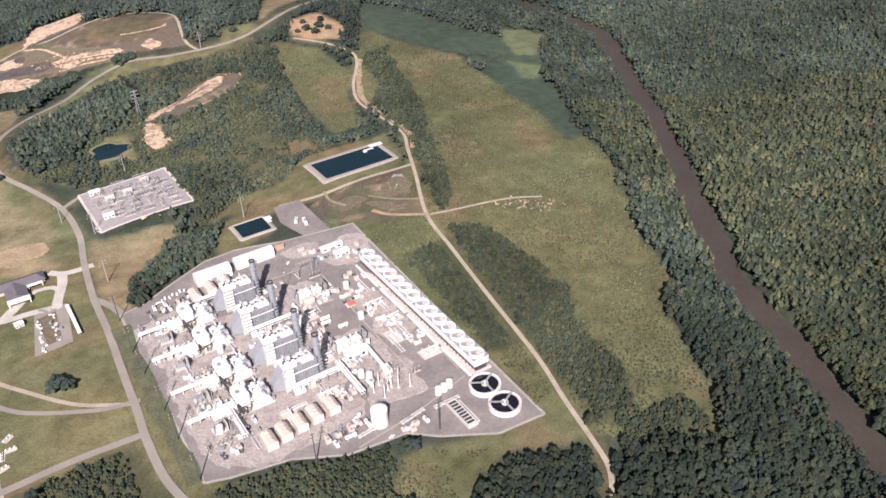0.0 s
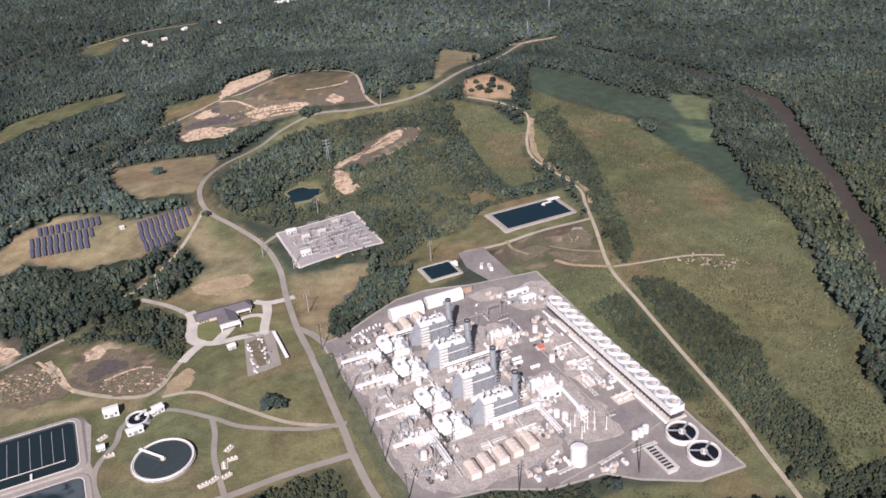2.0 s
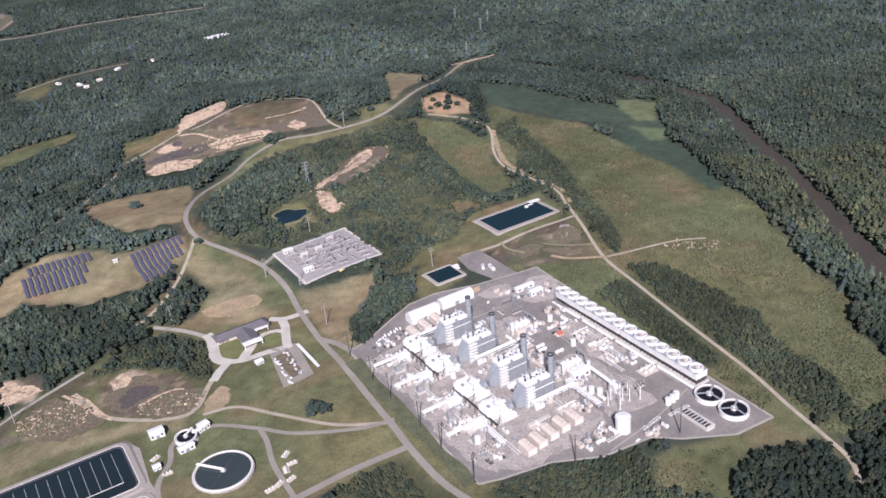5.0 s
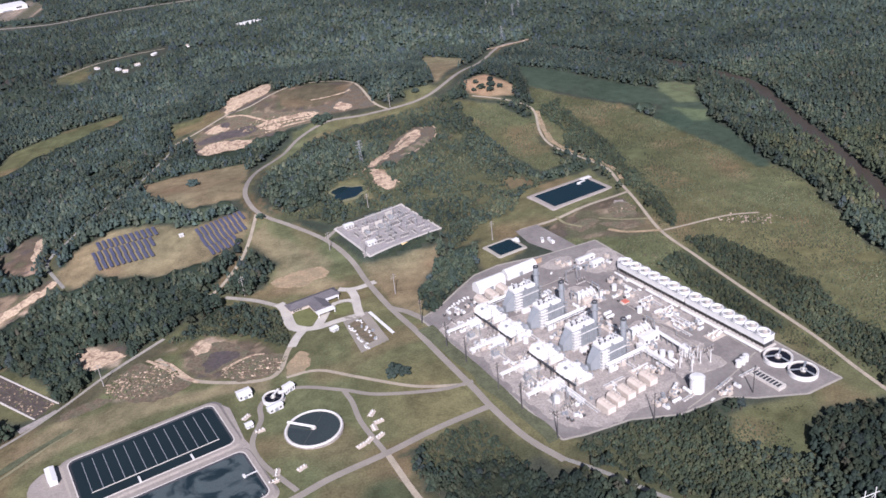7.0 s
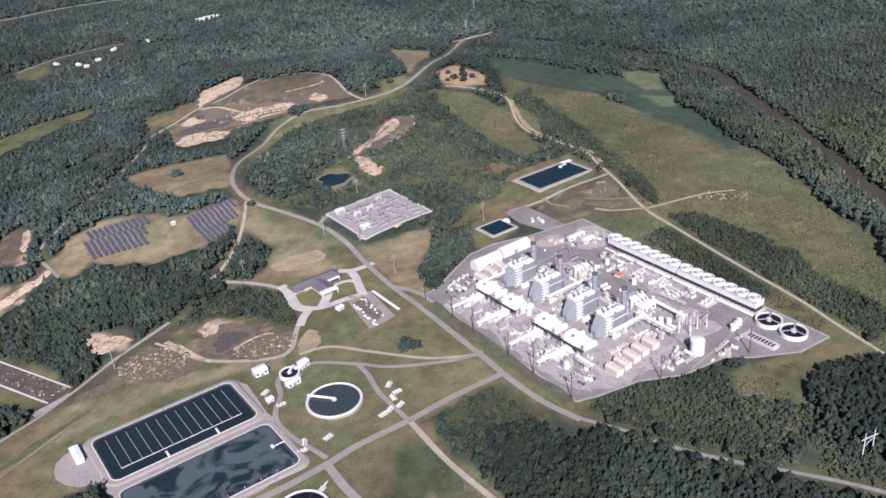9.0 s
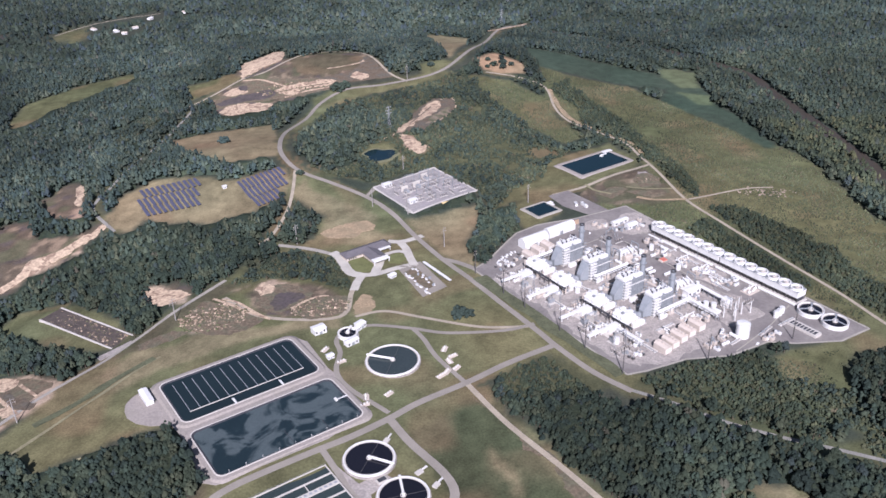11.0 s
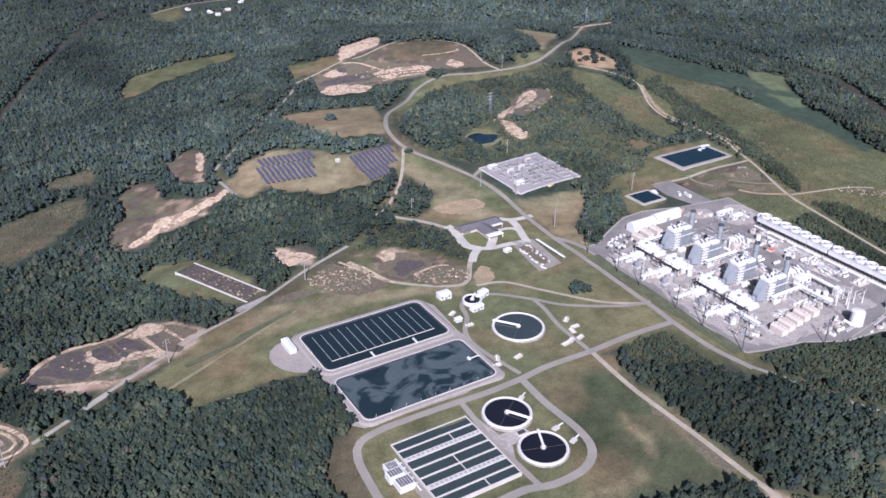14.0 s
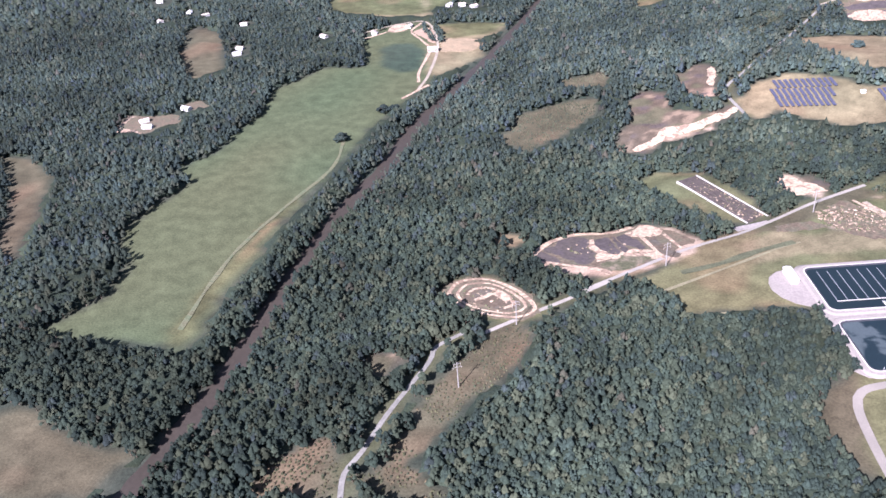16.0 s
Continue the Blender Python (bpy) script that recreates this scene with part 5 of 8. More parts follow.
def cooling_tower():
    t = hub("cooling_tower", yard(212.5, -24, lift=0.1), "long white cooling tower with fourteen fan cells in a row", "cooling tower")
    part("basin", boxes((-9.5, 8, -1.5, 190, -2, 1.4)), CONCRETE, t, "pale concrete basin")
    casing = bmesh.new()
    box(casing, -6.5, 6.5, 0.15, 13.2, 5.8, 11.2, bevel=0.12)
    box(casing, -6.9, 6.9, 0.15, 13.2, 11.2, 12.0)
    louvre = bmesh.new()
    for k in range(3):
        box(louvre, -5.4 - 0.14 * k, -5.1 - 0.14 * k, 0.5, 12.8, 1.9 + 0.9 * k, 2.1 + 0.9 * k)
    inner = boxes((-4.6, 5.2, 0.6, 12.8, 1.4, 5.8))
    posts = boxes((-0.2, 0.2, -0.2, 0.2, 1.4, 5.8))
    stack = bmesh.new()
    n = 28
    prof = [(6.3, 12.0), (5.8, 12.9), (6.0, 14.3), (5.0, 14.4), (4.8, 13.0), (4.9, 12.1)]
    loops = [[stack.verts.new((r * math.cos(2 * math.pi * k / n), 6.7 + r * math.sin(2 * math.pi * k / n), z)) for k in range(n)] for r, z in prof]
    for p, q in zip(loops, loops[1:]):
        for k in range(n):
            stack.faces.new((p[k], p[(k + 1) % n], q[(k + 1) % n], q[k]))
    fan = bmesh.new()
    mid = fan.verts.new((0, 6.7, 12.7))
    for k in range(8):
        c, s = math.cos(k * math.pi / 4), math.sin(k * math.pi / 4)
        v = [fan.verts.new((c * r - s * w, 6.7 + s * r + c * w, 12.7 + w * 0.35)) for r, w in ((4.3, -0.6), (4.3, 0.6), (0.9, 0.35))]
        fan.faces.new((mid, *v))
    floor_disc = tube(bmesh.new(), 0, 6.7, 12.0, 12.25, 4.7, 4.7, 28)
    first = None
    for i in range(14):
        y = i * 13.3 + (1.6 if i > 6 else 0)
        if first is None:
            cell = part("cell", casing, WHITE, t)
            # shade of the open inlet put into dark louvres, fill and columns
            kids = [part("louvre", louvre, DARK_STEEL, cell, "grey louvres"), part("fill", inner, DARK, cell, "fill behind the louvres, inlet shade put into its dark colour"), part("column", posts, DARK_STEEL, cell), *(new("column") for _ in range(7)),
                    # grey decks: shade inside and between the fan rings put into colour
                    part("stack_ring", stack, WHITE, cell), part("fan", fan, CREAM, cell, "pale fan"), part("fan_deck", floor_disc, GREY_STEEL, cell), part("roof_deck", boxes((-6.7, 6.7, 0.3, 13.05, 12.0, 12.06)), GREY_STEEL, cell, "grey roof deck")]
            for o, (x, y1) in zip(kids[2:10], ((x, y1) for x in (-6.1, 6.1) for y1 in (0.5, 4.6, 8.7, 12.8))):
                if o.data is None:
                    kids[kids.index(o)] = o2 = new("column", kids[2].data)
                    bpy.data.objects.remove(o)
                    o = o2
                o.parent, o.location = cell, (x, y1, 0)
            first = (cell, kids)
        else:
            cell = new("cell", first[0].data)
            cell.parent = t
            for k in first[1]:
                o = new(k.name.split(".")[0], k.data)
                o.parent, o.location = cell, k.location
        cell.location = (0, y, 0)
    rail = bmesh.new()
    for x in (-6.8, 6.8):
        for z in (12.6, 13.1):
            bar(rail, (x, 0, z), (x, 188, z), 0.05, 4)
        for k in range(64):
            bar(rail, (x, k * 3, 12.0), (x, k * 3, 13.1), 0.05, 4)
    part("deck_rail", rail, GREY_STEEL, t)
    header = bmesh.new()
    for y0, y1 in ((-1, 40), (46, 93), (98, 140), (146, 186)):
        barrel(header, (-11.2, y0, 1.6), (-11.2, y1, 1.6), 1.25, 12)
        for k in range(int((y1 - y0) / 13)):
            bar(header, (-11.2, y0 + 6 + 13 * k, 1.0), (-9.2, y0 + 6 + 13 * k, 1.0), 0.45, 8)
    part("water_header", header, WHITE, t, "white supply pipes along the foot")
    part("stair_tower", boxes((-3, 3, 188.6, 191.5, 0, 12.0), (-2.5, 2.5, 189, 191, 12, 13.2), bevel=0.1), WHITE, t)


def boiler():
    """Heat recovery boiler: tall casing, drums on the roof, duct on one side and a chimney on the other."""
    t = hub("heat_recovery_boiler", yard(0, 0), "blue-grey heat recovery boiler with white drums and a tall chimney", "boiler", "boilers")
    body = boxes((0, 27, 0, 11, 0.8, 20.5))
    part("casing", body, BLUE_GREY, t, "blue-grey sheet casing")
    part("plinth", boxes((-1, 33, -1.5, 12.5, -1.5, 0.8)), CONCRETE, t)
    rib = boxes((0, 0.45, -0.55, -0.02, 0.8, 20.3))
    rib_data = None
    for k in range(12):
        for y in (0.0, 11.58):
            if rib_data is None:
                o = part("rib", rib, GREY_STEEL, t)
                rib_data = o.data
            else:
                o = new("rib", rib_data)
                o.parent = t
            o.location = (6.8 + k * 1.72, y, 0)
    for z in (7.0, 13.5, 18.6):
        for y in (-0.95, 11.6):
            part("stiffener", boxes((6.5, 27.3, y, y + 0.35, z, z + 0.5)), GREY_STEEL, t)
    for k in range(6):
        z = 3.0 + k * 3.1
        deck = boxes((-1.2, 6.6, -3.4, -0.02, z, z + 0.3), (-1.2, 6.6, -3.4, -3.2, z + 0.3, z + 1.1), (-1.2, -1.0, -3.4, 0, z + 0.3, z + 1.1))
        for x in (-1.1, 1.4, 3.9, 6.45):
            box(deck, x, x + 0.2, -3.5, -3.3, z, z + 1.2)
        part("platform", deck, WHITE, t, "white gallery")
    legs = bmesh.new()
    for x in (-1.1, 2.7, 6.4):
        box(legs, x, x + 0.3, -2.6, -2.3, 0, 21.5)
    part("gallery_post", legs, WHITE, t)
    for x0, x1, top in ((-0.6, 11.6, 24.0), (14.6, 25.2, 23.4)):
        lid = rounded(x0, x1, -0.8, 11.6, 20.5, top, 1.5)
        h = part("roof_house", lid, WHITE, t, "white sheet roof house")
        for k in range(4):
            x = x0 + 2 + k * (x1 - x0 - 4) / 3
            vent = tube(bmesh.new(), x, 3.2 + 4.6 * (k % 2), top - 0.1, 25.0, 0.55, 0.55, 10)
            tube(vent, x, 3.2 + 4.6 * (k % 2), 25.0, 25.5, 0.9, 0.5, 10)
            part("vent", vent, GREY_STEEL if x0 > 0 else DARK, h)
    for y, r in ((2.6, 1.25), (8.4, 1.05)):
        d = barrel(bmesh.new(), (11.0, y, 22.4), (15.2, y, 22.4), r)
        part("steam_drum", d, WHITE, t, "white lagged steam drum")
    pipes = bmesh.new()
    for k in range(2):
        x = 4 + 14.5 * k
        bar(pipes, (x, 2.6, 25.3), (x, 2.6, 26.6), 0.25)
        bar(pipes, (x, 2.6, 26.5), (x, 10.6, 26.5), 0.25)
        bar(pipes, (x, 10.6, 26.5), (x, 10.6, 22), 0.25)
    bar(pipes, (0, 12.4, 19), (28, 12.4, 19), 0.5, 8)
    bar(pipes, (0, 13.4, 9), (28, 13.4, 9), 0.6, 8)
    part("pipework", pipes, WHITE, t)
    duct = bmesh.new()
    loops = []
    for k in range(7):
        u = k / 6
        x, w, top = -9.5 + 9.48 * u, 2.9 + 2.4 * u, 8.2 + 12.0 * (u * (1.45 - 0.45 * u))
        loops.append([duct.verts.new(p) for p in ((x, 5.5 - w, 2.2 - u), (x, 5.5 + w, 2.2 - u), (x, 5.5 + w, top), (x, 5.5 - w, top))])
    duct.faces.new(loops[0])
    duct.faces.new(loops[-1][::-1])
    for lo, hi in zip(loops, loops[1:]):
        for k in range(4):
            duct.faces.new((lo[k], hi[k], hi[(k + 1) % 4], lo[(k + 1) % 4]))
    bmesh.ops.recalc_face_normals(duct, faces=duct.faces[:])
    d = part("inlet_duct", duct, BLUE_GREY, t, "tapered grey inlet duct")
    part("duct_support", boxes((-8.6, -8.1, 2.8, 8.2, -0.3, 2.3), (-5, -4.5, 2, 9, -0.3, 1.9)), GREY_STEEL, d)
    chimney = tube(bmesh.new(), 30.2, 5.5, 0.5, 36.5, 2.75, 2.6, 28)
    c = part("chimney", chimney, BLUE_GREY, t, "slim blue-grey chimney with a black lip")
    part("lip", ring(bmesh.new(), 30.2, 5.5, 36.5, 38.0, 2.2, 2.7, 28), DARK, c, "black lip")
    for z in (29.5,):
        part("ring_platform", ring(bmesh.new(), 30.2, 5.5, z, z + 0.3, 2.55, 3.7, 20), GREY_STEEL, c)
    for k in range(4):
        part("roof_gap", boxes((2.4 + 6.0 * k, 4.2 + 6.0 * k, 4.6, 6.6, 23.2, 24.25 if k < 2 else 23.65)), DARK, t, "dark block on the roof")
    for z in (14.6,):
        walk_way = boxes((6.8, 27.4, -2.1, -0.96, z, z + 0.25), (6.8, 27.4, -2.1, -2.0, z + 0.5, z + 1.1))
        for k in range(8):
            box(walk_way, 7.0 + 2.9 * k, 7.12 + 2.9 * k, -2.1, -2.0, z, z + 1.1)
        part("side_walkway", walk_way, WHITE, t, "white railed walkway")
    rnd_p = random.Random(3)
    for k in range(9):
        x = 7.5 + 2.2 * k
        part("downpipe", bar(bmesh.new(), (x, -0.75, 1.0 + 3 * rnd_p.random()), (x, -0.75, 14 + 6 * rnd_p.random()), 0.22 + 0.2 * rnd_p.random(), 7), BLUE_GREY if k % 3 else GREY_STEEL, t)
    for k in range(5):
        x, y = 2.0 + 5.2 * k, 13.0 + 1.2 * (k % 2)
        part("feed_vessel", tube(bmesh.new(), x, y, 0.3, 5 + 3 * rnd_p.random(), 1.1, 1.0, 12), WHITE, t)
    part("pump_shelter", rounded(3, 12, -8.6, -4.4, 0.0, 3.6, 0.5), WHITE, t)
    part("valve_house", rounded(15, 21, -8.0, -4.6, 0.0, 4.4, 0.6), CREAM, t)
    part("chimney_duct", boxes((26.9, 28.4, 2.2, 8.8, 2.5, 15.5)), BLUE_GREY, t)
    ladder = bmesh.new()
    bar(ladder, (30.0, 2.5, 1), (30.0, 2.6, 35), 0.12, 4)
    bar(ladder, (30.6, 2.5, 1), (30.6, 2.6, 35), 0.12, 4)
    part("ladder", ladder, GREY_STEEL, c)
    for k in range(6):
        z = 0.3 + 3.1 * k
        part("stair_landing", boxes((27.4, 30.6, -3.0, -1.1, z + 2.9, z + 3.1)), GREY_STEEL, t)
    return t


def turbine_set():
    """Gas turbine with its raised filter house, generator and exhaust."""
    t = hub("gas_turbine", yard(0, 0), "white gas turbine set with a raised filter house", "gas turbine", "gas turbines")
    part("slab", boxes((-26, 20, -9, 12, -1.2, 0.25)), CONCRETE, t)
    house = rounded(-6.0, 3.4, -7.0, 10.5, 6.5, 16.5, 2.6)
    f = part("filter_house", house, WHITE, t, "white air filter house on legs")
    for k in range(2):
        for y in (-5.2, 0.2, 5.0):
            hoods = bmesh.new()
            v = [hoods.verts.new(p) for p in ((-6.02, y, 9.4 + 2.7 * k), (-6.02, y + 4.2, 9.4 + 2.7 * k), (-7.6, y + 4.2, 9.2 + 2.7 * k), (-7.6, y, 9.2 + 2.7 * k),
                                             (-6.02, y, 11.4 + 2.7 * k), (-6.02, y + 4.2, 11.4 + 2.7 * k))]
            hoods.faces.new((v[2], v[3], v[4], v[5]))
            hoods.faces.new((v[3], v[0], v[4]))
            hoods.faces.new((v[1], v[2], v[5]))
            part("weather_hood", hoods, WHITE, f)
    for x in (-5.5, 2.4):
        for y in (-5, 2, 8.6):
            part("leg", boxes((x, x + 0.5, y, y + 0.5, 0.2, 8.6)), DARK_STEEL, f)
    part("bleed_pipe", bar(bmesh.new(), (-1.5, 10.4, 1.0), (-1.5, 10.4, 13.5), 0.9, 12), WHITE, t)
    part("vent_chimney", tube(bmesh.new(), -4.6, 13.0, 0.2, 11.5, 1.5, 1.3, 16), CREAM, t)
    part("gas_module", boxes((0.8, 7.6, 8.2, 14.6, 0.25, 5.6), bevel=0.3), CREAM, t, "cream gas module")
    part("module_roof", boxes((1.2, 7.2, 8.6, 14.2, 5.61, 5.9)), GREY_STEEL, t)
    part("door", boxes((3.6, 5.4, -3.16, -3.02, 0.4, 4.4)), DARK, t, "dark doorway")
    part("inlet_plenum", boxes((-4.0, 3.6, -3.2, 6.0, 4.0, 8.6), bevel=0.4), WHITE, t)
    part("turbine_enclosure", boxes((3.2, 15.0, -3.0, 5.4, 0.25, 7.2), bevel=0.5), WHITE, t, "white turbine enclosure")
    ex = barrel(bmesh.new(), (15.0, 1.2, 4.4), (19.5, 1.2, 4.6), 3.4, 18, 0.1)
    part("exhaust_cone", ex, GREY_STEEL, t)
    part("generator", boxes((-20, -7, -2.6, 5.2, 0.25, 6.0), bevel=0.5), WHITE, t, "white generator housing")
    tops = bmesh.new()
    tube(tops, 6, 1, 7.2, 12.5, 1.3, 1.3, 14)
    tube(tops, 9.4, 3.4, 7.2, 9.6, 1.7, 1.4, 14)
    tube(tops, 12.4, -0.4, 7.2, 8.8, 1.1, 1.1, 12)
    part("roof_fan", tops, WHITE, t)
    bus = boxes((-44, -19, 0.2, 3.4, 4.4, 6.0))
    for x in (-42, -35, -28, -22):
        box(bus, x, x + 0.5, 1.4, 2.2, 0, 4.4)
    part("bus_duct", bus, WHITE, t, "long white bus duct on posts")
    rnd = random.Random(5)
    for k in range(20):
        x, y = -26 + 2.3 * k, (-8.8 if k % 2 else 8.0) + rnd.random() * 3.4
        if k % 2 == 0 and x > -3:
            y += 5.5
        w, d, h = 1.6 + 2 * rnd.random(), 1.4 + 1.8 * rnd.random(), 1.2 + 2.8 * rnd.random()
        part("skid", rounded(x, x + w, y, y + d, 0.25, 0.25 + h, 0.25, 1), (WHITE, CREAM, WHITE, GREY_STEEL)[k % 4], t)
    for k in range(16):
        x, y = 3 + 16 * rnd.random(), -9 + 22 * rnd.random()
        z, r, a = 2.0 + 6.5 * rnd.random(), 0.7 + 0.8 * rnd.random(), 3.14 * rnd.random()
        dx, dy = 1.8 * math.cos(a), 1.8 * math.sin(a)
        vessel_bm = barrel(bmesh.new(), (x - dx, y - dy, z), (x + dx, y + dy, z), r, 10)
        bar(vessel_bm, (x, y, 0.2), (x, y, z), 0.35, 6)
        part("vessel", vessel_bm, (WHITE, WHITE, CREAM, GREY_STEEL)[k % 4], t)
    for k in range(7):
        x, y = -6 + 3.4 * k, -3.0 + 9.0 * rnd.random()
        w = 1.4 + 1.8 * rnd.random()
        part("roof_box", rounded(x, x + w, y, y + w * 1.3, 7.0 if x > 3 else 16.4, (7.0 if x > 3 else 16.4) + 1.0 + 1.4 * rnd.random(), 0.4, 2), WHITE if k % 3 else GREY_STEEL, t)
    part("exhaust_silencer", rounded(5.0, 12.0, 5.6, 9.4, 0.25, 10.5, 1.4), WHITE, t, "white exhaust silencer")
    part("lube_house", rounded(13.0, 19.6, 5.0, 11.6, 0.25, 6.8, 1.3), WHITE, t)
    part("cooling_bank", rounded(4.0, 18.0, -8.2, -4.2, 0.25, 4.6, 0.6), WHITE, t)
    for k in range(4):
        part("elbow_pipe", bar(bmesh.new(), (3.5 + 4 * k, -4.0, 5.0), (3.5 + 4 * k, 6.0, 8.4), 0.5, 8), WHITE, t)
    tank = barrel(bmesh.new(), (-18.0, -6.4, 2.2), (-9.0, -6.4, 2.2), 1.7)
    part("oil_tank", tank, WHITE, t)
    col = bmesh.new()
    tube(col, 11.0, 10.4, 0.2, 8.6, 2.3, 2.3, 18)
    tube(col, 11.0, 10.4, 8.6, 9.7, 2.3, 0.6, 18)
    tube(col, 16.0, 9.2, 0.2, 6.4, 1.9, 1.9, 16)
    tube(col, 16.0, 9.2, 6.4, 7.2, 1.9, 0.5, 16)
    part("silencer", col, WHITE, t)
    return t


def transformer():
    t = hub("transformer", yard(0, 0), "grey power transformer with cooling fins and bushings", "transformer", "transformers")
    part("tank", boxes((-3, 3, -2, 2, 0.3, 4.2), bevel=0.2), GREY_STEEL, t)
    part("pad", boxes((-5, 5, -4.5, 4.5, -0.5, 0.3)), CONCRETE, t)
    fin = boxes((0, 0.14, 2.1, 3.6, 0.8, 3.8))
    data = None
    for k in range(9):
        o = part("fin", fin, GREY_STEEL, t) if data is None else new("fin", data)
        data, o.parent = o.data, t
        o.location = (-2.6 + 0.62 * k, 0, 0)
    for x in (-1.8, 0, 1.8):
        b = tube(bmesh.new(), x, -0.6, 4.2, 6.6, 0.28, 0.16, 10)
        part("bushing", b, CREAM, t, "pale porcelain bushing")
    part("conservator", barrel(bmesh.new(), (-2, 1.4, 5.2), (2, 1.4, 5.2), 0.55), GREY_STEEL, t)
    part("fire_wall", boxes((5.4, 5.9, -5, 5, -0.5, 7.0)), CONCRETE, t, "pale concrete fire wall")
    return t


def gantry(span=14.0, height=15.0):
    """Lattice dead-end frame of a switchyard."""
    t = hub("line_gantry", yard(0, 0), "grey steel gantry that takes the power lines", "gantry", "line gantries")
    for x in (0, span):
        m = bmesh.new()
        for s in (-1.5, 1.5):
            bar(m, (x, s, -0.5), (x, 0.2 * s, height), 0.18, 5)
        for k in range(5):
            z = 1.5 + k * (height - 2) / 5
            f = 1 - 0.8 * z / height
            bar(m, (x, -1.5 * f, z), (x, 1.5 * f * 0.9, z + 2.2), 0.08, 4)
        part("mast", m, GREY_STEEL, t)
    beam = bmesh.new()
    for y, z in ((-0.4, height), (0.4, height), (0, height - 0.9)):
        bar(beam, (0, y, z), (span, y, z), 0.13, 5)
    for k in range(int(span / 1.4)):
        bar(beam, (k * 1.4, -0.4, height), (k * 1.4 + 1.4, 0, height - 0.9), 0.08, 4)
    part("beam", beam, GREY_STEEL, t)
    for k in range(3):
        ins = tube(bmesh.new(), span * (k + 1) / 4, 0, height - 2.6, height - 0.9, 0.16, 0.16, 6)
        part("insulator", ins, CREAM, t)
    return t


def line_pole(height, arms, label, group, mat):
    """A slim pole with crossarms and insulators."""
    t = hub("line_pole", pose(0, 0, 0), label, "power pole", group)
    part("shaft", tube(bmesh.new(), 0, 0, -0.8, height, 0.55, 0.28, 10), mat, t)
    for k, (z, w) in enumerate(arms):
        arm = boxes((-w, w, -0.14, 0.14, z - 0.14, z + 0.14))
        a = part("crossarm", arm, mat, t)
        for x in (-w + 0.2, w - 0.2):
            part("insulator", tube(bmesh.new(), x, 0, z - 1.6, z - 0.14, 0.14, 0.14, 6), CREAM, a)
    return t


def arched_hall(length, depth, height, label):
    t = hub("hall", yard(0, 0), label, "building")
    bm = bmesh.new()
    n = 12
    loops = []
    for x in (0, length):
        loop = [bm.verts.new((x, -depth / 2, -0.4))]
        for k in range(n + 1):
            a = math.pi * k / n
            loop.append(bm.verts.new((x, -depth / 2 * math.cos(a), height * 0.45 + height * 0.55 * math.sin(a))))
        loop.append(bm.verts.new((x, depth / 2, -0.4)))
        loops.append(loop)
    for p, q, r, s in zip(loops[0], loops[0][1:], loops[1][1:], loops[1]):
        bm.faces.new((p, q, r, s))
    bm.faces.new(loops[0])
    bm.faces.new(loops[1][::-1])
    bmesh.ops.recalc_face_normals(bm, faces=bm.faces[:])
    part("shell", bm, WHITE, t, "white arched sheet shell")
    for k in range(int(length / 5.5)):
        r = bmesh.new()
        x = 2.5 + k * 5.5
        for i in range(n):
            a0, a1 = math.pi * i / n, math.pi * (i + 1) / n
            bar(r, (x, -depth / 2 * 1.008 * math.cos(a0), height * 0.45 + height * 0.558 * math.sin(a0)), (x, -depth / 2 * 1.008 * math.cos(a1), height * 0.45 + height * 0.558 * math.sin(a1)), 0.13, 4)
        part("rib", r, WHITE, t)
    part("door", boxes((length * 0.4, length * 0.4 + 4.5, -depth / 2 - 0.12, -depth / 2 - 0.02, 0, 4.6)), GREY_STEEL, t, "grey roller door")
    return t


def hooded_unit(group="hooded inlet units"):
    """Pale cooler house with a ridged roof and louvred ends."""
    t = hub("cooler_house", yard(0, 0), "cream cooler house with a ridged roof", "cooler house", group)
    bm = bmesh.new()
    w, d, h = 4.4, 14.0, 6.2
    sec = [(-w, -0.3), (w, -0.3), (w, h), (w * 0.45, h + 1.7), (-w * 0.45, h + 1.7), (-w, h)]
    lo = [bm.verts.new((x, 0, z)) for x, z in sec]
    hi = [bm.verts.new((x, d, z)) for x, z in sec]
    bm.faces.new(lo)
    bm.faces.new(hi[::-1])
    for k in range(6):
        bm.faces.new((lo[k], hi[k], hi[(k + 1) % 6], lo[(k + 1) % 6]))
    bmesh.ops.recalc_face_normals(bm, faces=bm.faces[:])
    part("body", bm, CREAM, t)
    slat = boxes((-3.6, 3.6, -0.14, -0.02, 0, 0.3))
    data = None
    for k in range(8):
        o = part("slat", slat, WHITE, t) if data is None else new("slat", data)
        data, o.parent = o.data, t
        o.location = (0, 0, 0.8 + 0.62 * k)
    for k in range(3):
        part("roof_vent", boxes((-1.3, 1.3, 2 + 4 * k, 4.4 + 4 * k, h + 1.7, h + 2.6), bevel=0.15), CREAM, t)
    return t


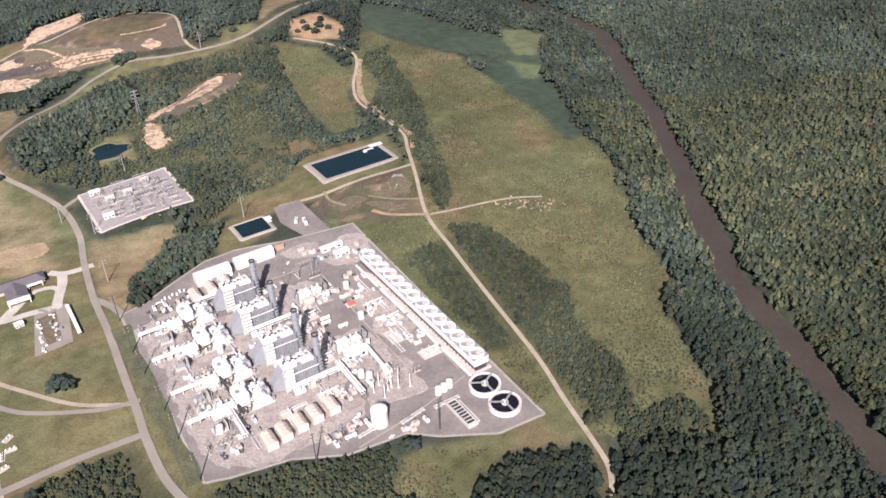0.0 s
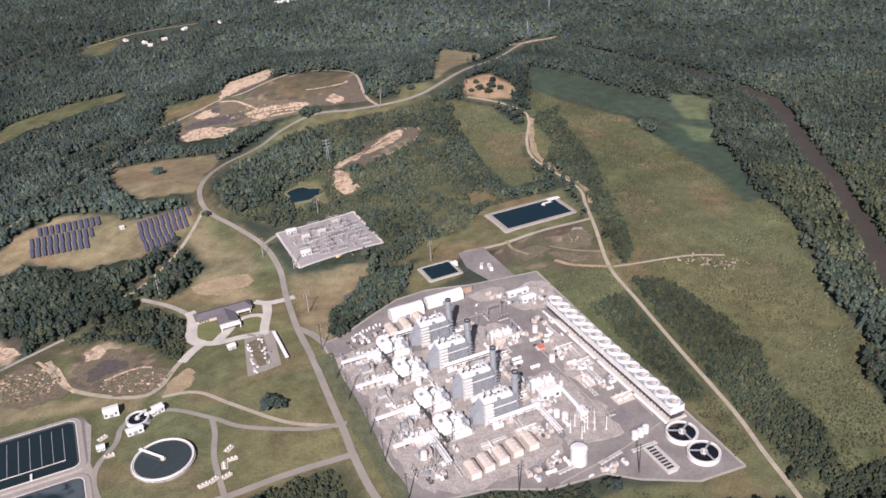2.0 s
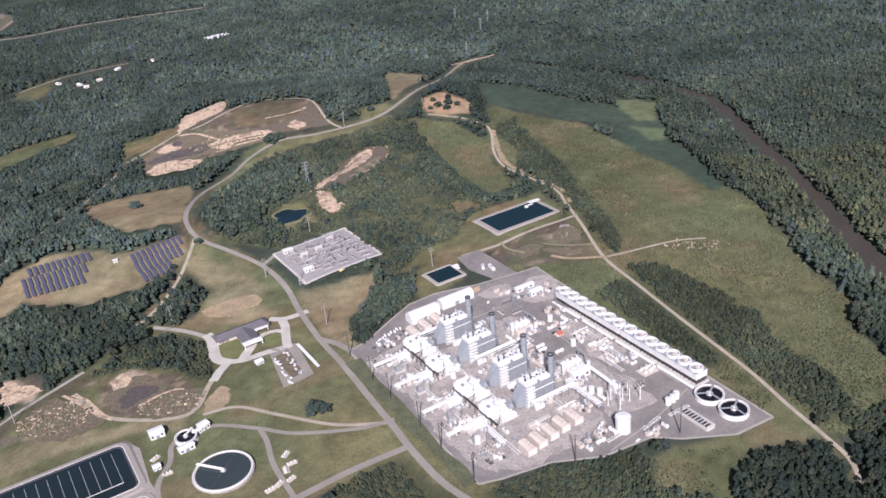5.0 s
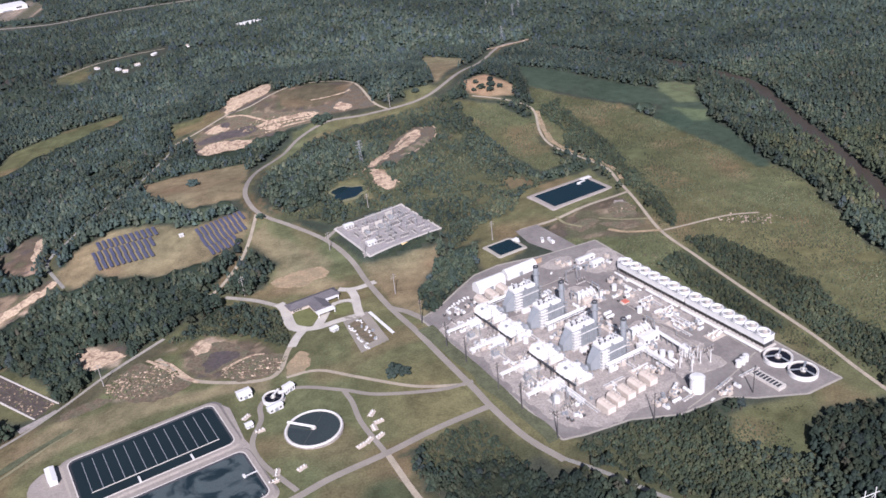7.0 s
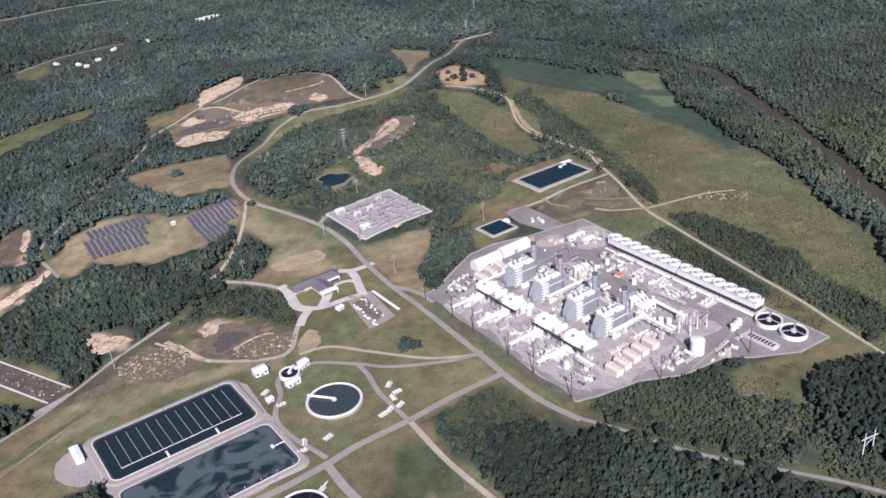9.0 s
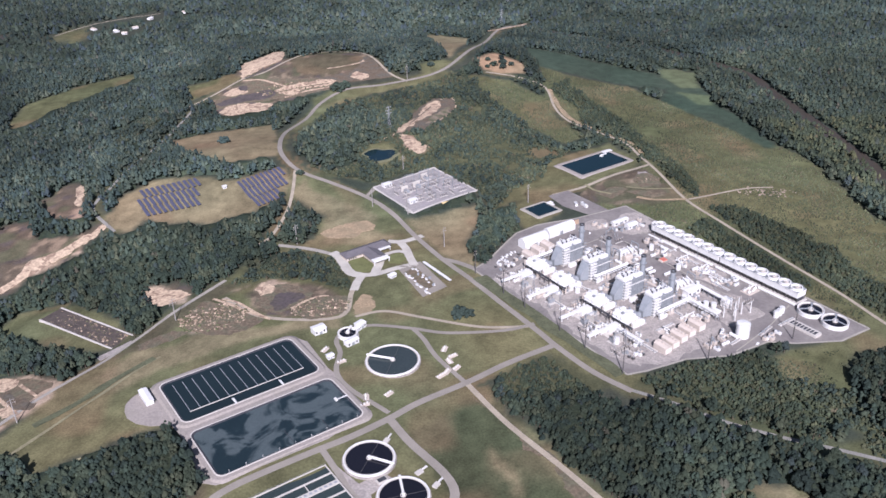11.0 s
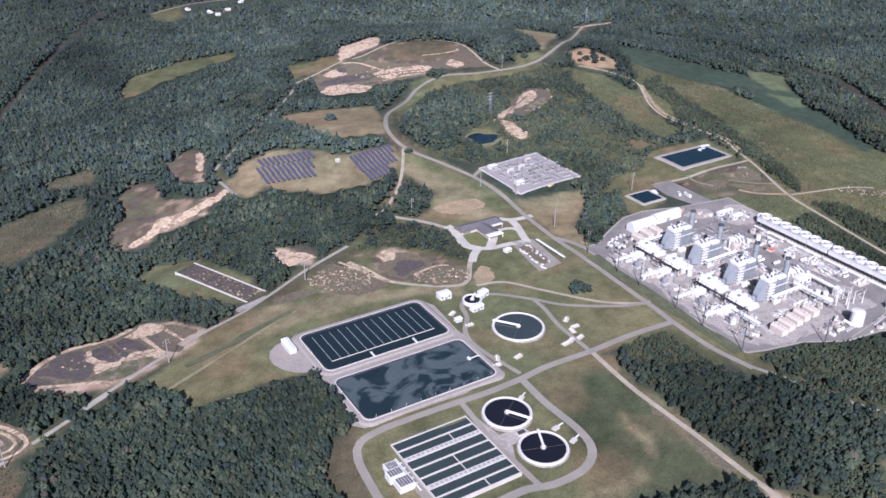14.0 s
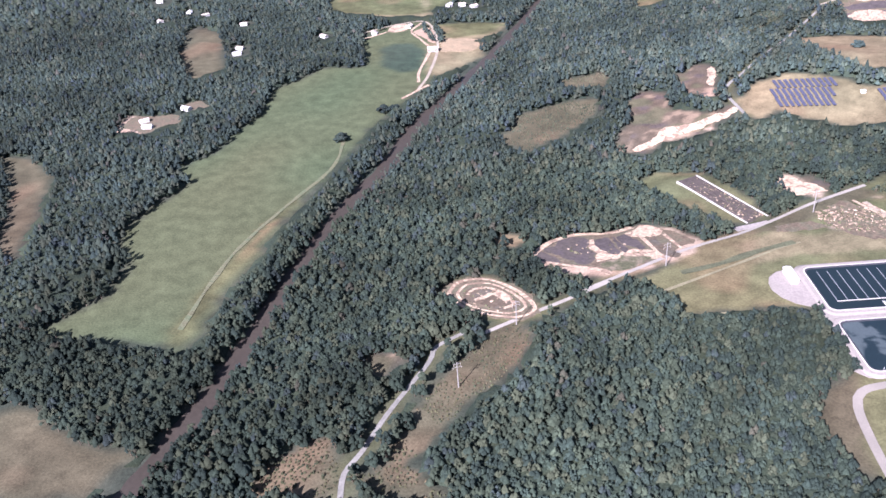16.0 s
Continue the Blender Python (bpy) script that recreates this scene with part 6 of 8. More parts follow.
def pipe_rack(length, height, label):
    t = hub("pipe_rack", yard(0, 0), label, "pipe rack")
    n = max(2, int(length / 7))
    for k in range(n + 1):
        x = length * k / n
        f = boxes((x - 0.2, x + 0.2, -2.2, -1.8, -0.5, height), (x - 0.2, x + 0.2, 1.8, 2.2, -0.5, height), (x - 0.2, x + 0.2, -2.6, 2.6, height - 0.4, height), (x - 0.2, x + 0.2, -2.6, 2.6, height - 2.9, height - 2.6))
        part("frame", f, GREY_STEEL, t)
    for y, r, z in ((-1.7, 0.55, 0.6), (-0.4, 0.4, 0.45), (0.7, 0.75, 0.8), (1.9, 0.3, 0.35), (-0.9, 0.4, -2.15), (1.1, 0.5, -2.05)):
        part("pipe", bar(bmesh.new(), (-0.6, y, height + z), (length + 0.6, y, height + z), r, 10), WHITE, t)
    return t


def shed(name, w, d, h, roof, label, category="building", mat=None, roof_mat=None):
    """A plain gabled or flat building with door and eaves; origin at its middle."""
    t = hub(name, pose(0, 0, 0), label, category)
    mat, roof_mat = mat or WHITE, roof_mat or WHITE
    part("wall", boxes((-w / 2, w / 2, -d / 2, d / 2, -0.6, h)), mat, t)
    bm = bmesh.new()
    e = 0.4
    sec = [(-d / 2 - e, h), (d / 2 + e, h), (d / 2 + e, h + 0.25), (0, h + 0.25 + roof), (-d / 2 - e, h + 0.25)]
    lo = [bm.verts.new((-w / 2 - e, y, z + 0.004)) for y, z in sec]
    hi = [bm.verts.new((w / 2 + e, y, z + 0.004)) for y, z in sec]
    bm.faces.new(lo)
    bm.faces.new(hi[::-1])
    for k in range(5):
        bm.faces.new((lo[k], hi[k], hi[(k + 1) % 5], lo[(k + 1) % 5]))
    bmesh.ops.recalc_face_normals(bm, faces=bm.faces[:])
    part("roof", bm, roof_mat, t)
    part("door", boxes((-w * 0.12, w * 0.12, -d / 2 - 0.1, -d / 2 - 0.01, 0, min(3.2, h * 0.75))), GREY_STEEL, t)
    for x in (-w * 0.35, w * 0.3):
        part("window", boxes((x - w * 0.07, x + w * 0.07, -d / 2 - 0.08, -d / 2 - 0.01, h * 0.35, h * 0.75)), DARK, t, "dark window")
    return t


def container(name, w, d, h, mat, label, category):
    """A steel box with corrugation and corner posts."""
    t = hub(name, pose(0, 0, 0), label, category)
    part("body", boxes((-w / 2, w / 2, -d / 2, d / 2, 0.15, h), bevel=0.08), mat, t)
    for side in (-1, 1):
        wave = bmesh.new()
        n = max(6, int(w / 0.45))
        rows = []
        for k in range(n + 1):
            x, y = -w / 2 + 0.1 + (w - 0.2) * k / n, side * (d / 2 + (0.1 if k % 2 else 0.02))
            rows.append((wave.verts.new((x, y, 0.3)), wave.verts.new((x, y, h - 0.15))))
        for p, q in zip(rows, rows[1:]):
            wave.faces.new((p[0], q[0], q[1], p[1]))
        part("corrugated_side", wave, mat, t)
    part("roof_unit", boxes((-w * 0.2, w * 0.15, -d * 0.25, d * 0.25, h, h + 0.7), bevel=0.08), GREY_STEEL, t)
    return t


def storage_tank(r, h, label):
    t = hub("storage_tank", pose(0, 0, 0), label, "tank")
    bm = tube(bmesh.new(), 0, 0, -0.4, h, r, r, 36)
    part("shell", bm, WHITE, t)
    part("roof", tube(bmesh.new(), 0, 0, h + 0.004, h + r * 0.16, r * 1.02, r * 0.08, 36), WHITE, t)
    st = bmesh.new()
    for k in range(24):
        a = k * 0.11
        box(st, (r + 0.5) * math.cos(a) - 0.5, (r + 0.5) * math.cos(a) + 0.5, (r + 0.5) * math.sin(a) - 0.5, (r + 0.5) * math.sin(a) + 0.5, h * k / 24, h * k / 24 + 0.15)
    part("stair", st, GREY_STEEL, t)
    part("hand_rail", ring(bmesh.new(), 0, 0, h + 0.9, h + 1.0, r - 0.05, r + 0.05, 36), GREY_STEEL, t)
    return t


def thickener(r, label):
    """Round settling tank with a tall white wall, dark water, three bridges and a hub."""
    t = hub("thickener", pose(0, 0, 0), label, "settling tank", "black-water thickeners")
    part("wall", ring(bmesh.new(), 0, 0, -0.8, 4.2, r - 0.5, r, 56), WHITE, t)
    part("launder", ring(bmesh.new(), 0, 0, 3.2, 3.6, r - 1.9, r - 0.52, 56), CONCRETE, t)
    part("water", tube(bmesh.new(), 0, 0, 2.4, 2.9, r - 0.52, r - 0.52, 56), TANK_WATER, t, "black water")
    part("centre_well", ring(bmesh.new(), 0, 0, 2.2, 4.6, 2.3, 2.7, 28), CONCRETE, t)
    part("drive", tube(bmesh.new(), 0, 0, 2.0, 5.4, 1.0, 0.8, 14), WHITE, t)
    for k in range(3):
        a = 2 * math.pi * k / 3 + 0.5
        bm = bmesh.new()
        c, s = math.cos(a), math.sin(a)
        for w in (-0.7, 0.7):
            bar(bm, (c * 1 - s * w, s * 1 + c * w, 4.6), (c * (r - 0.3) - s * w, s * (r - 0.3) + c * w, 4.6), 0.16, 5)
        v = [bm.verts.new((c * d - s * w, s * d + c * w, 4.45)) for d, w in ((1, -0.65), (r - 0.3, -0.65), (r - 0.3, 0.65), (1, 0.65))]
        bm.faces.new(v)
        part("bridge", bm, GREY_STEEL, t)
    return t


def car(col_mat, long=4.7, tall=1.6, label="white pickup truck parked on the gravel", category="truck"):
    t = hub("vehicle", pose(0, 0, 0), label, category)
    part("body", boxes((-long / 2, long / 2, -0.95, 0.95, 0.4, 1.05), bevel=0.15), col_mat, t)
    part("cab", boxes((-long * 0.18, long * 0.22, -0.85, 0.85, 1.05, tall + 0.1), bevel=0.12), col_mat, t)
    part("windscreen", boxes((long * 0.225, long * 0.235, -0.75, 0.75, 1.1, tall - 0.05)), DARK, t, "dark glass")
    for x in (-long * 0.32, long * 0.32):
        for y in (-0.9, 0.9):
            w = bmesh.new()
            bar(w, (x, y - 0.12, 0.36), (x, y + 0.12, 0.36), 0.36, 12)
            part("wheel", w, DARK, t, "black tyre")
    return t


def put(ob, a, b, turn=0.0, lift=0.33):
    ob.matrix_world = yard(a, b, turn, lift)
    return ob


def again(ob, a, b, turn=0.0, lift=0.33):
    return copy_thing(ob, yard(a, b, turn, lift))


cooling_tower()
# made ground of the yard
for k, pts in enumerate((((2, 192), (56, 196), (62, 150), (58, 96), (62, 40), (52, -8), (20, -10), (4, 10), (2, 60), (6, 120)), ((64, 164), (128, 160), (124, 108), (130, 60), (112, 18), (60, 16), (64, 60), (60, 112)),
                         ((36, 12), (112, 12), (114, -16), (34, -18)), ((180, 210), (228, 214), (224, 172), (186, 176)), ((174, 120), (198, 116), (196, 52), (172, 60)), ((120, 170), (158, 168), (160, 138), (122, 138)),
                         ((128, 80), (164, 76), (160, 18), (126, 22)), ((146, -2), (170, 0), (168, 26), (146, 24)), ((152, 226), (186, 224), (184, 206), (156, 208)))):
    patch("equipment_slab", [site(a, b) for a, b in pts], SLAB, 0.47 + 0.02 * k, "beige gravel and concrete under the equipment")
for k, line in enumerate((((126, 18), (127, 90), (126, 172)), ((168, -14), (167, 60), (169, 168)), ((96, -42), (150, -34), (198, -22)), ((58, 187), (110, 190), (162, 189)), ((199, -12), (201, 80), (200, 172)), ((4, 20), (56, 22)), ((4, 62), (56, 64)), ((4, 104), (58, 106)), ((4, 148), (58, 150)))):
    strip("cable_trench", [site(a, b) for a, b in line], 1.3, PALE_ROAD, 0.72 + 0.01 * k, "pale covered cable trench across the plant yard", "trench")
UNITS = (168, 128, 80, 42)              # where the four units stand, from the far one
hr = put(boiler(), 79, UNITS[0])
gt = put(turbine_set(), 47, UNITS[0] + 4)
tr = put(transformer(), 21, UNITS[0] - 9)
for b in UNITS[1:]:
    again(hr, 79, b)
    again(gt, 47, b + 4)
    again(tr, 21, b - 9)
gn = put(gantry(), 12, 152)
for a, b, turn in ((12, 112, 0), (14, 64, 0), (14, 26, 0), (150, 178, 0)):
    again(gn, a, b, turn)
pole = put(line_pole(27, ((25.5, 1.7), (22.5, 1.7)), "tall slim dark steel pole with two short crossarms", "plant line poles", DARK_STEEL), -6, 160)
for a, b in ((-6, 127), (-6, 76), (-7, 41), (-7, -6), (-3, 211), (152, -59), (66, -36)):
    again(pole, a, b)
put(arched_hall(33, 13, 11.5, "white arched hall beside the boilers"), 70, 225)
put(arched_hall(38, 11, 10.5, "long white arched hall at the yard's edge"), 109, 229)
ch = put(hooded_unit(), 62, 196)
for a, b in ((77, 199), (92, 201), (46, -9), (58, -7), (71, -5), (84, -3), (98, -2)):
    again(ch, a, b)
put(pipe_rack(44, 7.5, "white pipes on a grey steel rack"), 80, 36)
put(pipe_rack(44, 7.5, "white pipes on a grey steel rack"), 80, 121)
put(pipe_rack(44, 6.5, "white pipes on a grey steel rack"), 62, 190)
put(pipe_rack(42, 6.5, "white pipes on a grey steel rack beside the long hall"), 123, 2, 90)
put(pipe_rack(34, 5.5, "low rack of white pipes"), 34, 12, 90)
put(shed("electrical_hall", 18, 10, 6, 0.5, "white steel-sheet control building"), 141, 50)
put(shed("workshop", 14, 8, 4.5, 1.2, "white workshop with a shallow roof"), 199, 188)
put(shed("workshop", 22, 6, 4, 0.8, "long white store at the yard's corner"), 196, 203)
put(storage_tank(6.2, 13.5, "large white round storage tank"), 120, -29)
st = put(storage_tank(2.6, 6, "small white upright tank"), 171, -27)
for a, b in ((176.5, -26.5), (182, -25), (21, 30), (99, 108), (103, 62), (133, 24), (137, 18), (168, 90), (178, 137), (54, 118)):
    again(st, a, b)
th = put(thickener(12.2, "round black-water thickener with a white wall"), 203.5, -41)
again(th, 203.5, -66.5)


def steam_turbine():
    """Steam turbine under rounded white covers, with its condenser, crossover pipes and valve skids."""
    t = hub("steam_turbine", yard(0, 0), "white steam turbine under rounded covers on a pale slab", "steam turbine", "steam turbines")
    part("slab", boxes((-15, 16, -15, 9, -0.6, 0.4)), SLAB, t)
    part("pedestal", boxes((-12, 11, -4, 5, 0.4, 4.6), bevel=0.2), CONCRETE, t)
    part("turbine_cover", rounded(-11.5, 1.0, -3.6, 4.6, 4.6, 9.2, 2.0), WHITE, t, "white rounded turbine cover")
    part("generator_cover", rounded(2.0, 11.0, -2.8, 3.8, 4.6, 8.0, 1.6), WHITE, t, "white rounded generator cover")
    part("condenser", rounded(-10, 0, -10.5, -4.5, 0.4, 6.2, 0.8), CREAM, t)
    for k in range(4):
        part("crossover_pipe", bar(bmesh.new(), (-9 + 5.2 * k, -8.0, 7.4), (-7.5 + 5.2 * k, 2.0, 10.2), 0.7, 10), WHITE, t)
    for k in range(6):
        x = -13 + 4.8 * k
        part("valve_skid", rounded(x, x + 2.6, -14.4, -11.6 + (k % 2), 0.4, 2.0 + 0.6 * (k % 3), 0.3, 1), (WHITE, CREAM, GREY_STEEL)[k % 3], t)
    for x in (-13.4, 13.4):
        for y in (-4.6, 5.4):
            part("crane_leg", boxes((x - 0.4, x + 0.4, y, y + 0.7, 0.4, 11.5)), GREY_STEEL, t)
        part("crane_beam", boxes((x - 0.4, x + 0.4, -4.6, 6.1, 11.5, 12.3)), GREY_STEEL, t)
    part("vent_drum", tube(bmesh.new(), 13.0, -8.5, 0.4, 7.0, 1.8, 1.6, 16), WHITE, t)
    return t


def exhaust_duct(length):
    t = hub("steam_duct", yard(0, 0), "long white steam duct on trestles with a square end box", "duct")
    part("pipe", bar(bmesh.new(), (0, 0, 6.4), (length, 0, 6.4), 1.7, 16), WHITE, t)
    part("end_box", rounded(length - 1, length + 8, -3.4, 3.4, 0.2, 9.0, 0.9), WHITE, t)
    for k in range(5):
        x = 2 + k * (length - 5) / 4
        part("trestle", boxes((x - 0.2, x + 0.2, -1.9, -1.5, -0.4, 5.2), (x - 0.2, x + 0.2, 1.5, 1.9, -0.4, 5.2), (x - 0.25, x + 0.25, -1.9, 1.9, 4.5, 5.0)), GREY_STEEL, t)
    return t


def switch_post(height):
    """A tall slim switchyard post with a short crossarm and insulators, on a footing."""
    t = hub("switch_post", yard(0, 0), "tall pale grey switchyard post with insulators", "switchgear", "switchyard posts")
    part("footing", boxes((-1.1, 1.1, -1.1, 1.1, -0.5, 0.5)), CONCRETE, t)
    part("shaft", tube(bmesh.new(), 0, 0, 0.4, height, 0.5, 0.32, 10), WHITE, t)
    part("crossarm", boxes((-2.6, 2.6, -0.2, 0.2, height - 0.8, height - 0.35)), GREY_STEEL, t)
    for x in (-2.3, 0.0, 2.3):
        part("insulator", tube(bmesh.new(), x, 0, height - 0.34, height + 1.5, 0.26, 0.18, 8), CREAM, t)
    return t


def cable_tray(length):
    t = hub("cable_tray", yard(0, 0), "dark covered cable tray on steel trestles", "cable tray")
    part("tray", boxes((0, length, -0.9, 0.9, 7.0, 8.0)), DARK, t, "dark steel tray")
    for k in range(9):
        x = 1 + k * (length - 2) / 8
        part("trestle", boxes((x - 0.15, x + 0.15, -0.7, -0.4, -0.4, 7.0), (x - 0.15, x + 0.15, 0.4, 0.7, -0.4, 7.0)), DARK_STEEL, t)
    return t


def filter_block():
    t = hub("filter_block", yard(173, -71), "pale concrete filter block with black cells", "filter")
    part("wall", boxes((-4.2, 4.2, 0, 31, -0.8, 2.4), bevel=0.1), CONCRETE, t)
    cell = boxes((-3.0, 3.0, 0, 2.3, 2.41, 2.5))
    data = None
    for k in range(8):
        o = part("cell", cell, DARK, t, "black water cell") if data is None else new("cell", data)
        data, o.parent = o.data, t
        o.location = (0, 2.6 + 3.4 * k, 0)
    for x in (-4.0, 4.0):
        part("hand_rail", boxes((x - 0.06, x + 0.06, 0.2, 30.8, 3.4, 3.5)), GREY_STEEL, t)
    part("pipe_gallery", boxes((5.2, 7.0, 2, 29, -0.5, 1.2), bevel=0.15), CONCRETE, t)


filter_block()
put(steam_turbine(), 146, 143)
again([o for o in bpy.data.objects if o.name == "steam_turbine"][0], 142, 62)
put(exhaust_duct(33), 151, 50, -92)
put(cable_tray(62), 40.5, 183, -90)
put(cable_tray(66), 40.5, 96, -90)
sp = put(switch_post(13), 146, 0)
for a, b, turn in ((150, -4, 10), (148.5, 7, 90), (139, 7, 0), (158, -8, 0), (136, -8, 0), (142, -2, 90), (154, 3, 0), (132, 2, 90)):
    again(sp, a, b, turn)
patch("equipment_slab", [site(a, b) for a, b in ((128, 12), (162, 12), (166, -14), (130, -14))], SLAB, 0.68, "pale rectangular slab under the switchyard posts")
# boxes, skids and cabinets that stand about the yard
rnd = random.Random(11)
box_kinds = [container("container", 6.1, 2.5, 2.6, WHITE, "white steel container on the gravel", "container"),
             container("equipment_skid", 4.2, 3.0, 3.2, CREAM, "cream equipment enclosure on a skid", "enclosure"),
             container("cable_drum_crate", 2.6, 2.0, 2.2, DARK_STEEL, "dark steel crate on the gravel", "crate"),
             container("switch_cabinet", 3.0, 1.8, 2.4, GREY_STEEL, "grey switchgear cabinet on the gravel", "cabinet")]
STANDS = ((28, 176, 3), (18, 138, 4), (30, 96, 4), (22, 56, 5), (36, 22, 4), (20, 8, 4), (108, 190, 5), (124, 176, 5), (131, 100, 8), (118, 74, 6), (136, 36, 5), (112, 12, 5), (86, 108, 5), (92, 66, 5),
          (184, 66, 7), (180, 94, 5), (176, 122, 4), (190, 40, 5), (162, 138, 4), (190, 150, 4), (184, 192, 6), (210, 186, 5), (176, 212, 4), (104, -22, 6), (88, -24, 4), (140, -44, 4), (64, 178, 4), (54, 208, 4), (30, 204, 4))
first = set()
for a, b, n in STANDS:
    for k in range(n + 5):
        kind = box_kinds[rnd.randrange(4)]
        da, db = rnd.uniform(-10, 10), rnd.uniform(-7, 7)
        turn = rnd.choice((0, 90)) + rnd.uniform(-3, 3)
        if kind not in first:
            first.add(kind)
            put(kind, a + da, b + db, turn)
        else:
            again(kind, a + da, b + db, turn)
pump = hub("pump_set", yard(0, 0), "pump set of white vessels and pipes on a pale slab", "pump", "pump sets")
part("slab", boxes((-9, 9, -6, 6, -0.5, 0.3)), CREAM, pump)
for k, (x, y) in enumerate(((-6, -3), (-6, 2.5), (0, -3), (0, 2.5), (5.5, -1))):
    part("vessel", barrel(bmesh.new(), (x - 1.6, y, 1.7), (x + 1.6, y, 1.7), 1.1, 12), WHITE, pump)
    part("riser", bar(bmesh.new(), (x, y, 2.6), (x, y, 5.0), 0.35, 8), WHITE, pump)
part("manifold", bar(bmesh.new(), (-8, 0, 4.6), (8, 0, 4.6), 0.5, 8), WHITE, pump)
put(pump, 186, 100)
for a, b, turn in ((188, 74, 5), (178, 52, 90), (192, 18, 0), (131, 118, 0), (112, 152, 90), (129, 84, 90), (104, 20, 0), (118, 60, 0), (70, 12, 90), (62, 148, 90), (62, 60, 90), (62, 104, 90)):
    again(pump, a, b, turn)
truck = put(car(WHITE), 32, 216, 20)
for k in range(7):
    again(truck, 36 + 3.6 * k, 217 + 0.7 * k + (k % 2) * 2, 70 + 8 * (k % 3))
for a, b, turn in ((112, 205, 0), (152, 205, 40), (168, 150, 90), (120, -46, 10), (196, 120, 80)):
    again(truck, a, b, turn)
tarp = hub("tarpaulin_stack", yard(169, 112), "stack of material under a red tarpaulin", "stack")
part("load", boxes((-4, 4, -3, 3, -0.2, 1.8), bevel=0.5), CREAM, tarp)
part("cover", boxes((-2.5, 4.3, -3.2, 3.2, 1.0, 2.1), bevel=0.35), RED, tarp, "faded red tarpaulin")
screen = hub("wind_screen", yard(152, 232), "tan fabric screen on posts by the gate", "screen")
part("fabric", boxes((-8, 8, -0.1, 0.1, 0.2, 6)), RUST, screen)
for x in (-8, -4, 0, 4, 8):
    part("post", boxes((x - 0.15, x + 0.15, 0.12, 0.4, -0.5, 6.5)), GREY_STEEL, screen)


# ---- the water treatment works ----
def round_rect(x0, x1, y0, y1, r, n=5):
    out = []
    for cx, cy, a0 in ((x1 - r, y0 + r, -90), (x1 - r, y1 - r, 0), (x0 + r, y1 - r, 90), (x0 + r, y0 + r, 180)):
        for k in range(n + 1):
            a = radians(a0 + 90 * k / n)
            out.append((cx + r * math.cos(a), cy + r * math.sin(a)))
    return out


def sloped_rim(bm, rects):
    """Bands between rounded rectangles (x0, x1, y0, y1, r, z), from the outside in."""
    loops = [[bm.verts.new((x, y, z)) for x, y in round_rect(x0, x1, y0, y1, r)] for x0, x1, y0, y1, r, z in rects]
    for p, q in zip(loops, loops[1:]):
        for k in range(len(p)):
            bm.faces.new((p[k], p[(k + 1) % len(p)], q[(k + 1) % len(p)], q[k]))
    return bm


def flat_rect(bm, x0, x1, y0, y1, r, z):
    bm.faces.new([bm.verts.new((x, y, z)) for x, y in round_rect(x0, x1, y0, y1, r)])
    return bm


def lagoon(w, d, mat, label):
    """A lined lagoon: gravel bank, pale kerb, dark liner, water. Origin at a corner."""
    t = hub("lagoon", pose(0, 0, 0), label, "lagoon")
    part("bank", sloped_rim(bmesh.new(), ((-9, w + 9, -9, d + 9, 12, -1.2), (-4.5, w + 4.5, -4.5, d + 4.5, 10, 1.35), (-0.9, w + 0.9, -0.9, d + 0.9, 7, 1.4))), BANK, t, "pinkish grey gravel bank")
    part("kerb", sloped_rim(bmesh.new(), ((-1.0, w + 1.0, -1.0, d + 1.0, 7, 1.3), (-0.95, w + 0.95, -0.95, d + 0.95, 7, 1.75), (0, w, 0, d, 6.4, 1.75), (0.05, w - 0.05, 0.05, d - 0.05, 6.4, 1.4))), CONCRETE, t, "pale concrete kerb")
    part("liner", sloped_rim(bmesh.new(), ((0.0, w, 0, d, 6.4, 1.62), (2.2, w - 2.2, 2.2, d - 2.2, 5, 0.7))), DARK, t, "black liner")
    part("water", flat_rect(bmesh.new(), 1.4, w - 1.4, 1.4, d - 1.4, 5, 0.95), mat, t, "dark lagoon water")
    return t


la = lagoon(121, 62, LAGOON, "black-lined lagoon divided by pale floating baffles")
la.matrix_world = spot(-338.5, 144.5, 5.5)
rows_n = 13
fin = boxes((-0.24, 0.24, 0, 43, 0.6, 1.25))
data = None
for k in range(rows_n):
    o = part("baffle", fin, GREY_STEEL, la, "pale floating baffle") if data is None else new("baffle", data)
    data, o.parent = o.data, la
    o.location = (10 + k * 8.4, 12.5, 0)
part("baffle_spine", boxes((9.6, 111.2, 12.0, 12.6, 0.6, 1.4)), CONCRETE, la, "pale floating baffle")
for x in (44, 86):
    w = boxes((x - 0.8, x + 0.8, -0.6, 7.5, 1.75, 2.0), (x - 0.8, x - 0.7, -0.6, 7.5, 2.7, 2.8), (x + 0.7, x + 0.8, -0.6, 7.5, 2.7, 2.8))
    part("walkway", w, WHITE, la, "white walkway")
lb = lagoon(123, 61, FOAM, "open lagoon with foam streaks on dark water")
lb.matrix_world = spot(-339.5, 70.0, 5.0)
for k in range(9):
    x = 9 + 13.5 * k
    part("mooring_post", bar(bmesh.new(), (x, 1.6, 0.6), (x, 1.6, 3.4), 0.14, 6), WHITE, lb)
part("walkway", boxes((113, 123.5, 29.4, 30.6, 1.75, 2.0), (112, 114, 28.4, 31.6, 1.6, 3.2)), WHITE, lb, "white outlet walkway")
part("float_line", boxes((62, 62.4, 1.6, 20, 0.96, 1.2), (92, 92.4, 1.6, 16, 0.96, 1.2)), DARK, lb)


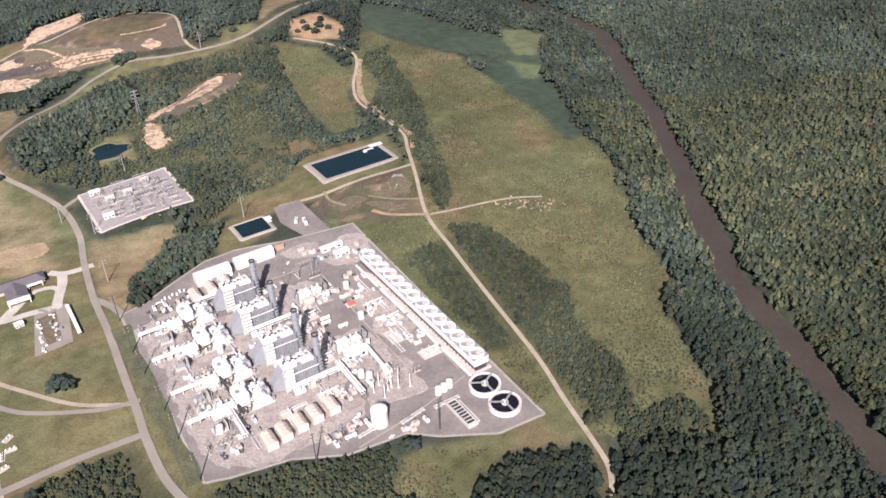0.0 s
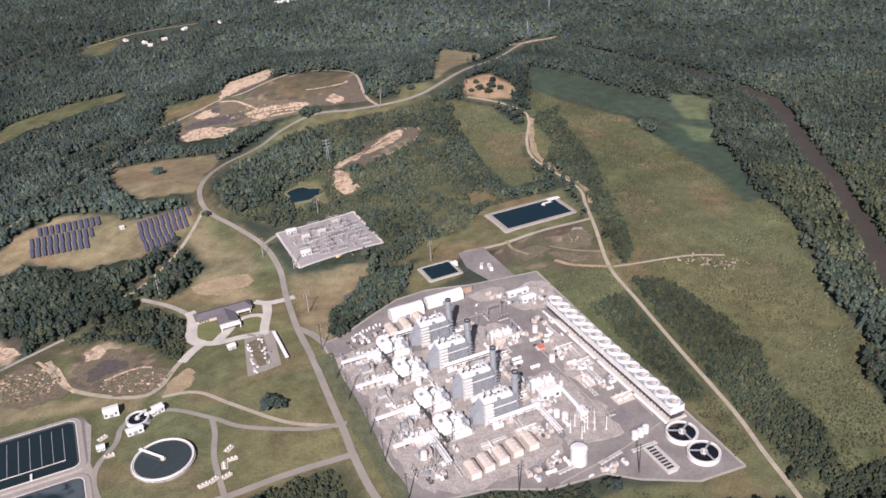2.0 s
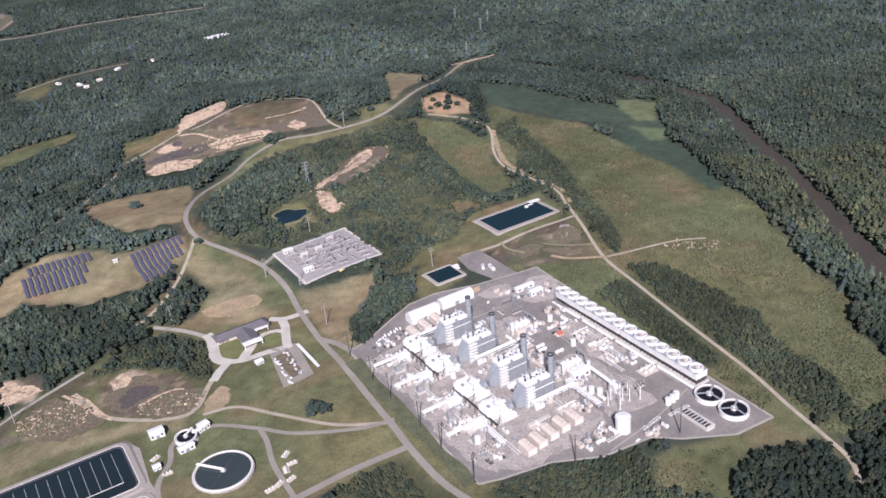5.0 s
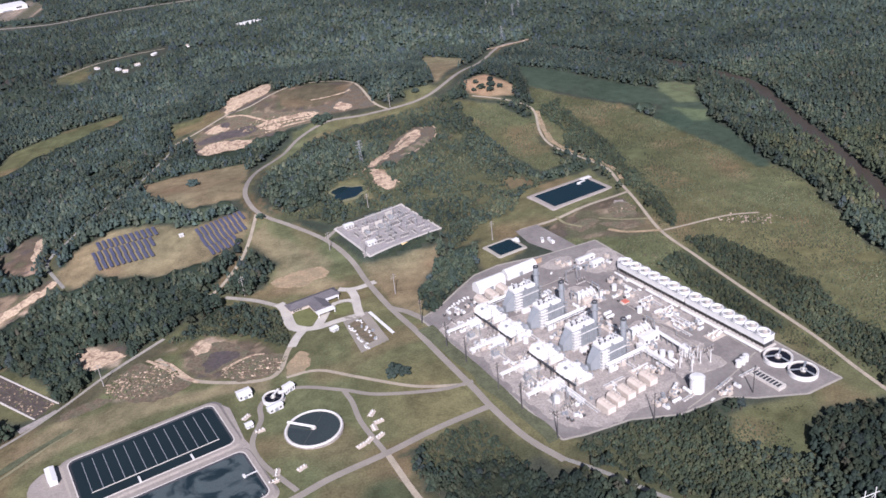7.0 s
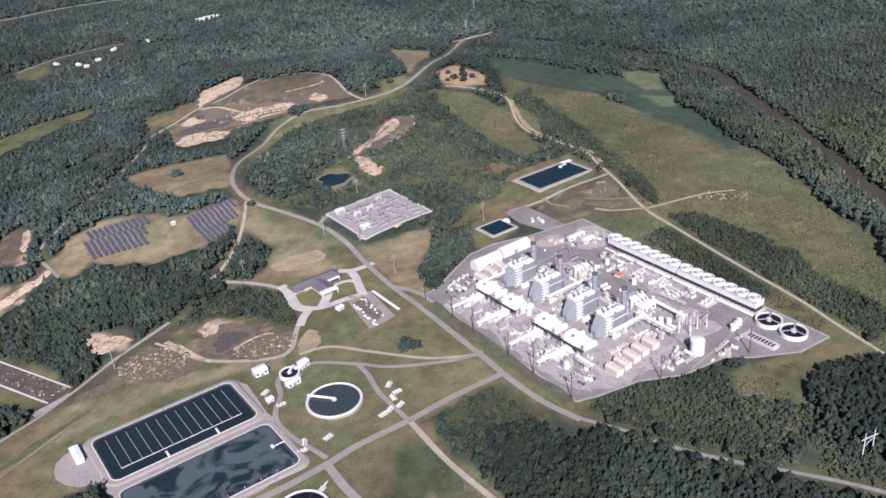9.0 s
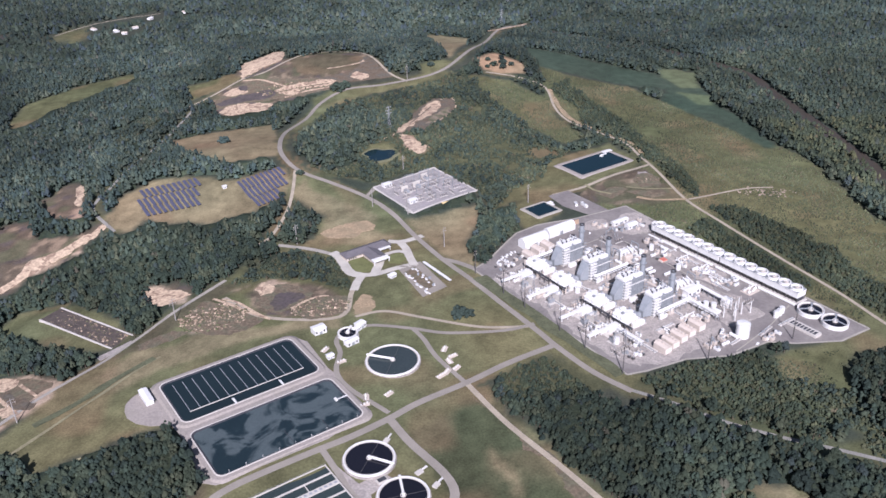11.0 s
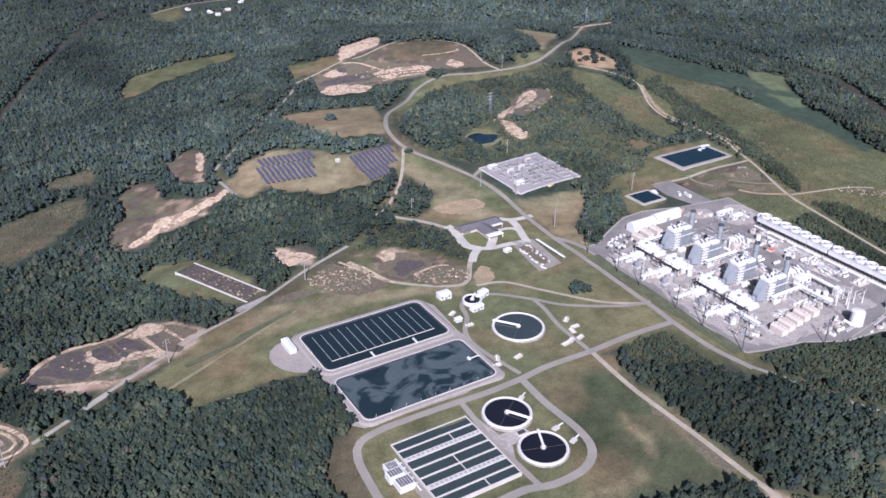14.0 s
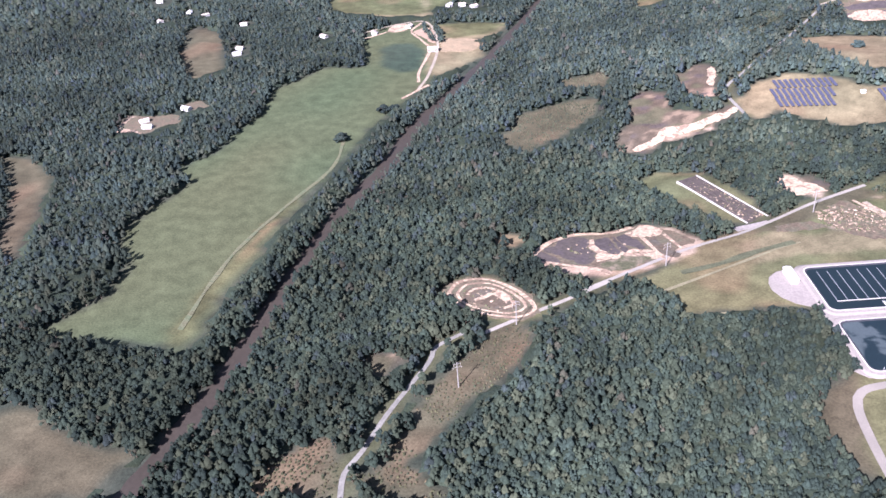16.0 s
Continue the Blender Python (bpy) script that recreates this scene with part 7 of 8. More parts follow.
def clarifier(r, wall, mat, angle, label, half=True):
    t = hub("clarifier", pose(0, 0, 0), label, "settling tank", "settling tanks")
    part("wall", ring(bmesh.new(), 0, 0, -3.0, wall, r - 0.4, r + 0.4, 64), WHITE, t, "white-painted concrete wall")
    part("launder", ring(bmesh.new(), 0, 0, wall - 0.9, wall - 0.55, r - 1.5, r - 0.5, 64), CONCRETE, t)
    part("water", tube(bmesh.new(), 0, 0, wall - 1.5, wall - 0.75, r - 0.5, r - 0.5, 64), mat, t, "still dark water")
    part("centre_well", ring(bmesh.new(), 0, 0, wall - 1.2, wall + 0.1, 1.8, 2.2, 24), CONCRETE, t)
    part("drive", boxes((-1.0, 1.0, -1.0, 1.0, wall - 0.8, wall + 1.6), bevel=0.2), WHITE, t)
    c, s = math.cos(radians(angle)), math.sin(radians(angle))
    m = Matrix.Rotation(radians(angle), 3, "Z")
    br = boxes((-1, r + 1.5, -0.85, 0.85, wall + 0.25, wall + 0.55), (-1, r + 1.5, -0.9, -0.75, wall + 0.55, wall + 1.3), (-1, r + 1.5, 0.75, 0.9, wall + 0.55, wall + 1.3))
    bmesh.ops.rotate(br, cent=(0, 0, 0), matrix=m, verts=br.verts[:])
    part("bridge", br, WHITE, t, "white access bridge")
    arm = boxes((-r + 0.8, r - 0.8, -0.15, 0.15, wall - 0.72, wall - 0.6))
    bmesh.ops.rotate(arm, cent=(0, 0, 0), matrix=Matrix.Rotation(radians(angle + 95), 3, "Z"), verts=arm.verts[:])
    part("scraper_arm", arm, DARK_STEEL, t)
    part("apron", ring(bmesh.new(), 0, 0, -3.0, 0.28, r + 0.41, r + 1.3, 64), SLAB, t)
    return t


for a, b, r, wall, mat, ang, label in ((-158.5, 122, 23.3, 1.6, GREEN_WATER, 128, "large round settling tank with grey-green water"),
                                      (-239.5, 24, 19.2, 2.0, TANK_WATER, -58, "round settling tank with black water and a white bridge"),
                                      (-238.5, -22, 18.6, 2.0, TANK_WATER, 66, "round settling tank with black water beside the basins")):
    rim = [terrain(*site(a + r * math.cos(k), b + r * math.sin(k))) for k in range(7)]
    clarifier(r, wall, mat, ang, label).matrix_world = spot(a, b, float(max(rim)) - 0.1)
box_ch = hub("valve_chamber", spot(-243, 0), "dark-lidded concrete valve chamber between the tanks", "chamber")
part("wall", boxes((-4, 4, -2.6, 2.6, -0.6, 2.0), bevel=0.1), CONCRETE, box_ch)
part("lid", boxes((-3.2, 3.2, -1.9, 1.9, 2.01, 2.3)), DARK, box_ch, "dark steel lid")
for k, (a, b, turn) in enumerate(((-218, 35, 30), (-216, -8, 10), (-213, -26, 20))):
    v = hub("sludge_chamber", spot(a, b, None, turn), "small pale chamber with a railed walkway", "chamber", "sludge chambers")
    part("wall", boxes((-3, 3, -2, 2, -0.4, 1.3), bevel=0.1), CONCRETE, v)
    part("walkway", boxes((3, 8, -0.5, 0.5, 0.9, 1.1), (3, 8, -0.5, -0.42, 1.1, 2.0), (3, 8, 0.42, 0.5, 1.1, 2.0)), WHITE, v)


def aeration_basin():
    """Seven long lanes of black water in three banks, with broad walkways between."""
    t = hub("aeration_basin", spot(-336, -37, 2.9), "concrete basin of seven long black lanes", "basin")
    W, D = 67.0, 75.0
    walls = bmesh.new()
    for y0, y1 in ((0, 0.8), (D - 0.8, D)):
        box(walls, 0, W, y0, y1, -3, 2.2)
    for x0, x1 in ((0, 0.8), (W - 0.8, W)):
        box(walls, x0, x1, 0.8, D - 0.8, -3, 2.2)
    part("outer_wall", walls, CONCRETE, t, "pale concrete wall")
    lanes = ((1.0, 9.2), (10.0, 18.6), (23.0, 31.4), (32.2, 42.0), (42.8, 51.6), (56.0, 64.4), (65.2, 73.9))
    for y0, y1 in lanes:
        w = bmesh.new()
        w.faces.new([w.verts.new(p) for p in ((0.8, y0, 1.5), (W - 0.8, y0, 1.5), (W - 0.8, y1, 1.5), (0.8, y1, 1.5))])
        part("water_lane", w, LANE_WATER, t, "dark grey water lane")
    for y0, y1 in ((8.9, 10.3), (31.1, 32.5), (41.7, 43.1), (64.1, 65.5)):
        part("lane_wall", boxes((0.8, W - 0.8, y0, y1, -3, 2.1)), CONCRETE, t)
    for y0, y1 in ((18.6, 23.0), (51.6, 56.0)):
        g = part("walkway", boxes((0.8, W - 0.8, y0, y1, -3, 2.3)), CONCRETE, t, "broad pale walkway")
        for k in range(16):
            part("grating", boxes((3 + 4 * k, 5.2 + 4 * k, y0 + 1.2, y1 - 1.2, 2.31, 2.45)), GREY_STEEL, g)
    for x, y0, y1 in ((40, 1.0, 18.6), (34, 23.0, 42.0), (44, 56, 73.9)):
        part("cross_wall", boxes((x, x + 0.6, y0, min(y1, y0 + 8.2 if y0 != 23.0 else y0 + 19), -3, 2.12)), CONCRETE, t)
    for y in (0.1, D - 0.1):
        rail = bar(bmesh.new(), (0, y, 3.2), (W, y, 3.2), 0.06, 4)
        for k in range(24):
            bar(rail, (W * k / 23, y, 2.2), (W * k / 23, y, 3.2), 0.05, 4)
        part("hand_rail", rail, GREY_STEEL, t)
    part("apron", boxes((-6.5, -0.01, 0, D, -3, 0.0)), ROAD, t)
    part("feed_pipe", bar(bmesh.new(), (-4, 22, 1.6), (-4, 60, 1.6), 0.6, 10), WHITE, t)


aeration_basin()
op = hub("blower_building", spot(-347, 5), "white blower building with dark roof panels", "building")
part("wall", boxes((-6, 6, -14, -3, -0.6, 5), (-8, 4, -2.5, 6, -0.6, 6), (-5, 5, 6.5, 15, -0.6, 4.5), bevel=0.1), WHITE, op)
for x0, x1, y0, y1, z in ((-5, 5, -13, -4, 5.0), (-7, 3, -1.5, 5, 6.0), (-4, 4, 7.5, 14, 4.5)):
    p = part("roof_panel", boxes((x0, x1, y0, y1, z + 0.01, z + 0.25)), SLATE, op, "dark roof panel")
    for k in range(4):
        xx = x0 + (k + 0.7) * (x1 - x0) / 4.6
        part("roof_seam", boxes((xx, xx + 0.25, y0, y1, z + 0.26, z + 0.4)), WHITE, p)
for k in range(5):
    part("duct", bar(bmesh.new(), (6 if k != 2 else 4, -12 + 6 * k, 2.0), (9, -12 + 6 * k, 2.0), 0.5, 8), WHITE, op)
put(shed("pump_house", 20, 6.5, 4.2, 0.7, "long white pump house on the lagoon bank"), -352, 196, 90, 0.3)
for a, b, w, d, h, turn, label in ((-189, 203, 12, 9, 5.5, 0, "white steel shed with a shallow roof"), (-201, 158, 6, 5, 3.2, 0, "small white pump shed"), (-174, 168, 13, 6, 4.2, 8, "white shed beside the small tank"),
                                   (-153, 189, 9, 7, 5, 14, "white headworks building with a flat roof"), (-160, 185, 8, 4, 3.6, 14, "low white annex beside the headworks")):
    put(shed("works_shed", w, d, h, 0.7, label), a, b, turn, 0.0)
small = clarifier(9.0, 4.2, TANK_WATER, 40, "small round tank with a tall white wall")
small.matrix_world = spot(-170, 182)
pc = hub("pipe_manifold", spot(-110, 100), "cluster of pale valves and pipes on the lawn", "pipes", "pipe manifolds")
part("slab", boxes((-4, 4, -2.5, 2.5, -0.3, 0.3)), CREAM, pc)
for x in (-3, 0, 3):
    part("valve", tube(bmesh.new(), x, 0.4, 0.3, 1.8, 0.7, 0.5, 10), WHITE, pc)
part("pipe", bar(bmesh.new(), (-4.5, -1, 1), (4.5, -1, 1), 0.4, 8), CREAM, pc)
for a, b, turn in ((-110, 113, 40), (-117, 95, 80), (-118, 83, 20), (-136, 81, 10), (-128, 83, 30), (-186, 84, 15), (-204, 90, 60), (-210, 82, 0), (-199, 172, 30), (-196, 147, 0)):
    copy_thing(pc, spot(a, b, None, turn))

# ---- ponds ----
for name, m, w, d, rim, mat, label in (("pond", spot(252, 326, 5.35), 83, 42, 4.5, POND, "dark blue rectangular pond with a pale gravel rim"),
                                      ("pond", spot(134, 272, 1.7), 31, 27, 2.4, POND, "small dark pond in a pale concrete rim")):
    t = hub(name, m, label, "pond")
    part("rim", sloped_rim(bmesh.new(), ((-rim - 3, w + rim + 3, -rim - 3, d + rim + 3, 4, -0.9), (-rim, w + rim, -rim, d + rim, 3, 0.9), (-0.6, w + 0.6, -0.6, d + 0.6, 2, 1.0), (0, w, 0, d, 1.5, 0.85), (0.6, w - 0.6, 0.6, d - 0.6, 1.2, 0.3))), BANK if w > 50 else PALE_ROAD, t)
    part("water", flat_rect(bmesh.new(), 0.3, w - 0.3, 0.3, d - 0.3, 1.4, 0.55), mat, t, "still dark blue water")
    if w > 50:
        part("jetty", boxes((64, 76, 34, 36.5, 0.8, 1.3), (74, 90, 38, 44, 0.9, 1.4), (62, 66, 31, 34.5, 0.6, 1.2)), WHITE, t, "white pump jetty")
    else:
        part("intake", boxes((w, w + 7, d - 9, d - 4, 0.4, 1.8), (w + 1, w + 5, d - 14, d - 10, 0.4, 1.4)), WHITE, t)
lk = hub("lake", pose(-126, 524, 13.05), "small natural lake with a pale grassy shore", "lake")
shore, wat = bmesh.new(), bmesh.new()
rl = [17 + 3.5 * math.sin(3 * k * 0.2618 + 1) + 2.2 * math.sin(5 * k * 0.2618) + 6 * abs(math.cos(k * 0.1309 + 0.2)) for k in range(24)]
for bm_, f, z in ((wat, 1.0, 0.25),):
    bm_.faces.new([bm_.verts.new((f * rl[k] * math.cos(k * 0.2618), f * rl[k] * math.sin(k * 0.2618), z)) for k in range(24)])
loops = [[shore.verts.new((f * rl[k] * math.cos(k * 0.2618), f * rl[k] * math.sin(k * 0.2618), z)) for k in range(24)] for f, z in ((1.35, -0.4), (1.12, 0.7), (0.97, 0.1))]
for p, q in zip(loops, loops[1:]):
    for k in range(24):
        shore.faces.new((p[k], p[(k + 1) % 24], q[(k + 1) % 24], q[k]))
part("shore", shore, material("pale_grass_bank", (0.135, 0.132, 0.075), 0.95, vary=0.25, scale=0.1, fine=1.0), lk)
part("water", wat, POND, lk, "dark blue water")


# ---- switchyard ----
def bus_support(n):
    t = hub("bus_support", pose(0, 0, 0), "grey steel stand with pale insulators", "switchgear", "switchyard stands")
    for k in range(n):
        x = k * 3.2
        p = bmesh.new()
        bar(p, (x, 0, -0.4), (x, 0, 3.6), 0.2, 6)
        part("post", p, DARK_STEEL, t)
        part("insulator", tube(bmesh.new(), x, 0, 3.6, 5.4, 0.26, 0.2, 8), CREAM, t)
    part("bus_bar", bar(bmesh.new(), (-1, 0, 5.5), (n * 3.2 - 2.2, 0, 5.5), 0.16, 6), GREY_STEEL, t)
    part("base", boxes((-0.8, n * 3.2 - 2.4, -0.8, 0.8, -0.4, 0.3)), CONCRETE, t)
    return t


bs = put(bus_support(4), 40, 388, 0, 0.3)
rnd = random.Random(21)
for i in range(9):
    for j in range(6):
        a, b = 32 + 9.6 * i + rnd.uniform(-1, 1), 382 + 12.2 * j + rnd.uniform(-2, 2)
        if (i, j) not in ((0, 0), (0, 4)) and rnd.random() < 0.86 and a < 104:
            again(bs, a, b, 90 if (i + j) % 3 == 0 else 0, 0.3)
for a, b, turn in ((50, 404, 0), (70, 408, 0), (86, 398, 0), (52, 436, 0), (76, 438, 0), (94, 420, 90), (62, 382, 90)):
    again(gn, a, b, turn, 0.3)
for a, b in ((46, 420), (66, 424), (88, 440)):
    again(tr, a, b, 90, 0.3)
for a, b in ((36, 452), (36, 392)):
    put(shed("relay_house", 11, 7, 4, 0.5, "white relay house in the switchyard"), a, b, 0, 0.3)
fence = hub("yard_fence", yard(20, 374, 0, 0.2), "pale chain-link fence round the switchyard", "fence")
for x0, y0, x1, y1 in ((0, 0, 101, 3), (101, 3, 97, 88), (97, 88, 2, 84), (2, 84, 0, 0)):
    n = 16
    kb = bmesh.new()
    for k in range(n):
        p = Vector((x0, y0, 0)).lerp(Vector((x1, y1, 0)), k / n)
        part("post", bar(bmesh.new(), (p.x, p.y, -0.8), (p.x, p.y, 2.6), 0.06, 5), GREY_STEEL, fence)
    bar(kb, (x0, y0, 2.5), (x1, y1, 2.5), 0.06, 4)
    part("top_rail", kb, GREY_STEEL, fence)
    d = Vector((x1 - x0, y1 - y0, 0)).normalized()
    s = Vector((-d.y, d.x, 0))
    st = bmesh.new()
    v = [st.verts.new(Vector((x0, y0, 0.32)) + s * 1.8 - d), st.verts.new(Vector((x1, y1, 0.32)) + s * 1.8 + d), st.verts.new(Vector((x1, y1, 0.32)) - s * 1.8 + d), st.verts.new(Vector((x0, y0, 0.32)) - s * 1.8 - d)]
    low = [st.verts.new(p.co - Vector((0, 0, 1.0))) for p in v]
    st.faces.new(v[::-1])
    for k in range(4):
        st.faces.new((v[k], v[(k + 1) % 4], low[(k + 1) % 4], low[k]))
    part("kerb", st, CONCRETE, fence, "pale gravel kerb")
pipes = hub("pipe_stack", yard(62, 366, -9, 0.2), "stack of tan pipes laid beside the switchyard", "pipes")
for k in range(3):
    part("pipe", bar(bmesh.new(), (0, 1.3 * k, 0.7), (42 - 5 * k, 1.3 * k - 1.5, 0.7), 0.6, 8), YELLOW, pipes, "tan pipe")
def border(poly):
    """The outline of a yard in short steps, closed."""
    out = []
    for (x0, y0), (x1, y1) in zip(poly, [*poly[1:], poly[0]]):
        n = max(1, int(math.hypot(x1 - x0, y1 - y0) / 5))
        out += [(x0 + (x1 - x0) * k / n, y0 + (y1 - y0) * k / n) for k in range(n)]
    return [*out, out[0]]


strip("yard_kerb", border(PADS[0][-1]), 2.2, PALE_ROAD, 0.42, "pale gravel border round the plant yard", "kerb")
strip("yard_kerb", border(PADS[1][-1]), 2.8, CONCRETE, 0.44, "pale border round the switchyard", "kerb")

# ---- solar field ----
table = hub("solar_table", pose(0, 0, 0), "tilted table of dark blue solar panels", "solar panel", "solar tables")
pane = bmesh.new()
v = [pane.verts.new(p) for p in ((-1.9, 0.04, 1.2), (1.9, 0.04, 1.7), (1.9, 2.06, 1.7), (-1.9, 2.06, 1.2))]
w = [pane.verts.new(p.co - Vector((0, 0, 0.09))) for p in v]
pane.faces.new(v)
pane.faces.new(w[::-1])
for i in range(4):
    pane.faces.new((v[i], w[i], w[(i + 1) % 4], v[(i + 1) % 4]))
pane = part("panel", pane, PANEL, table, "dark blue glass panel")
for k in range(1, 10):
    o = new("panel", pane.data)
    o.parent, o.location = table, (0, 2.1 * k, 0)
part("purlin", boxes((-1.2, -1.0, 0, 20.9, 1.0, 1.16), (1.0, 1.2, 0, 20.9, 1.35, 1.5)), GREY_STEEL, table)
for y in (2, 9, 16):
    part("leg", boxes((-1.15, -1.0, y, y + 0.15, -1.2, 1.0), (1.0, 1.15, y, y + 0.15, -1.2, 1.3)), GREY_STEEL, table)
spots = []
for n, a0, b0 in ((10, -240, 533), (11, -239, 554.5), (11, -229, 576)):
    spots += [(a0 + 6.5 * k, b0 - 0.9 * k) for k in range(n)]
for n, a0, b0 in ((6, -121, 487), (9, -122, 508.5), (10, -121, 530)):
    spots += [(a0 + 6.4 * k, b0 + 0.9 * k) for k in range(n)]


def on_slope(a, b, long):
    """A place on the slope, leaning with it along its length."""
    z0, z1 = (float(terrain(*site(a, c))) for c in (b, b + long))
    x, y = site(a, b)
    return pose(x, y, z0 + 0.5, math.degrees(math.atan2(z1 - z0, long)), 0, TURN)


table.matrix_world = on_slope(*spots[0], 20.9)
for a, b in spots[1:]:
    copy_thing(table, on_slope(a, b, 20.9))
put(shed("inverter_house", 5, 3.5, 3, 0.3, "small white inverter house in the solar field"), -140, 548, 0, 0.0)

# ---- office ----
of = hub("office", spot(-72, 320), "low office with a slate roof and a white gabled porch", "building")
part("wall", boxes((-26, 28, -6, 8, -0.6, 4.2), (-6, 10, -28, -6, -0.6, 4.2)), CREAM, of)


def hip(bm, x0, x1, y0, y1, z0, z1, along="x"):
    if along == "x":
        m = (y0 + y1) / 2
        r = [(x0 + (y1 - y0) * 0.35, m), (x1 - (y1 - y0) * 0.35, m)]
    else:
        m = (x0 + x1) / 2
        r = [(m, y0), (m, y1)]
    e = [bm.verts.new((x, y, z0)) for x, y in ((x0, y0), (x1, y0), (x1, y1), (x0, y1))]
    a, b = (bm.verts.new((x, y, z1)) for x, y in r)
    if along == "x":
        for f in ((e[0], e[1], b, a), (e[1], e[2], b), (e[2], e[3], a, b), (e[3], e[0], a)):
            bm.faces.new(f)
    else:
        for f in ((e[1], e[2], b, a), (e[3], e[0], a, b), (e[0], e[1], a), (e[2], e[3], b)):
            bm.faces.new(f)
    bm.faces.new(e[::-1])
    return bm


part("roof", hip(bmesh.new(), -27.5, 29.5, -7.5, 9.5, 4.2, 7.6), SLATE, of, "dark slate roof")
part("wing_roof", hip(bmesh.new(), -7.5, 11.5, -26, 1, 4.25, 7.4, "y"), SLATE, of, "dark slate roof")
part("porch", boxes((-7.8, 11.8, -33, -26.2, 4.0, 5.2), (-7.4, -6.4, -32.6, -31.6, -0.6, 4.0), (10.4, 11.4, -32.6, -31.6, -0.6, 4.0), bevel=0.1), WHITE, of, "white porch")
part("canopy", boxes((12, 26, -11, -6.2, 3.4, 4.0), (25, 25.6, -10.6, -10, -0.6, 3.4), (13, 13.6, -10.6, -10, -0.6, 3.4)), WHITE, of, "white canopy")
for k in range(7):
    part("window", boxes((-24 + 2.6 * k if k < 4 else 12 + 3.6 * (k - 4), -22.4 + 2.6 * k if k < 4 else 14 + 3.6 * (k - 4), -6.12, -6.02, 1.0, 2.8)), DARK, of, "dark window")
lawn = material("mown_lawn", (0.12, 0.125, 0.05), 0.95, vary=0.25, scale=0.1, fine=0.8)
for pts in (((-100, 310), (-92, 316), (-82, 312), (-78, 300), (-80, 288), (-90, 280), (-100, 284), (-104, 296)), ((-60, 296), (-46, 299), (-40, 292), (-44, 280), (-56, 276), (-64, 284))):
    slab("lawn_island", [site(a, b) for a, b in pts], lawn, 0.42, "oval island of mown grass in the drive", "lawn", thick=0.3)
put(shed("garage", 7, 6, 3.2, 1.0, "white garage with a dark roof", roof_mat=WHITE), -77, 256, 10, 0.0)
cn = hub("long_canopy", spot(-36, 209), "long white canopy beside the storage yard", "canopy")
part("roof", boxes((-1.6, 1.6, 0, 50, 3.2, 3.6), bevel=0.1), WHITE, cn)
for k in range(6):
    part("post", boxes((-0.15, 0.15, 2 + 9 * k, 2.3 + 9 * k, -0.5, 3.2)), GREY_STEEL, cn)
rnd = random.Random(31)
crate = container("crate", 2.4, 1.5, 1.3, WHITE, "pale crate stored on the asphalt", "crate")
crate.matrix_world = spot(-62, 240, None)
for k in range(26):
    row = rnd.choice((-65, -52))
    copy_thing(crate, spot(row + rnd.uniform(-1.5, 2.5) + 0.06 * (k - 12), 204 + 2.1 * k, None, rnd.choice((0, 90)) + rnd.uniform(-8, 8)))
for k in range(3):
    copy_thing(box_kinds[3], spot(-60 + rnd.uniform(0, 12), 215 + 14 * k, None, rnd.uniform(0, 90)))
slab("dirt_patch", [site(a, b) for a, b in ((-63, 256), (-46, 260), (-50, 214), (-62, 212))], BROWN_SOIL, 0.36, "brown dirt between the stored crates", "ground", thick=0.2)

# ---- drying beds ----
bed_z = -4.9
bed = hub("drying_bed", spot(-395, 400, bed_z, 24.5), "pale-walled sludge drying beds", "drying beds")
D, W = 104.0, 26.0
part("floor", boxes((0.5, W - 0.5, -D + 0.5, -0.5, -8, 0.3)), material("dry_sludge", (0.072, 0.058, 0.050), 0.95, vary=0.3, scale=0.15, fine=1.0), bed, "dark dry sludge")
for x in (0, W - 0.6):
    part("side_wall", boxes((x - 0.4, x + 1.0, -D, 0, -8, 1.0)), CONCRETE, bed)
for k in range(9):
    part("cross_wall", boxes((0.6, W * (0.45 if k % 2 else 1.0) - 0.6, -D * k / 8 - (0.6 if k == 0 else 0), -D * k / 8 + (0 if k == 0 else 0.6), -8, 0.5)), SLUDGE, bed)
part("spine", boxes((W / 2 - 0.4, W / 2 + 0.4, -D * 0.9, -4, -8, 0.55)), SLUDGE, bed)

# ---- gravel yard things, vehicles, houses ----
put(container("tank_trailer", 12, 3.2, 3.4, WHITE, "white tank trailer on the gravel yard", "trailer"), 196, 262, 80, 0.3)
put(container("tank_trailer", 8, 3, 3, WHITE, "short white trailer on the gravel yard", "trailer"), 190, 270, 60, 0.3)


def house(w, d, h, roof, wall_mat, roof_mat, label):
    ob = shed("house", w, d, h, roof, label, "house", wall_mat, roof_mat)
    part("chimney", boxes((w * 0.2, w * 0.2 + 0.8, -0.4, 0.4, h, h + roof + 1.0)), RUST, ob)
    part("porch", boxes((-w * 0.25, w * 0.25, -d / 2 - 2.2, -d / 2 - 0.12, -0.3, 0.3), (-w * 0.25, w * 0.25, -d / 2 - 2.2, -d / 2 - 0.12, 2.4, 2.6)), WHITE, ob)
    return ob


h1 = house(15, 7.5, 3.2, 1.9, WHITE, SLATE, "white house with a dark roof in a clearing")
h3 = house(12, 8, 3.4, 1.6, WHITE, CREAM, "white house with a pale roof among trees")
h2 = house(13, 8, 3.2, 2.0, WHITE, WHITE, "white house with a pale sheet roof among trees")


def ground_pose(x, y, turn=0.0, lift=0.0):
    return pose(x, y, float(terrain(x, y)) + lift, 0, 0, turn)


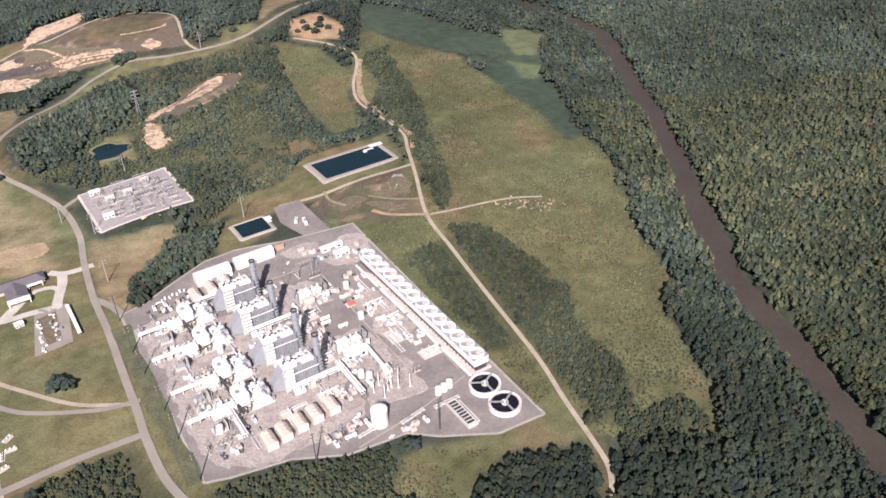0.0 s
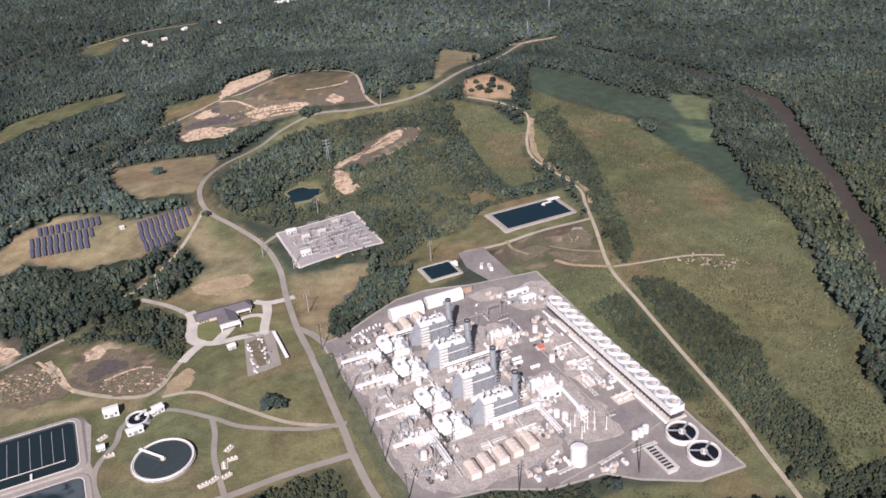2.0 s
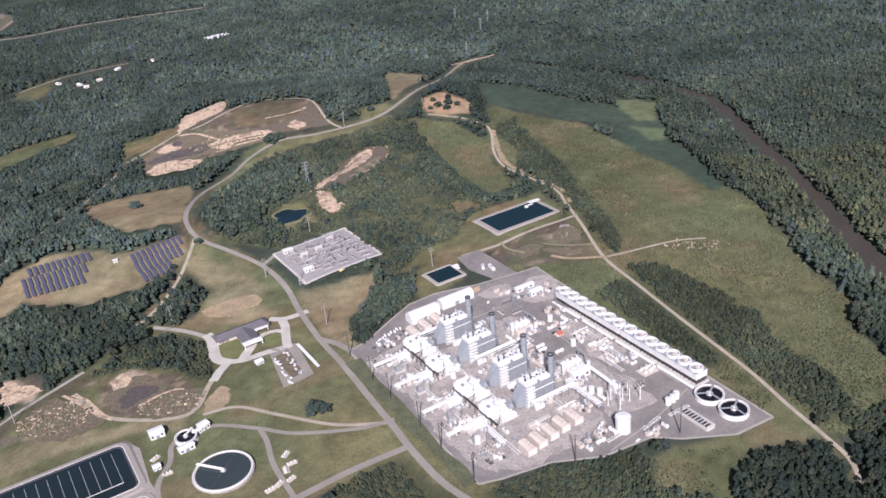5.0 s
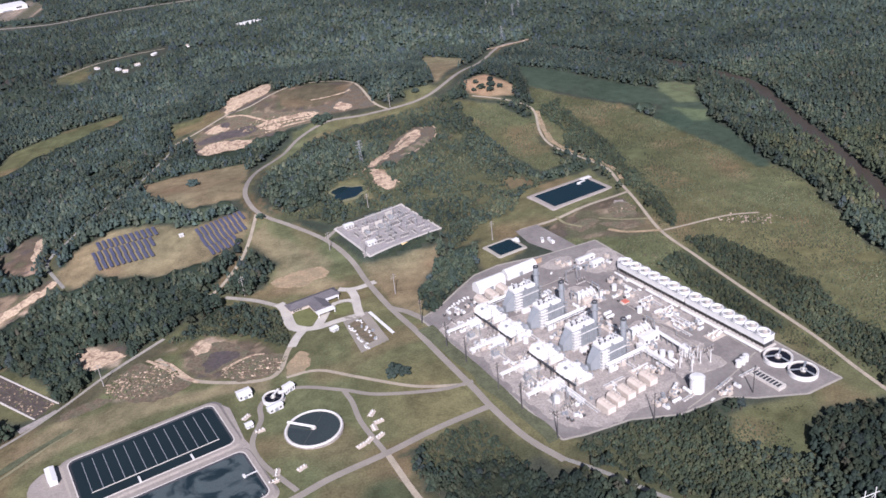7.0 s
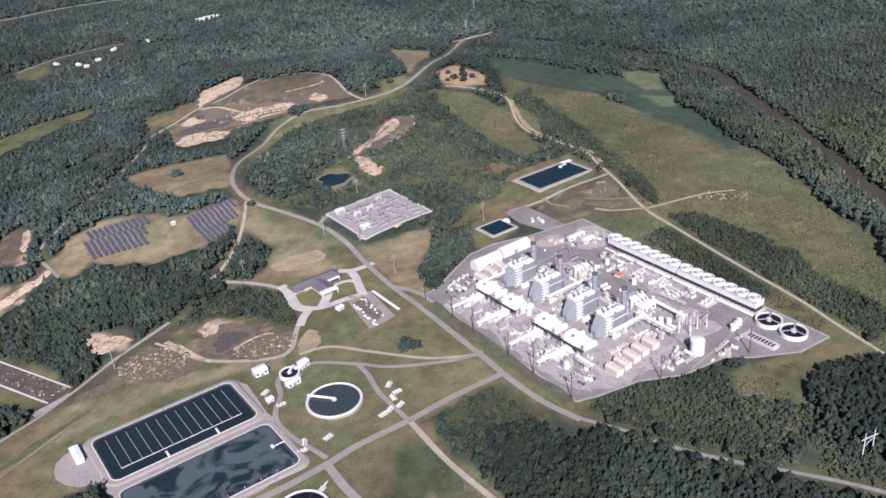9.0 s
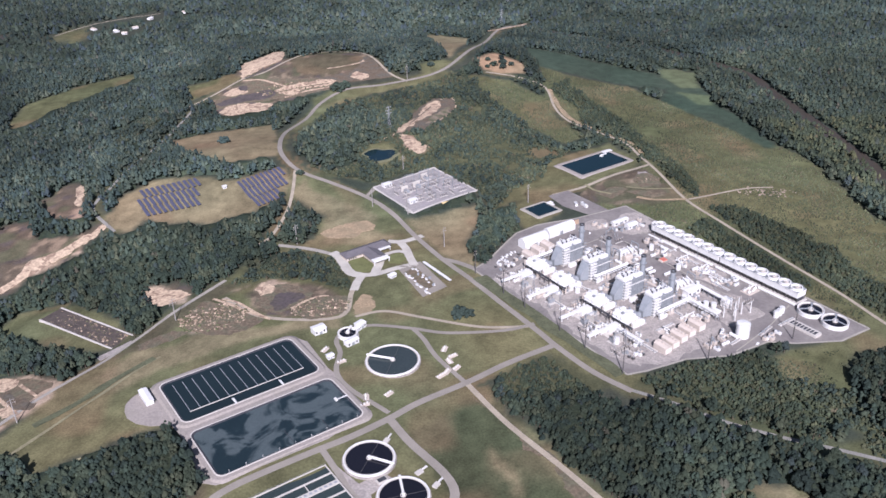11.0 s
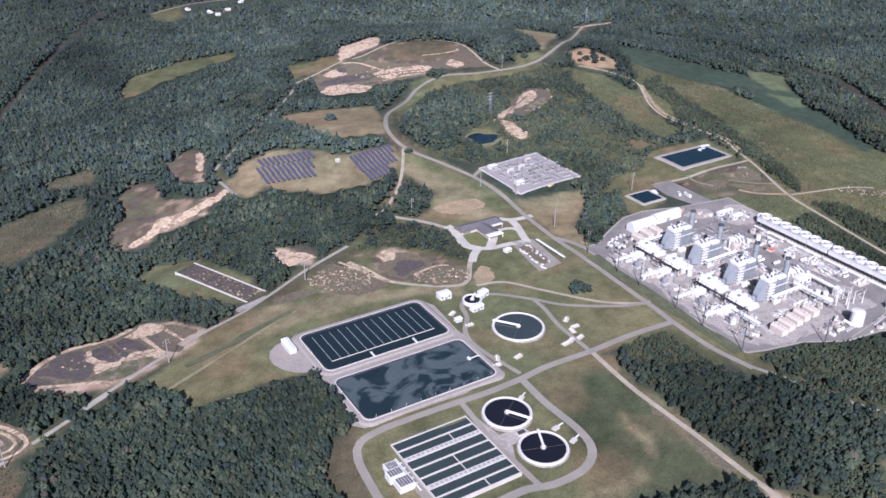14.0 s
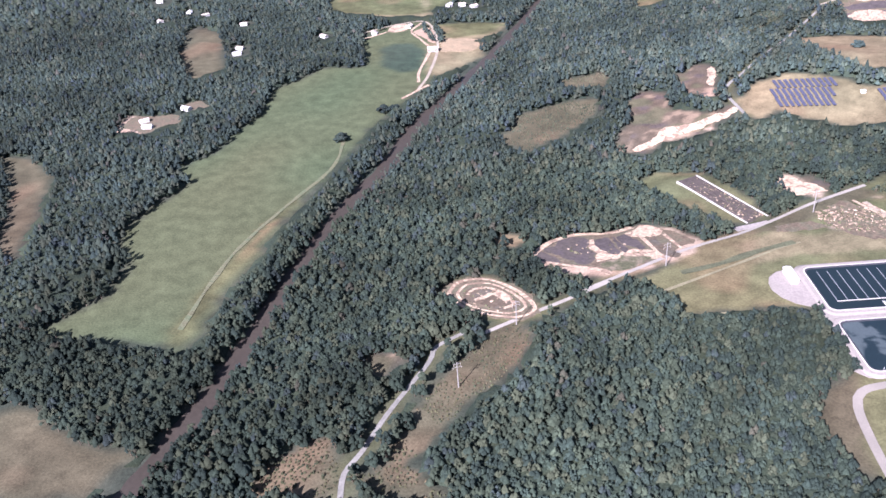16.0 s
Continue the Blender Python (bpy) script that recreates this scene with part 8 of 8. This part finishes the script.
h1.matrix_world = ground_pose(28, -190, 120, 0.2)
h2.matrix_world = ground_pose(35, -242, 100)
h3.matrix_world = ground_pose(*HOUSES[2], 20)
for k, (x, y) in enumerate(HOUSES[3:]):
    copy_thing(h3 if k % 3 else h2, ground_pose(x, y, 37 * k, 0.0))
barn = shed("barn", 16, 10, 5, 2.0, "pale barn beside the farm track", "barn", CREAM, CREAM)
barn.matrix_world = ground_pose(-916, 578, 20)
wh = shed("warehouse", 120, 90, 12, 1.0, "huge white warehouse far beyond the woods", "warehouse")
wh.matrix_world = ground_pose(-1050, 2480, 25)
shed("long_store", 60, 18, 8, 1.0, "long white store far in the woods", "warehouse").matrix_world = ground_pose(-272, 1745, 25)

# ---- power lines away from the plant ----
wp = line_pole(24, ((22.5, 3.0), (19.5, 3.6)), "weathered pole with two crossarms beside the line", "field line poles", WOOD)
wp.matrix_world = ground_pose(-607, -56, 40)
for x, y in ((-628, -142), (-502, 59), (-381, 183), (-102, 472), (-157, 384), (27, 345), (-97, 262), (-254, 312), (-28, 816), (-120, 352)):
    copy_thing(wp, ground_pose(x, y, 40))


def lattice_pylon(h, label):
    t = hub("pylon", pose(0, 0, 0), label, "pylon", "lattice pylons")
    for sx in (-1, 1):
        for sy in (-1, 1):
            part("leg", bar(bmesh.new(), (1.9 * sx, 1.9 * sy, -0.5), (0.4 * sx, 0.4 * sy, h), 0.18, 5), GREY_STEEL, t)
    br = bmesh.new()
    for k in range(7):
        z0, z1 = h * k / 7, h * (k + 1) / 7
        f0, f1 = 1.9 - 1.5 * k / 7, 1.9 - 1.5 * (k + 1) / 7
        for s in (-1, 1):
            bar(br, (-f0, s * f0, z0), (f1, s * f1, z1), 0.1, 4)
            bar(br, (s * f0, f0, z0), (s * f1, -f1, z1), 0.1, 4)
    part("bracing", br, GREY_STEEL, t)
    for z, w in ((h * 0.70, 4.6), (h * 0.83, 5.0), (h * 0.96, 4.2)):
        part("crossarm", boxes((-w, w, -0.35, 0.35, z - 0.3, z + 0.3)), GREY_STEEL, t)
    return t


py = lattice_pylon(34, "tall grey lattice pylon with three crossarms")
py.matrix_world = ground_pose(-96, 605, 20)
for x, y in ((255, 1220), (330, 1420), (300, 1560), (365, 1500)):
    copy_thing(py, ground_pose(x, y, 30))
hf = hub("h_frame_pole", ground_pose(168, -144, 10), "white H-shaped pole in the clearing", "power pole")
for x in (-4.5, 4.5):
    part("post", tube(bmesh.new(), x, 0, -0.8, 24, 0.4, 0.3, 8), WHITE, hf)
part("crossarm", boxes((-8, 8, -0.2, 0.2, 18.8, 19.3)), WHITE, hf)
part("brace", bar(bmesh.new(), (-4.5, 0, 12), (4.5, 0, 18), 0.15, 5), WHITE, hf)


# ---- single trees ----
def single_tree(x, y, size, height, seed, label):
    t = hub("tree", ground_pose(x, y), label, "tree", "single trees")
    rs = np.random.RandomState(seed)
    bm = tube(bmesh.new(), 0, 0, -0.5, height * 0.55, size * 0.045, size * 0.022, 8)
    for k in range(6):
        a = k * 1.05 + rs.rand()
        z = height * (0.3 + 0.05 * k)
        bar(bm, (0, 0, z), (size * 0.32 * math.cos(a), size * 0.32 * math.sin(a), z + height * 0.22), size * 0.014, 5)
    part("trunk", bm, BARK, t)
    zero = np.zeros(1)
    v, f, c = clumps(rs, zero + x, zero + y, zero + size, zero + height, 46, False, 0.46, (0.5, 0.4, 0.1, 0, 0, 0))
    v = v - np.array([x, y, float(terrain(x, y))])
    mid = v.reshape(-1, 12, 3).mean(1, keepdims=True)
    v = ((v.reshape(-1, 12, 3) - mid) * 0.85 + mid).reshape(-1, 3)
    crown = numpy_mesh("crown", v, f, LEAVES, c)
    crown.parent = t
    return t


for k, (x, y, s, h) in enumerate(((-117, 116, 15, 11), (-108, 114, 9, 8), (-328, 633, 13, 9), (-142, 821, 20, 12), (-130, 826, 14, 10), (127, 834, 10, 9), (145, 845, 11, 9), (112, 826, 7, 6), (138, 822, 10, 9), (158, 838, 8, 7), (150, 868, 9, 8), (122, 858, 7, 7),
                                  (-913, 251, 13, 10), (-897, 344, 13, 11), (-885, 352, 11, 9), (-262, 430, 7, 6), (-235, 478, 8, 7), (20, 850, 10, 7), (8, -182, 11, 9), (62, -170, 15, 15), (42, -228, 13, 11), (56, -208, 13, 12), (72, -186, 16, 16))):
    single_tree(x, y, s, h, 50 + k, "rounded dark green tree standing alone in dry grass")


# ---- more of the plant yard ----
rnd = random.Random(41)
for i in range(5):
    for j, b0 in enumerate((16, 56, 98, 142, 182)):
        if rnd.random() < 0.8:
            again(bs, 8 + 6.5 * i + rnd.uniform(-1, 1), b0 + rnd.uniform(-5, 5), rnd.choice((0, 90)))
for a, b, turn in ((146, 8, 90), (158, 10, 90), (164, 4, 0), (150, 16, 0), (158, 170, 0), (150, 176, 90)):
    again(bs, a, b, turn)
run = hub("pipe_run", yard(0, 0), "low run of pale pipes on sleepers", "pipes", "pipe runs")
for k in range(4):
    part("pipe", bar(bmesh.new(), (0, 0.9 * k, 0.9), (22, 0.9 * k, 0.9), 0.22 + 0.07 * (k % 3), 8), (WHITE, CREAM, GREY_STEEL, WHITE)[k], run)
for k in range(6):
    part("sleeper", boxes((1 + 4 * k, 1.5 + 4 * k, -0.5, 3.3, -0.3, 0.62)), CONCRETE, run)
run.matrix_world = yard(84, 104)
for a, b, turn in ((84, 60, 0), (88, 148, 0), (64, 20, 0), (104, 26, 90), (118, 94, 90), (130, 60, 90), (112, 118, 0), (144, 118, 90), (66, 116, 90), (66, 70, 90), (66, 158, 90), (190, 44, 90), (193, 84, 90), (193, 120, 90), (160, -40, 0), (132, -40, 10), (100, -34, 4), (176, 30, 90), (40, -2, 90), (26, 100, 90), (26, 60, 90)):
    again(run, a, b, turn)
mast = hub("light_mast", yard(0, 0), "slim grey light mast with floodlights", "light mast", "light masts")
part("shaft", tube(bmesh.new(), 0, 0, -0.5, 18, 0.22, 0.12, 8), GREY_STEEL, mast)
for k in range(3):
    part("floodlight", boxes((-0.9 + 0.65 * k, -0.4 + 0.65 * k, -0.3, 0.1, 17.6, 18.1)), WHITE, mast)
mast.matrix_world = yard(134, 134)
for a, b in ((134, 168), (170, 180), (196, 150), (196, 90), (166, 40), (134, -8), (60, 182), (44, 24), (100, 146), (100, 100), (100, 58)):
    again(mast, a, b)
vessel = hub("pressure_vessel", yard(0, 0), "white lying pressure vessel on saddles", "vessel", "pressure vessels")
part("shell", barrel(bmesh.new(), (-4, 0, 2.4), (4, 0, 2.4), 1.6, 16), WHITE, vessel)
for x in (-2.8, 2.8):
    part("saddle", boxes((x - 0.4, x + 0.4, -1.3, 1.3, -0.4, 1.4)), CONCRETE, vessel)
part("manway", tube(bmesh.new(), 0, 0, 3.8, 4.5, 0.6, 0.6, 10), GREY_STEEL, vessel)
vessel.matrix_world = yard(140, 100)
for a, b, turn in ((142, 106, 0), (128, 136, 90), (118, 156, 0), (124, 112, 0), (134, 12, 90), (128, 30, 0), (108, -16, 30), (112, -26, 90), (96, -30, 0), (62, 86, 90), (66, 130, 90), (64, 42, 90), (180, 78, 0), (188, 128, 90), (150, 88, 0)):
    again(vessel, a, b, turn)

# ---- rubble in the meadow ----
rs = np.random.RandomState(77)
for cx, cy, n in ((321, 283, 60), (297, 296, 26)):
    x, y = cx + 14 * rs.randn(n), cy + 6 * rs.randn(n)
    v, f, c = clumps(rs, x, y, np.full(n, 2.4), np.full(n, 1.2), 1, False)
    ob = numpy_mesh("rubble", v, f, LEAVES, np.tile((0.27, 0.215, 0.165), (len(v), 1)))
    tagged(ob, "heap of pale broken stone in the meadow", "rubble", kind="stuff")


def heaps(label, x, y, seed, size=3.4):
    """Low mounds of tipped earth at the given places."""
    rs = np.random.RandomState(seed)
    n = len(x)
    v, f, c = clumps(rs, x, y, size * (0.7 + 0.7 * rs.rand(n)), size * (0.3 + 0.3 * rs.rand(n)), 1, False)
    c = np.repeat(np.array(EARTHS)[rs.randint(len(EARTHS), size=n)] * (0.7 + 0.6 * rs.rand(n, 1)), 12, 0)
    tagged(numpy_mesh("tipped_heaps", v, f, LEAVES, c), label, "heaps", kind="stuff")


def strewn(cx, cy, sx, sy, n, seed):
    rs = np.random.RandomState(seed)
    x, y = rs.uniform(-1, 1, n), rs.uniform(-1, 1, n)
    ok = x ** 2 + y ** 2 < 1
    return cx + sx * x[ok], cy + sy * y[ok], seed


EARTHS = ((0.36, 0.275, 0.20), (0.16, 0.125, 0.085), (0.11, 0.10, 0.06), (0.25, 0.185, 0.13), (0.10, 0.105, 0.055))
heaps("brown and pale heaps of tipped earth among weeds", *strewn(-346, 176, 34, 26, 520, 81), 2.6)
heaps("rows of tipped earth and debris beside the track", *strewn(-243, 168, 30, 18, 300, 82), 2.3)
heaps("scatter of pale rubble on bare ground by the pond track", *strewn(187, 358, 16, 10, 70, 86), 1.9)
heaps("low ridges of tipped earth in the oval dump", *strewn(-640, -23, 27, 20, 90, 83), 2.6)
heaps("low heaps of tipped earth in the long dump", *strewn(-560, 78, 42, 18, 45, 84), 2.6)
heaps("low heaps of earth on the far landfill", *strewn(-215, 855, 60, 22, 150, 85), 3.4)
rs = np.random.RandomState(91)
along, across = rs.uniform(4, 100, 300), rs.choice((4.0, 7.5, 10.5, 16.0, 19.5, 22.5), 300) + rs.uniform(-1.4, 1.4, 300)
turned = radians(TURN + 24.5)
bx, by = site(-395, 400)
xs = bx + across * math.cos(turned) + along * math.sin(turned)
ys = by + across * math.sin(turned) - along * math.cos(turned)
heaps("small heaps of dried sludge raked up in the drying beds", xs, ys, 92, 2.0)
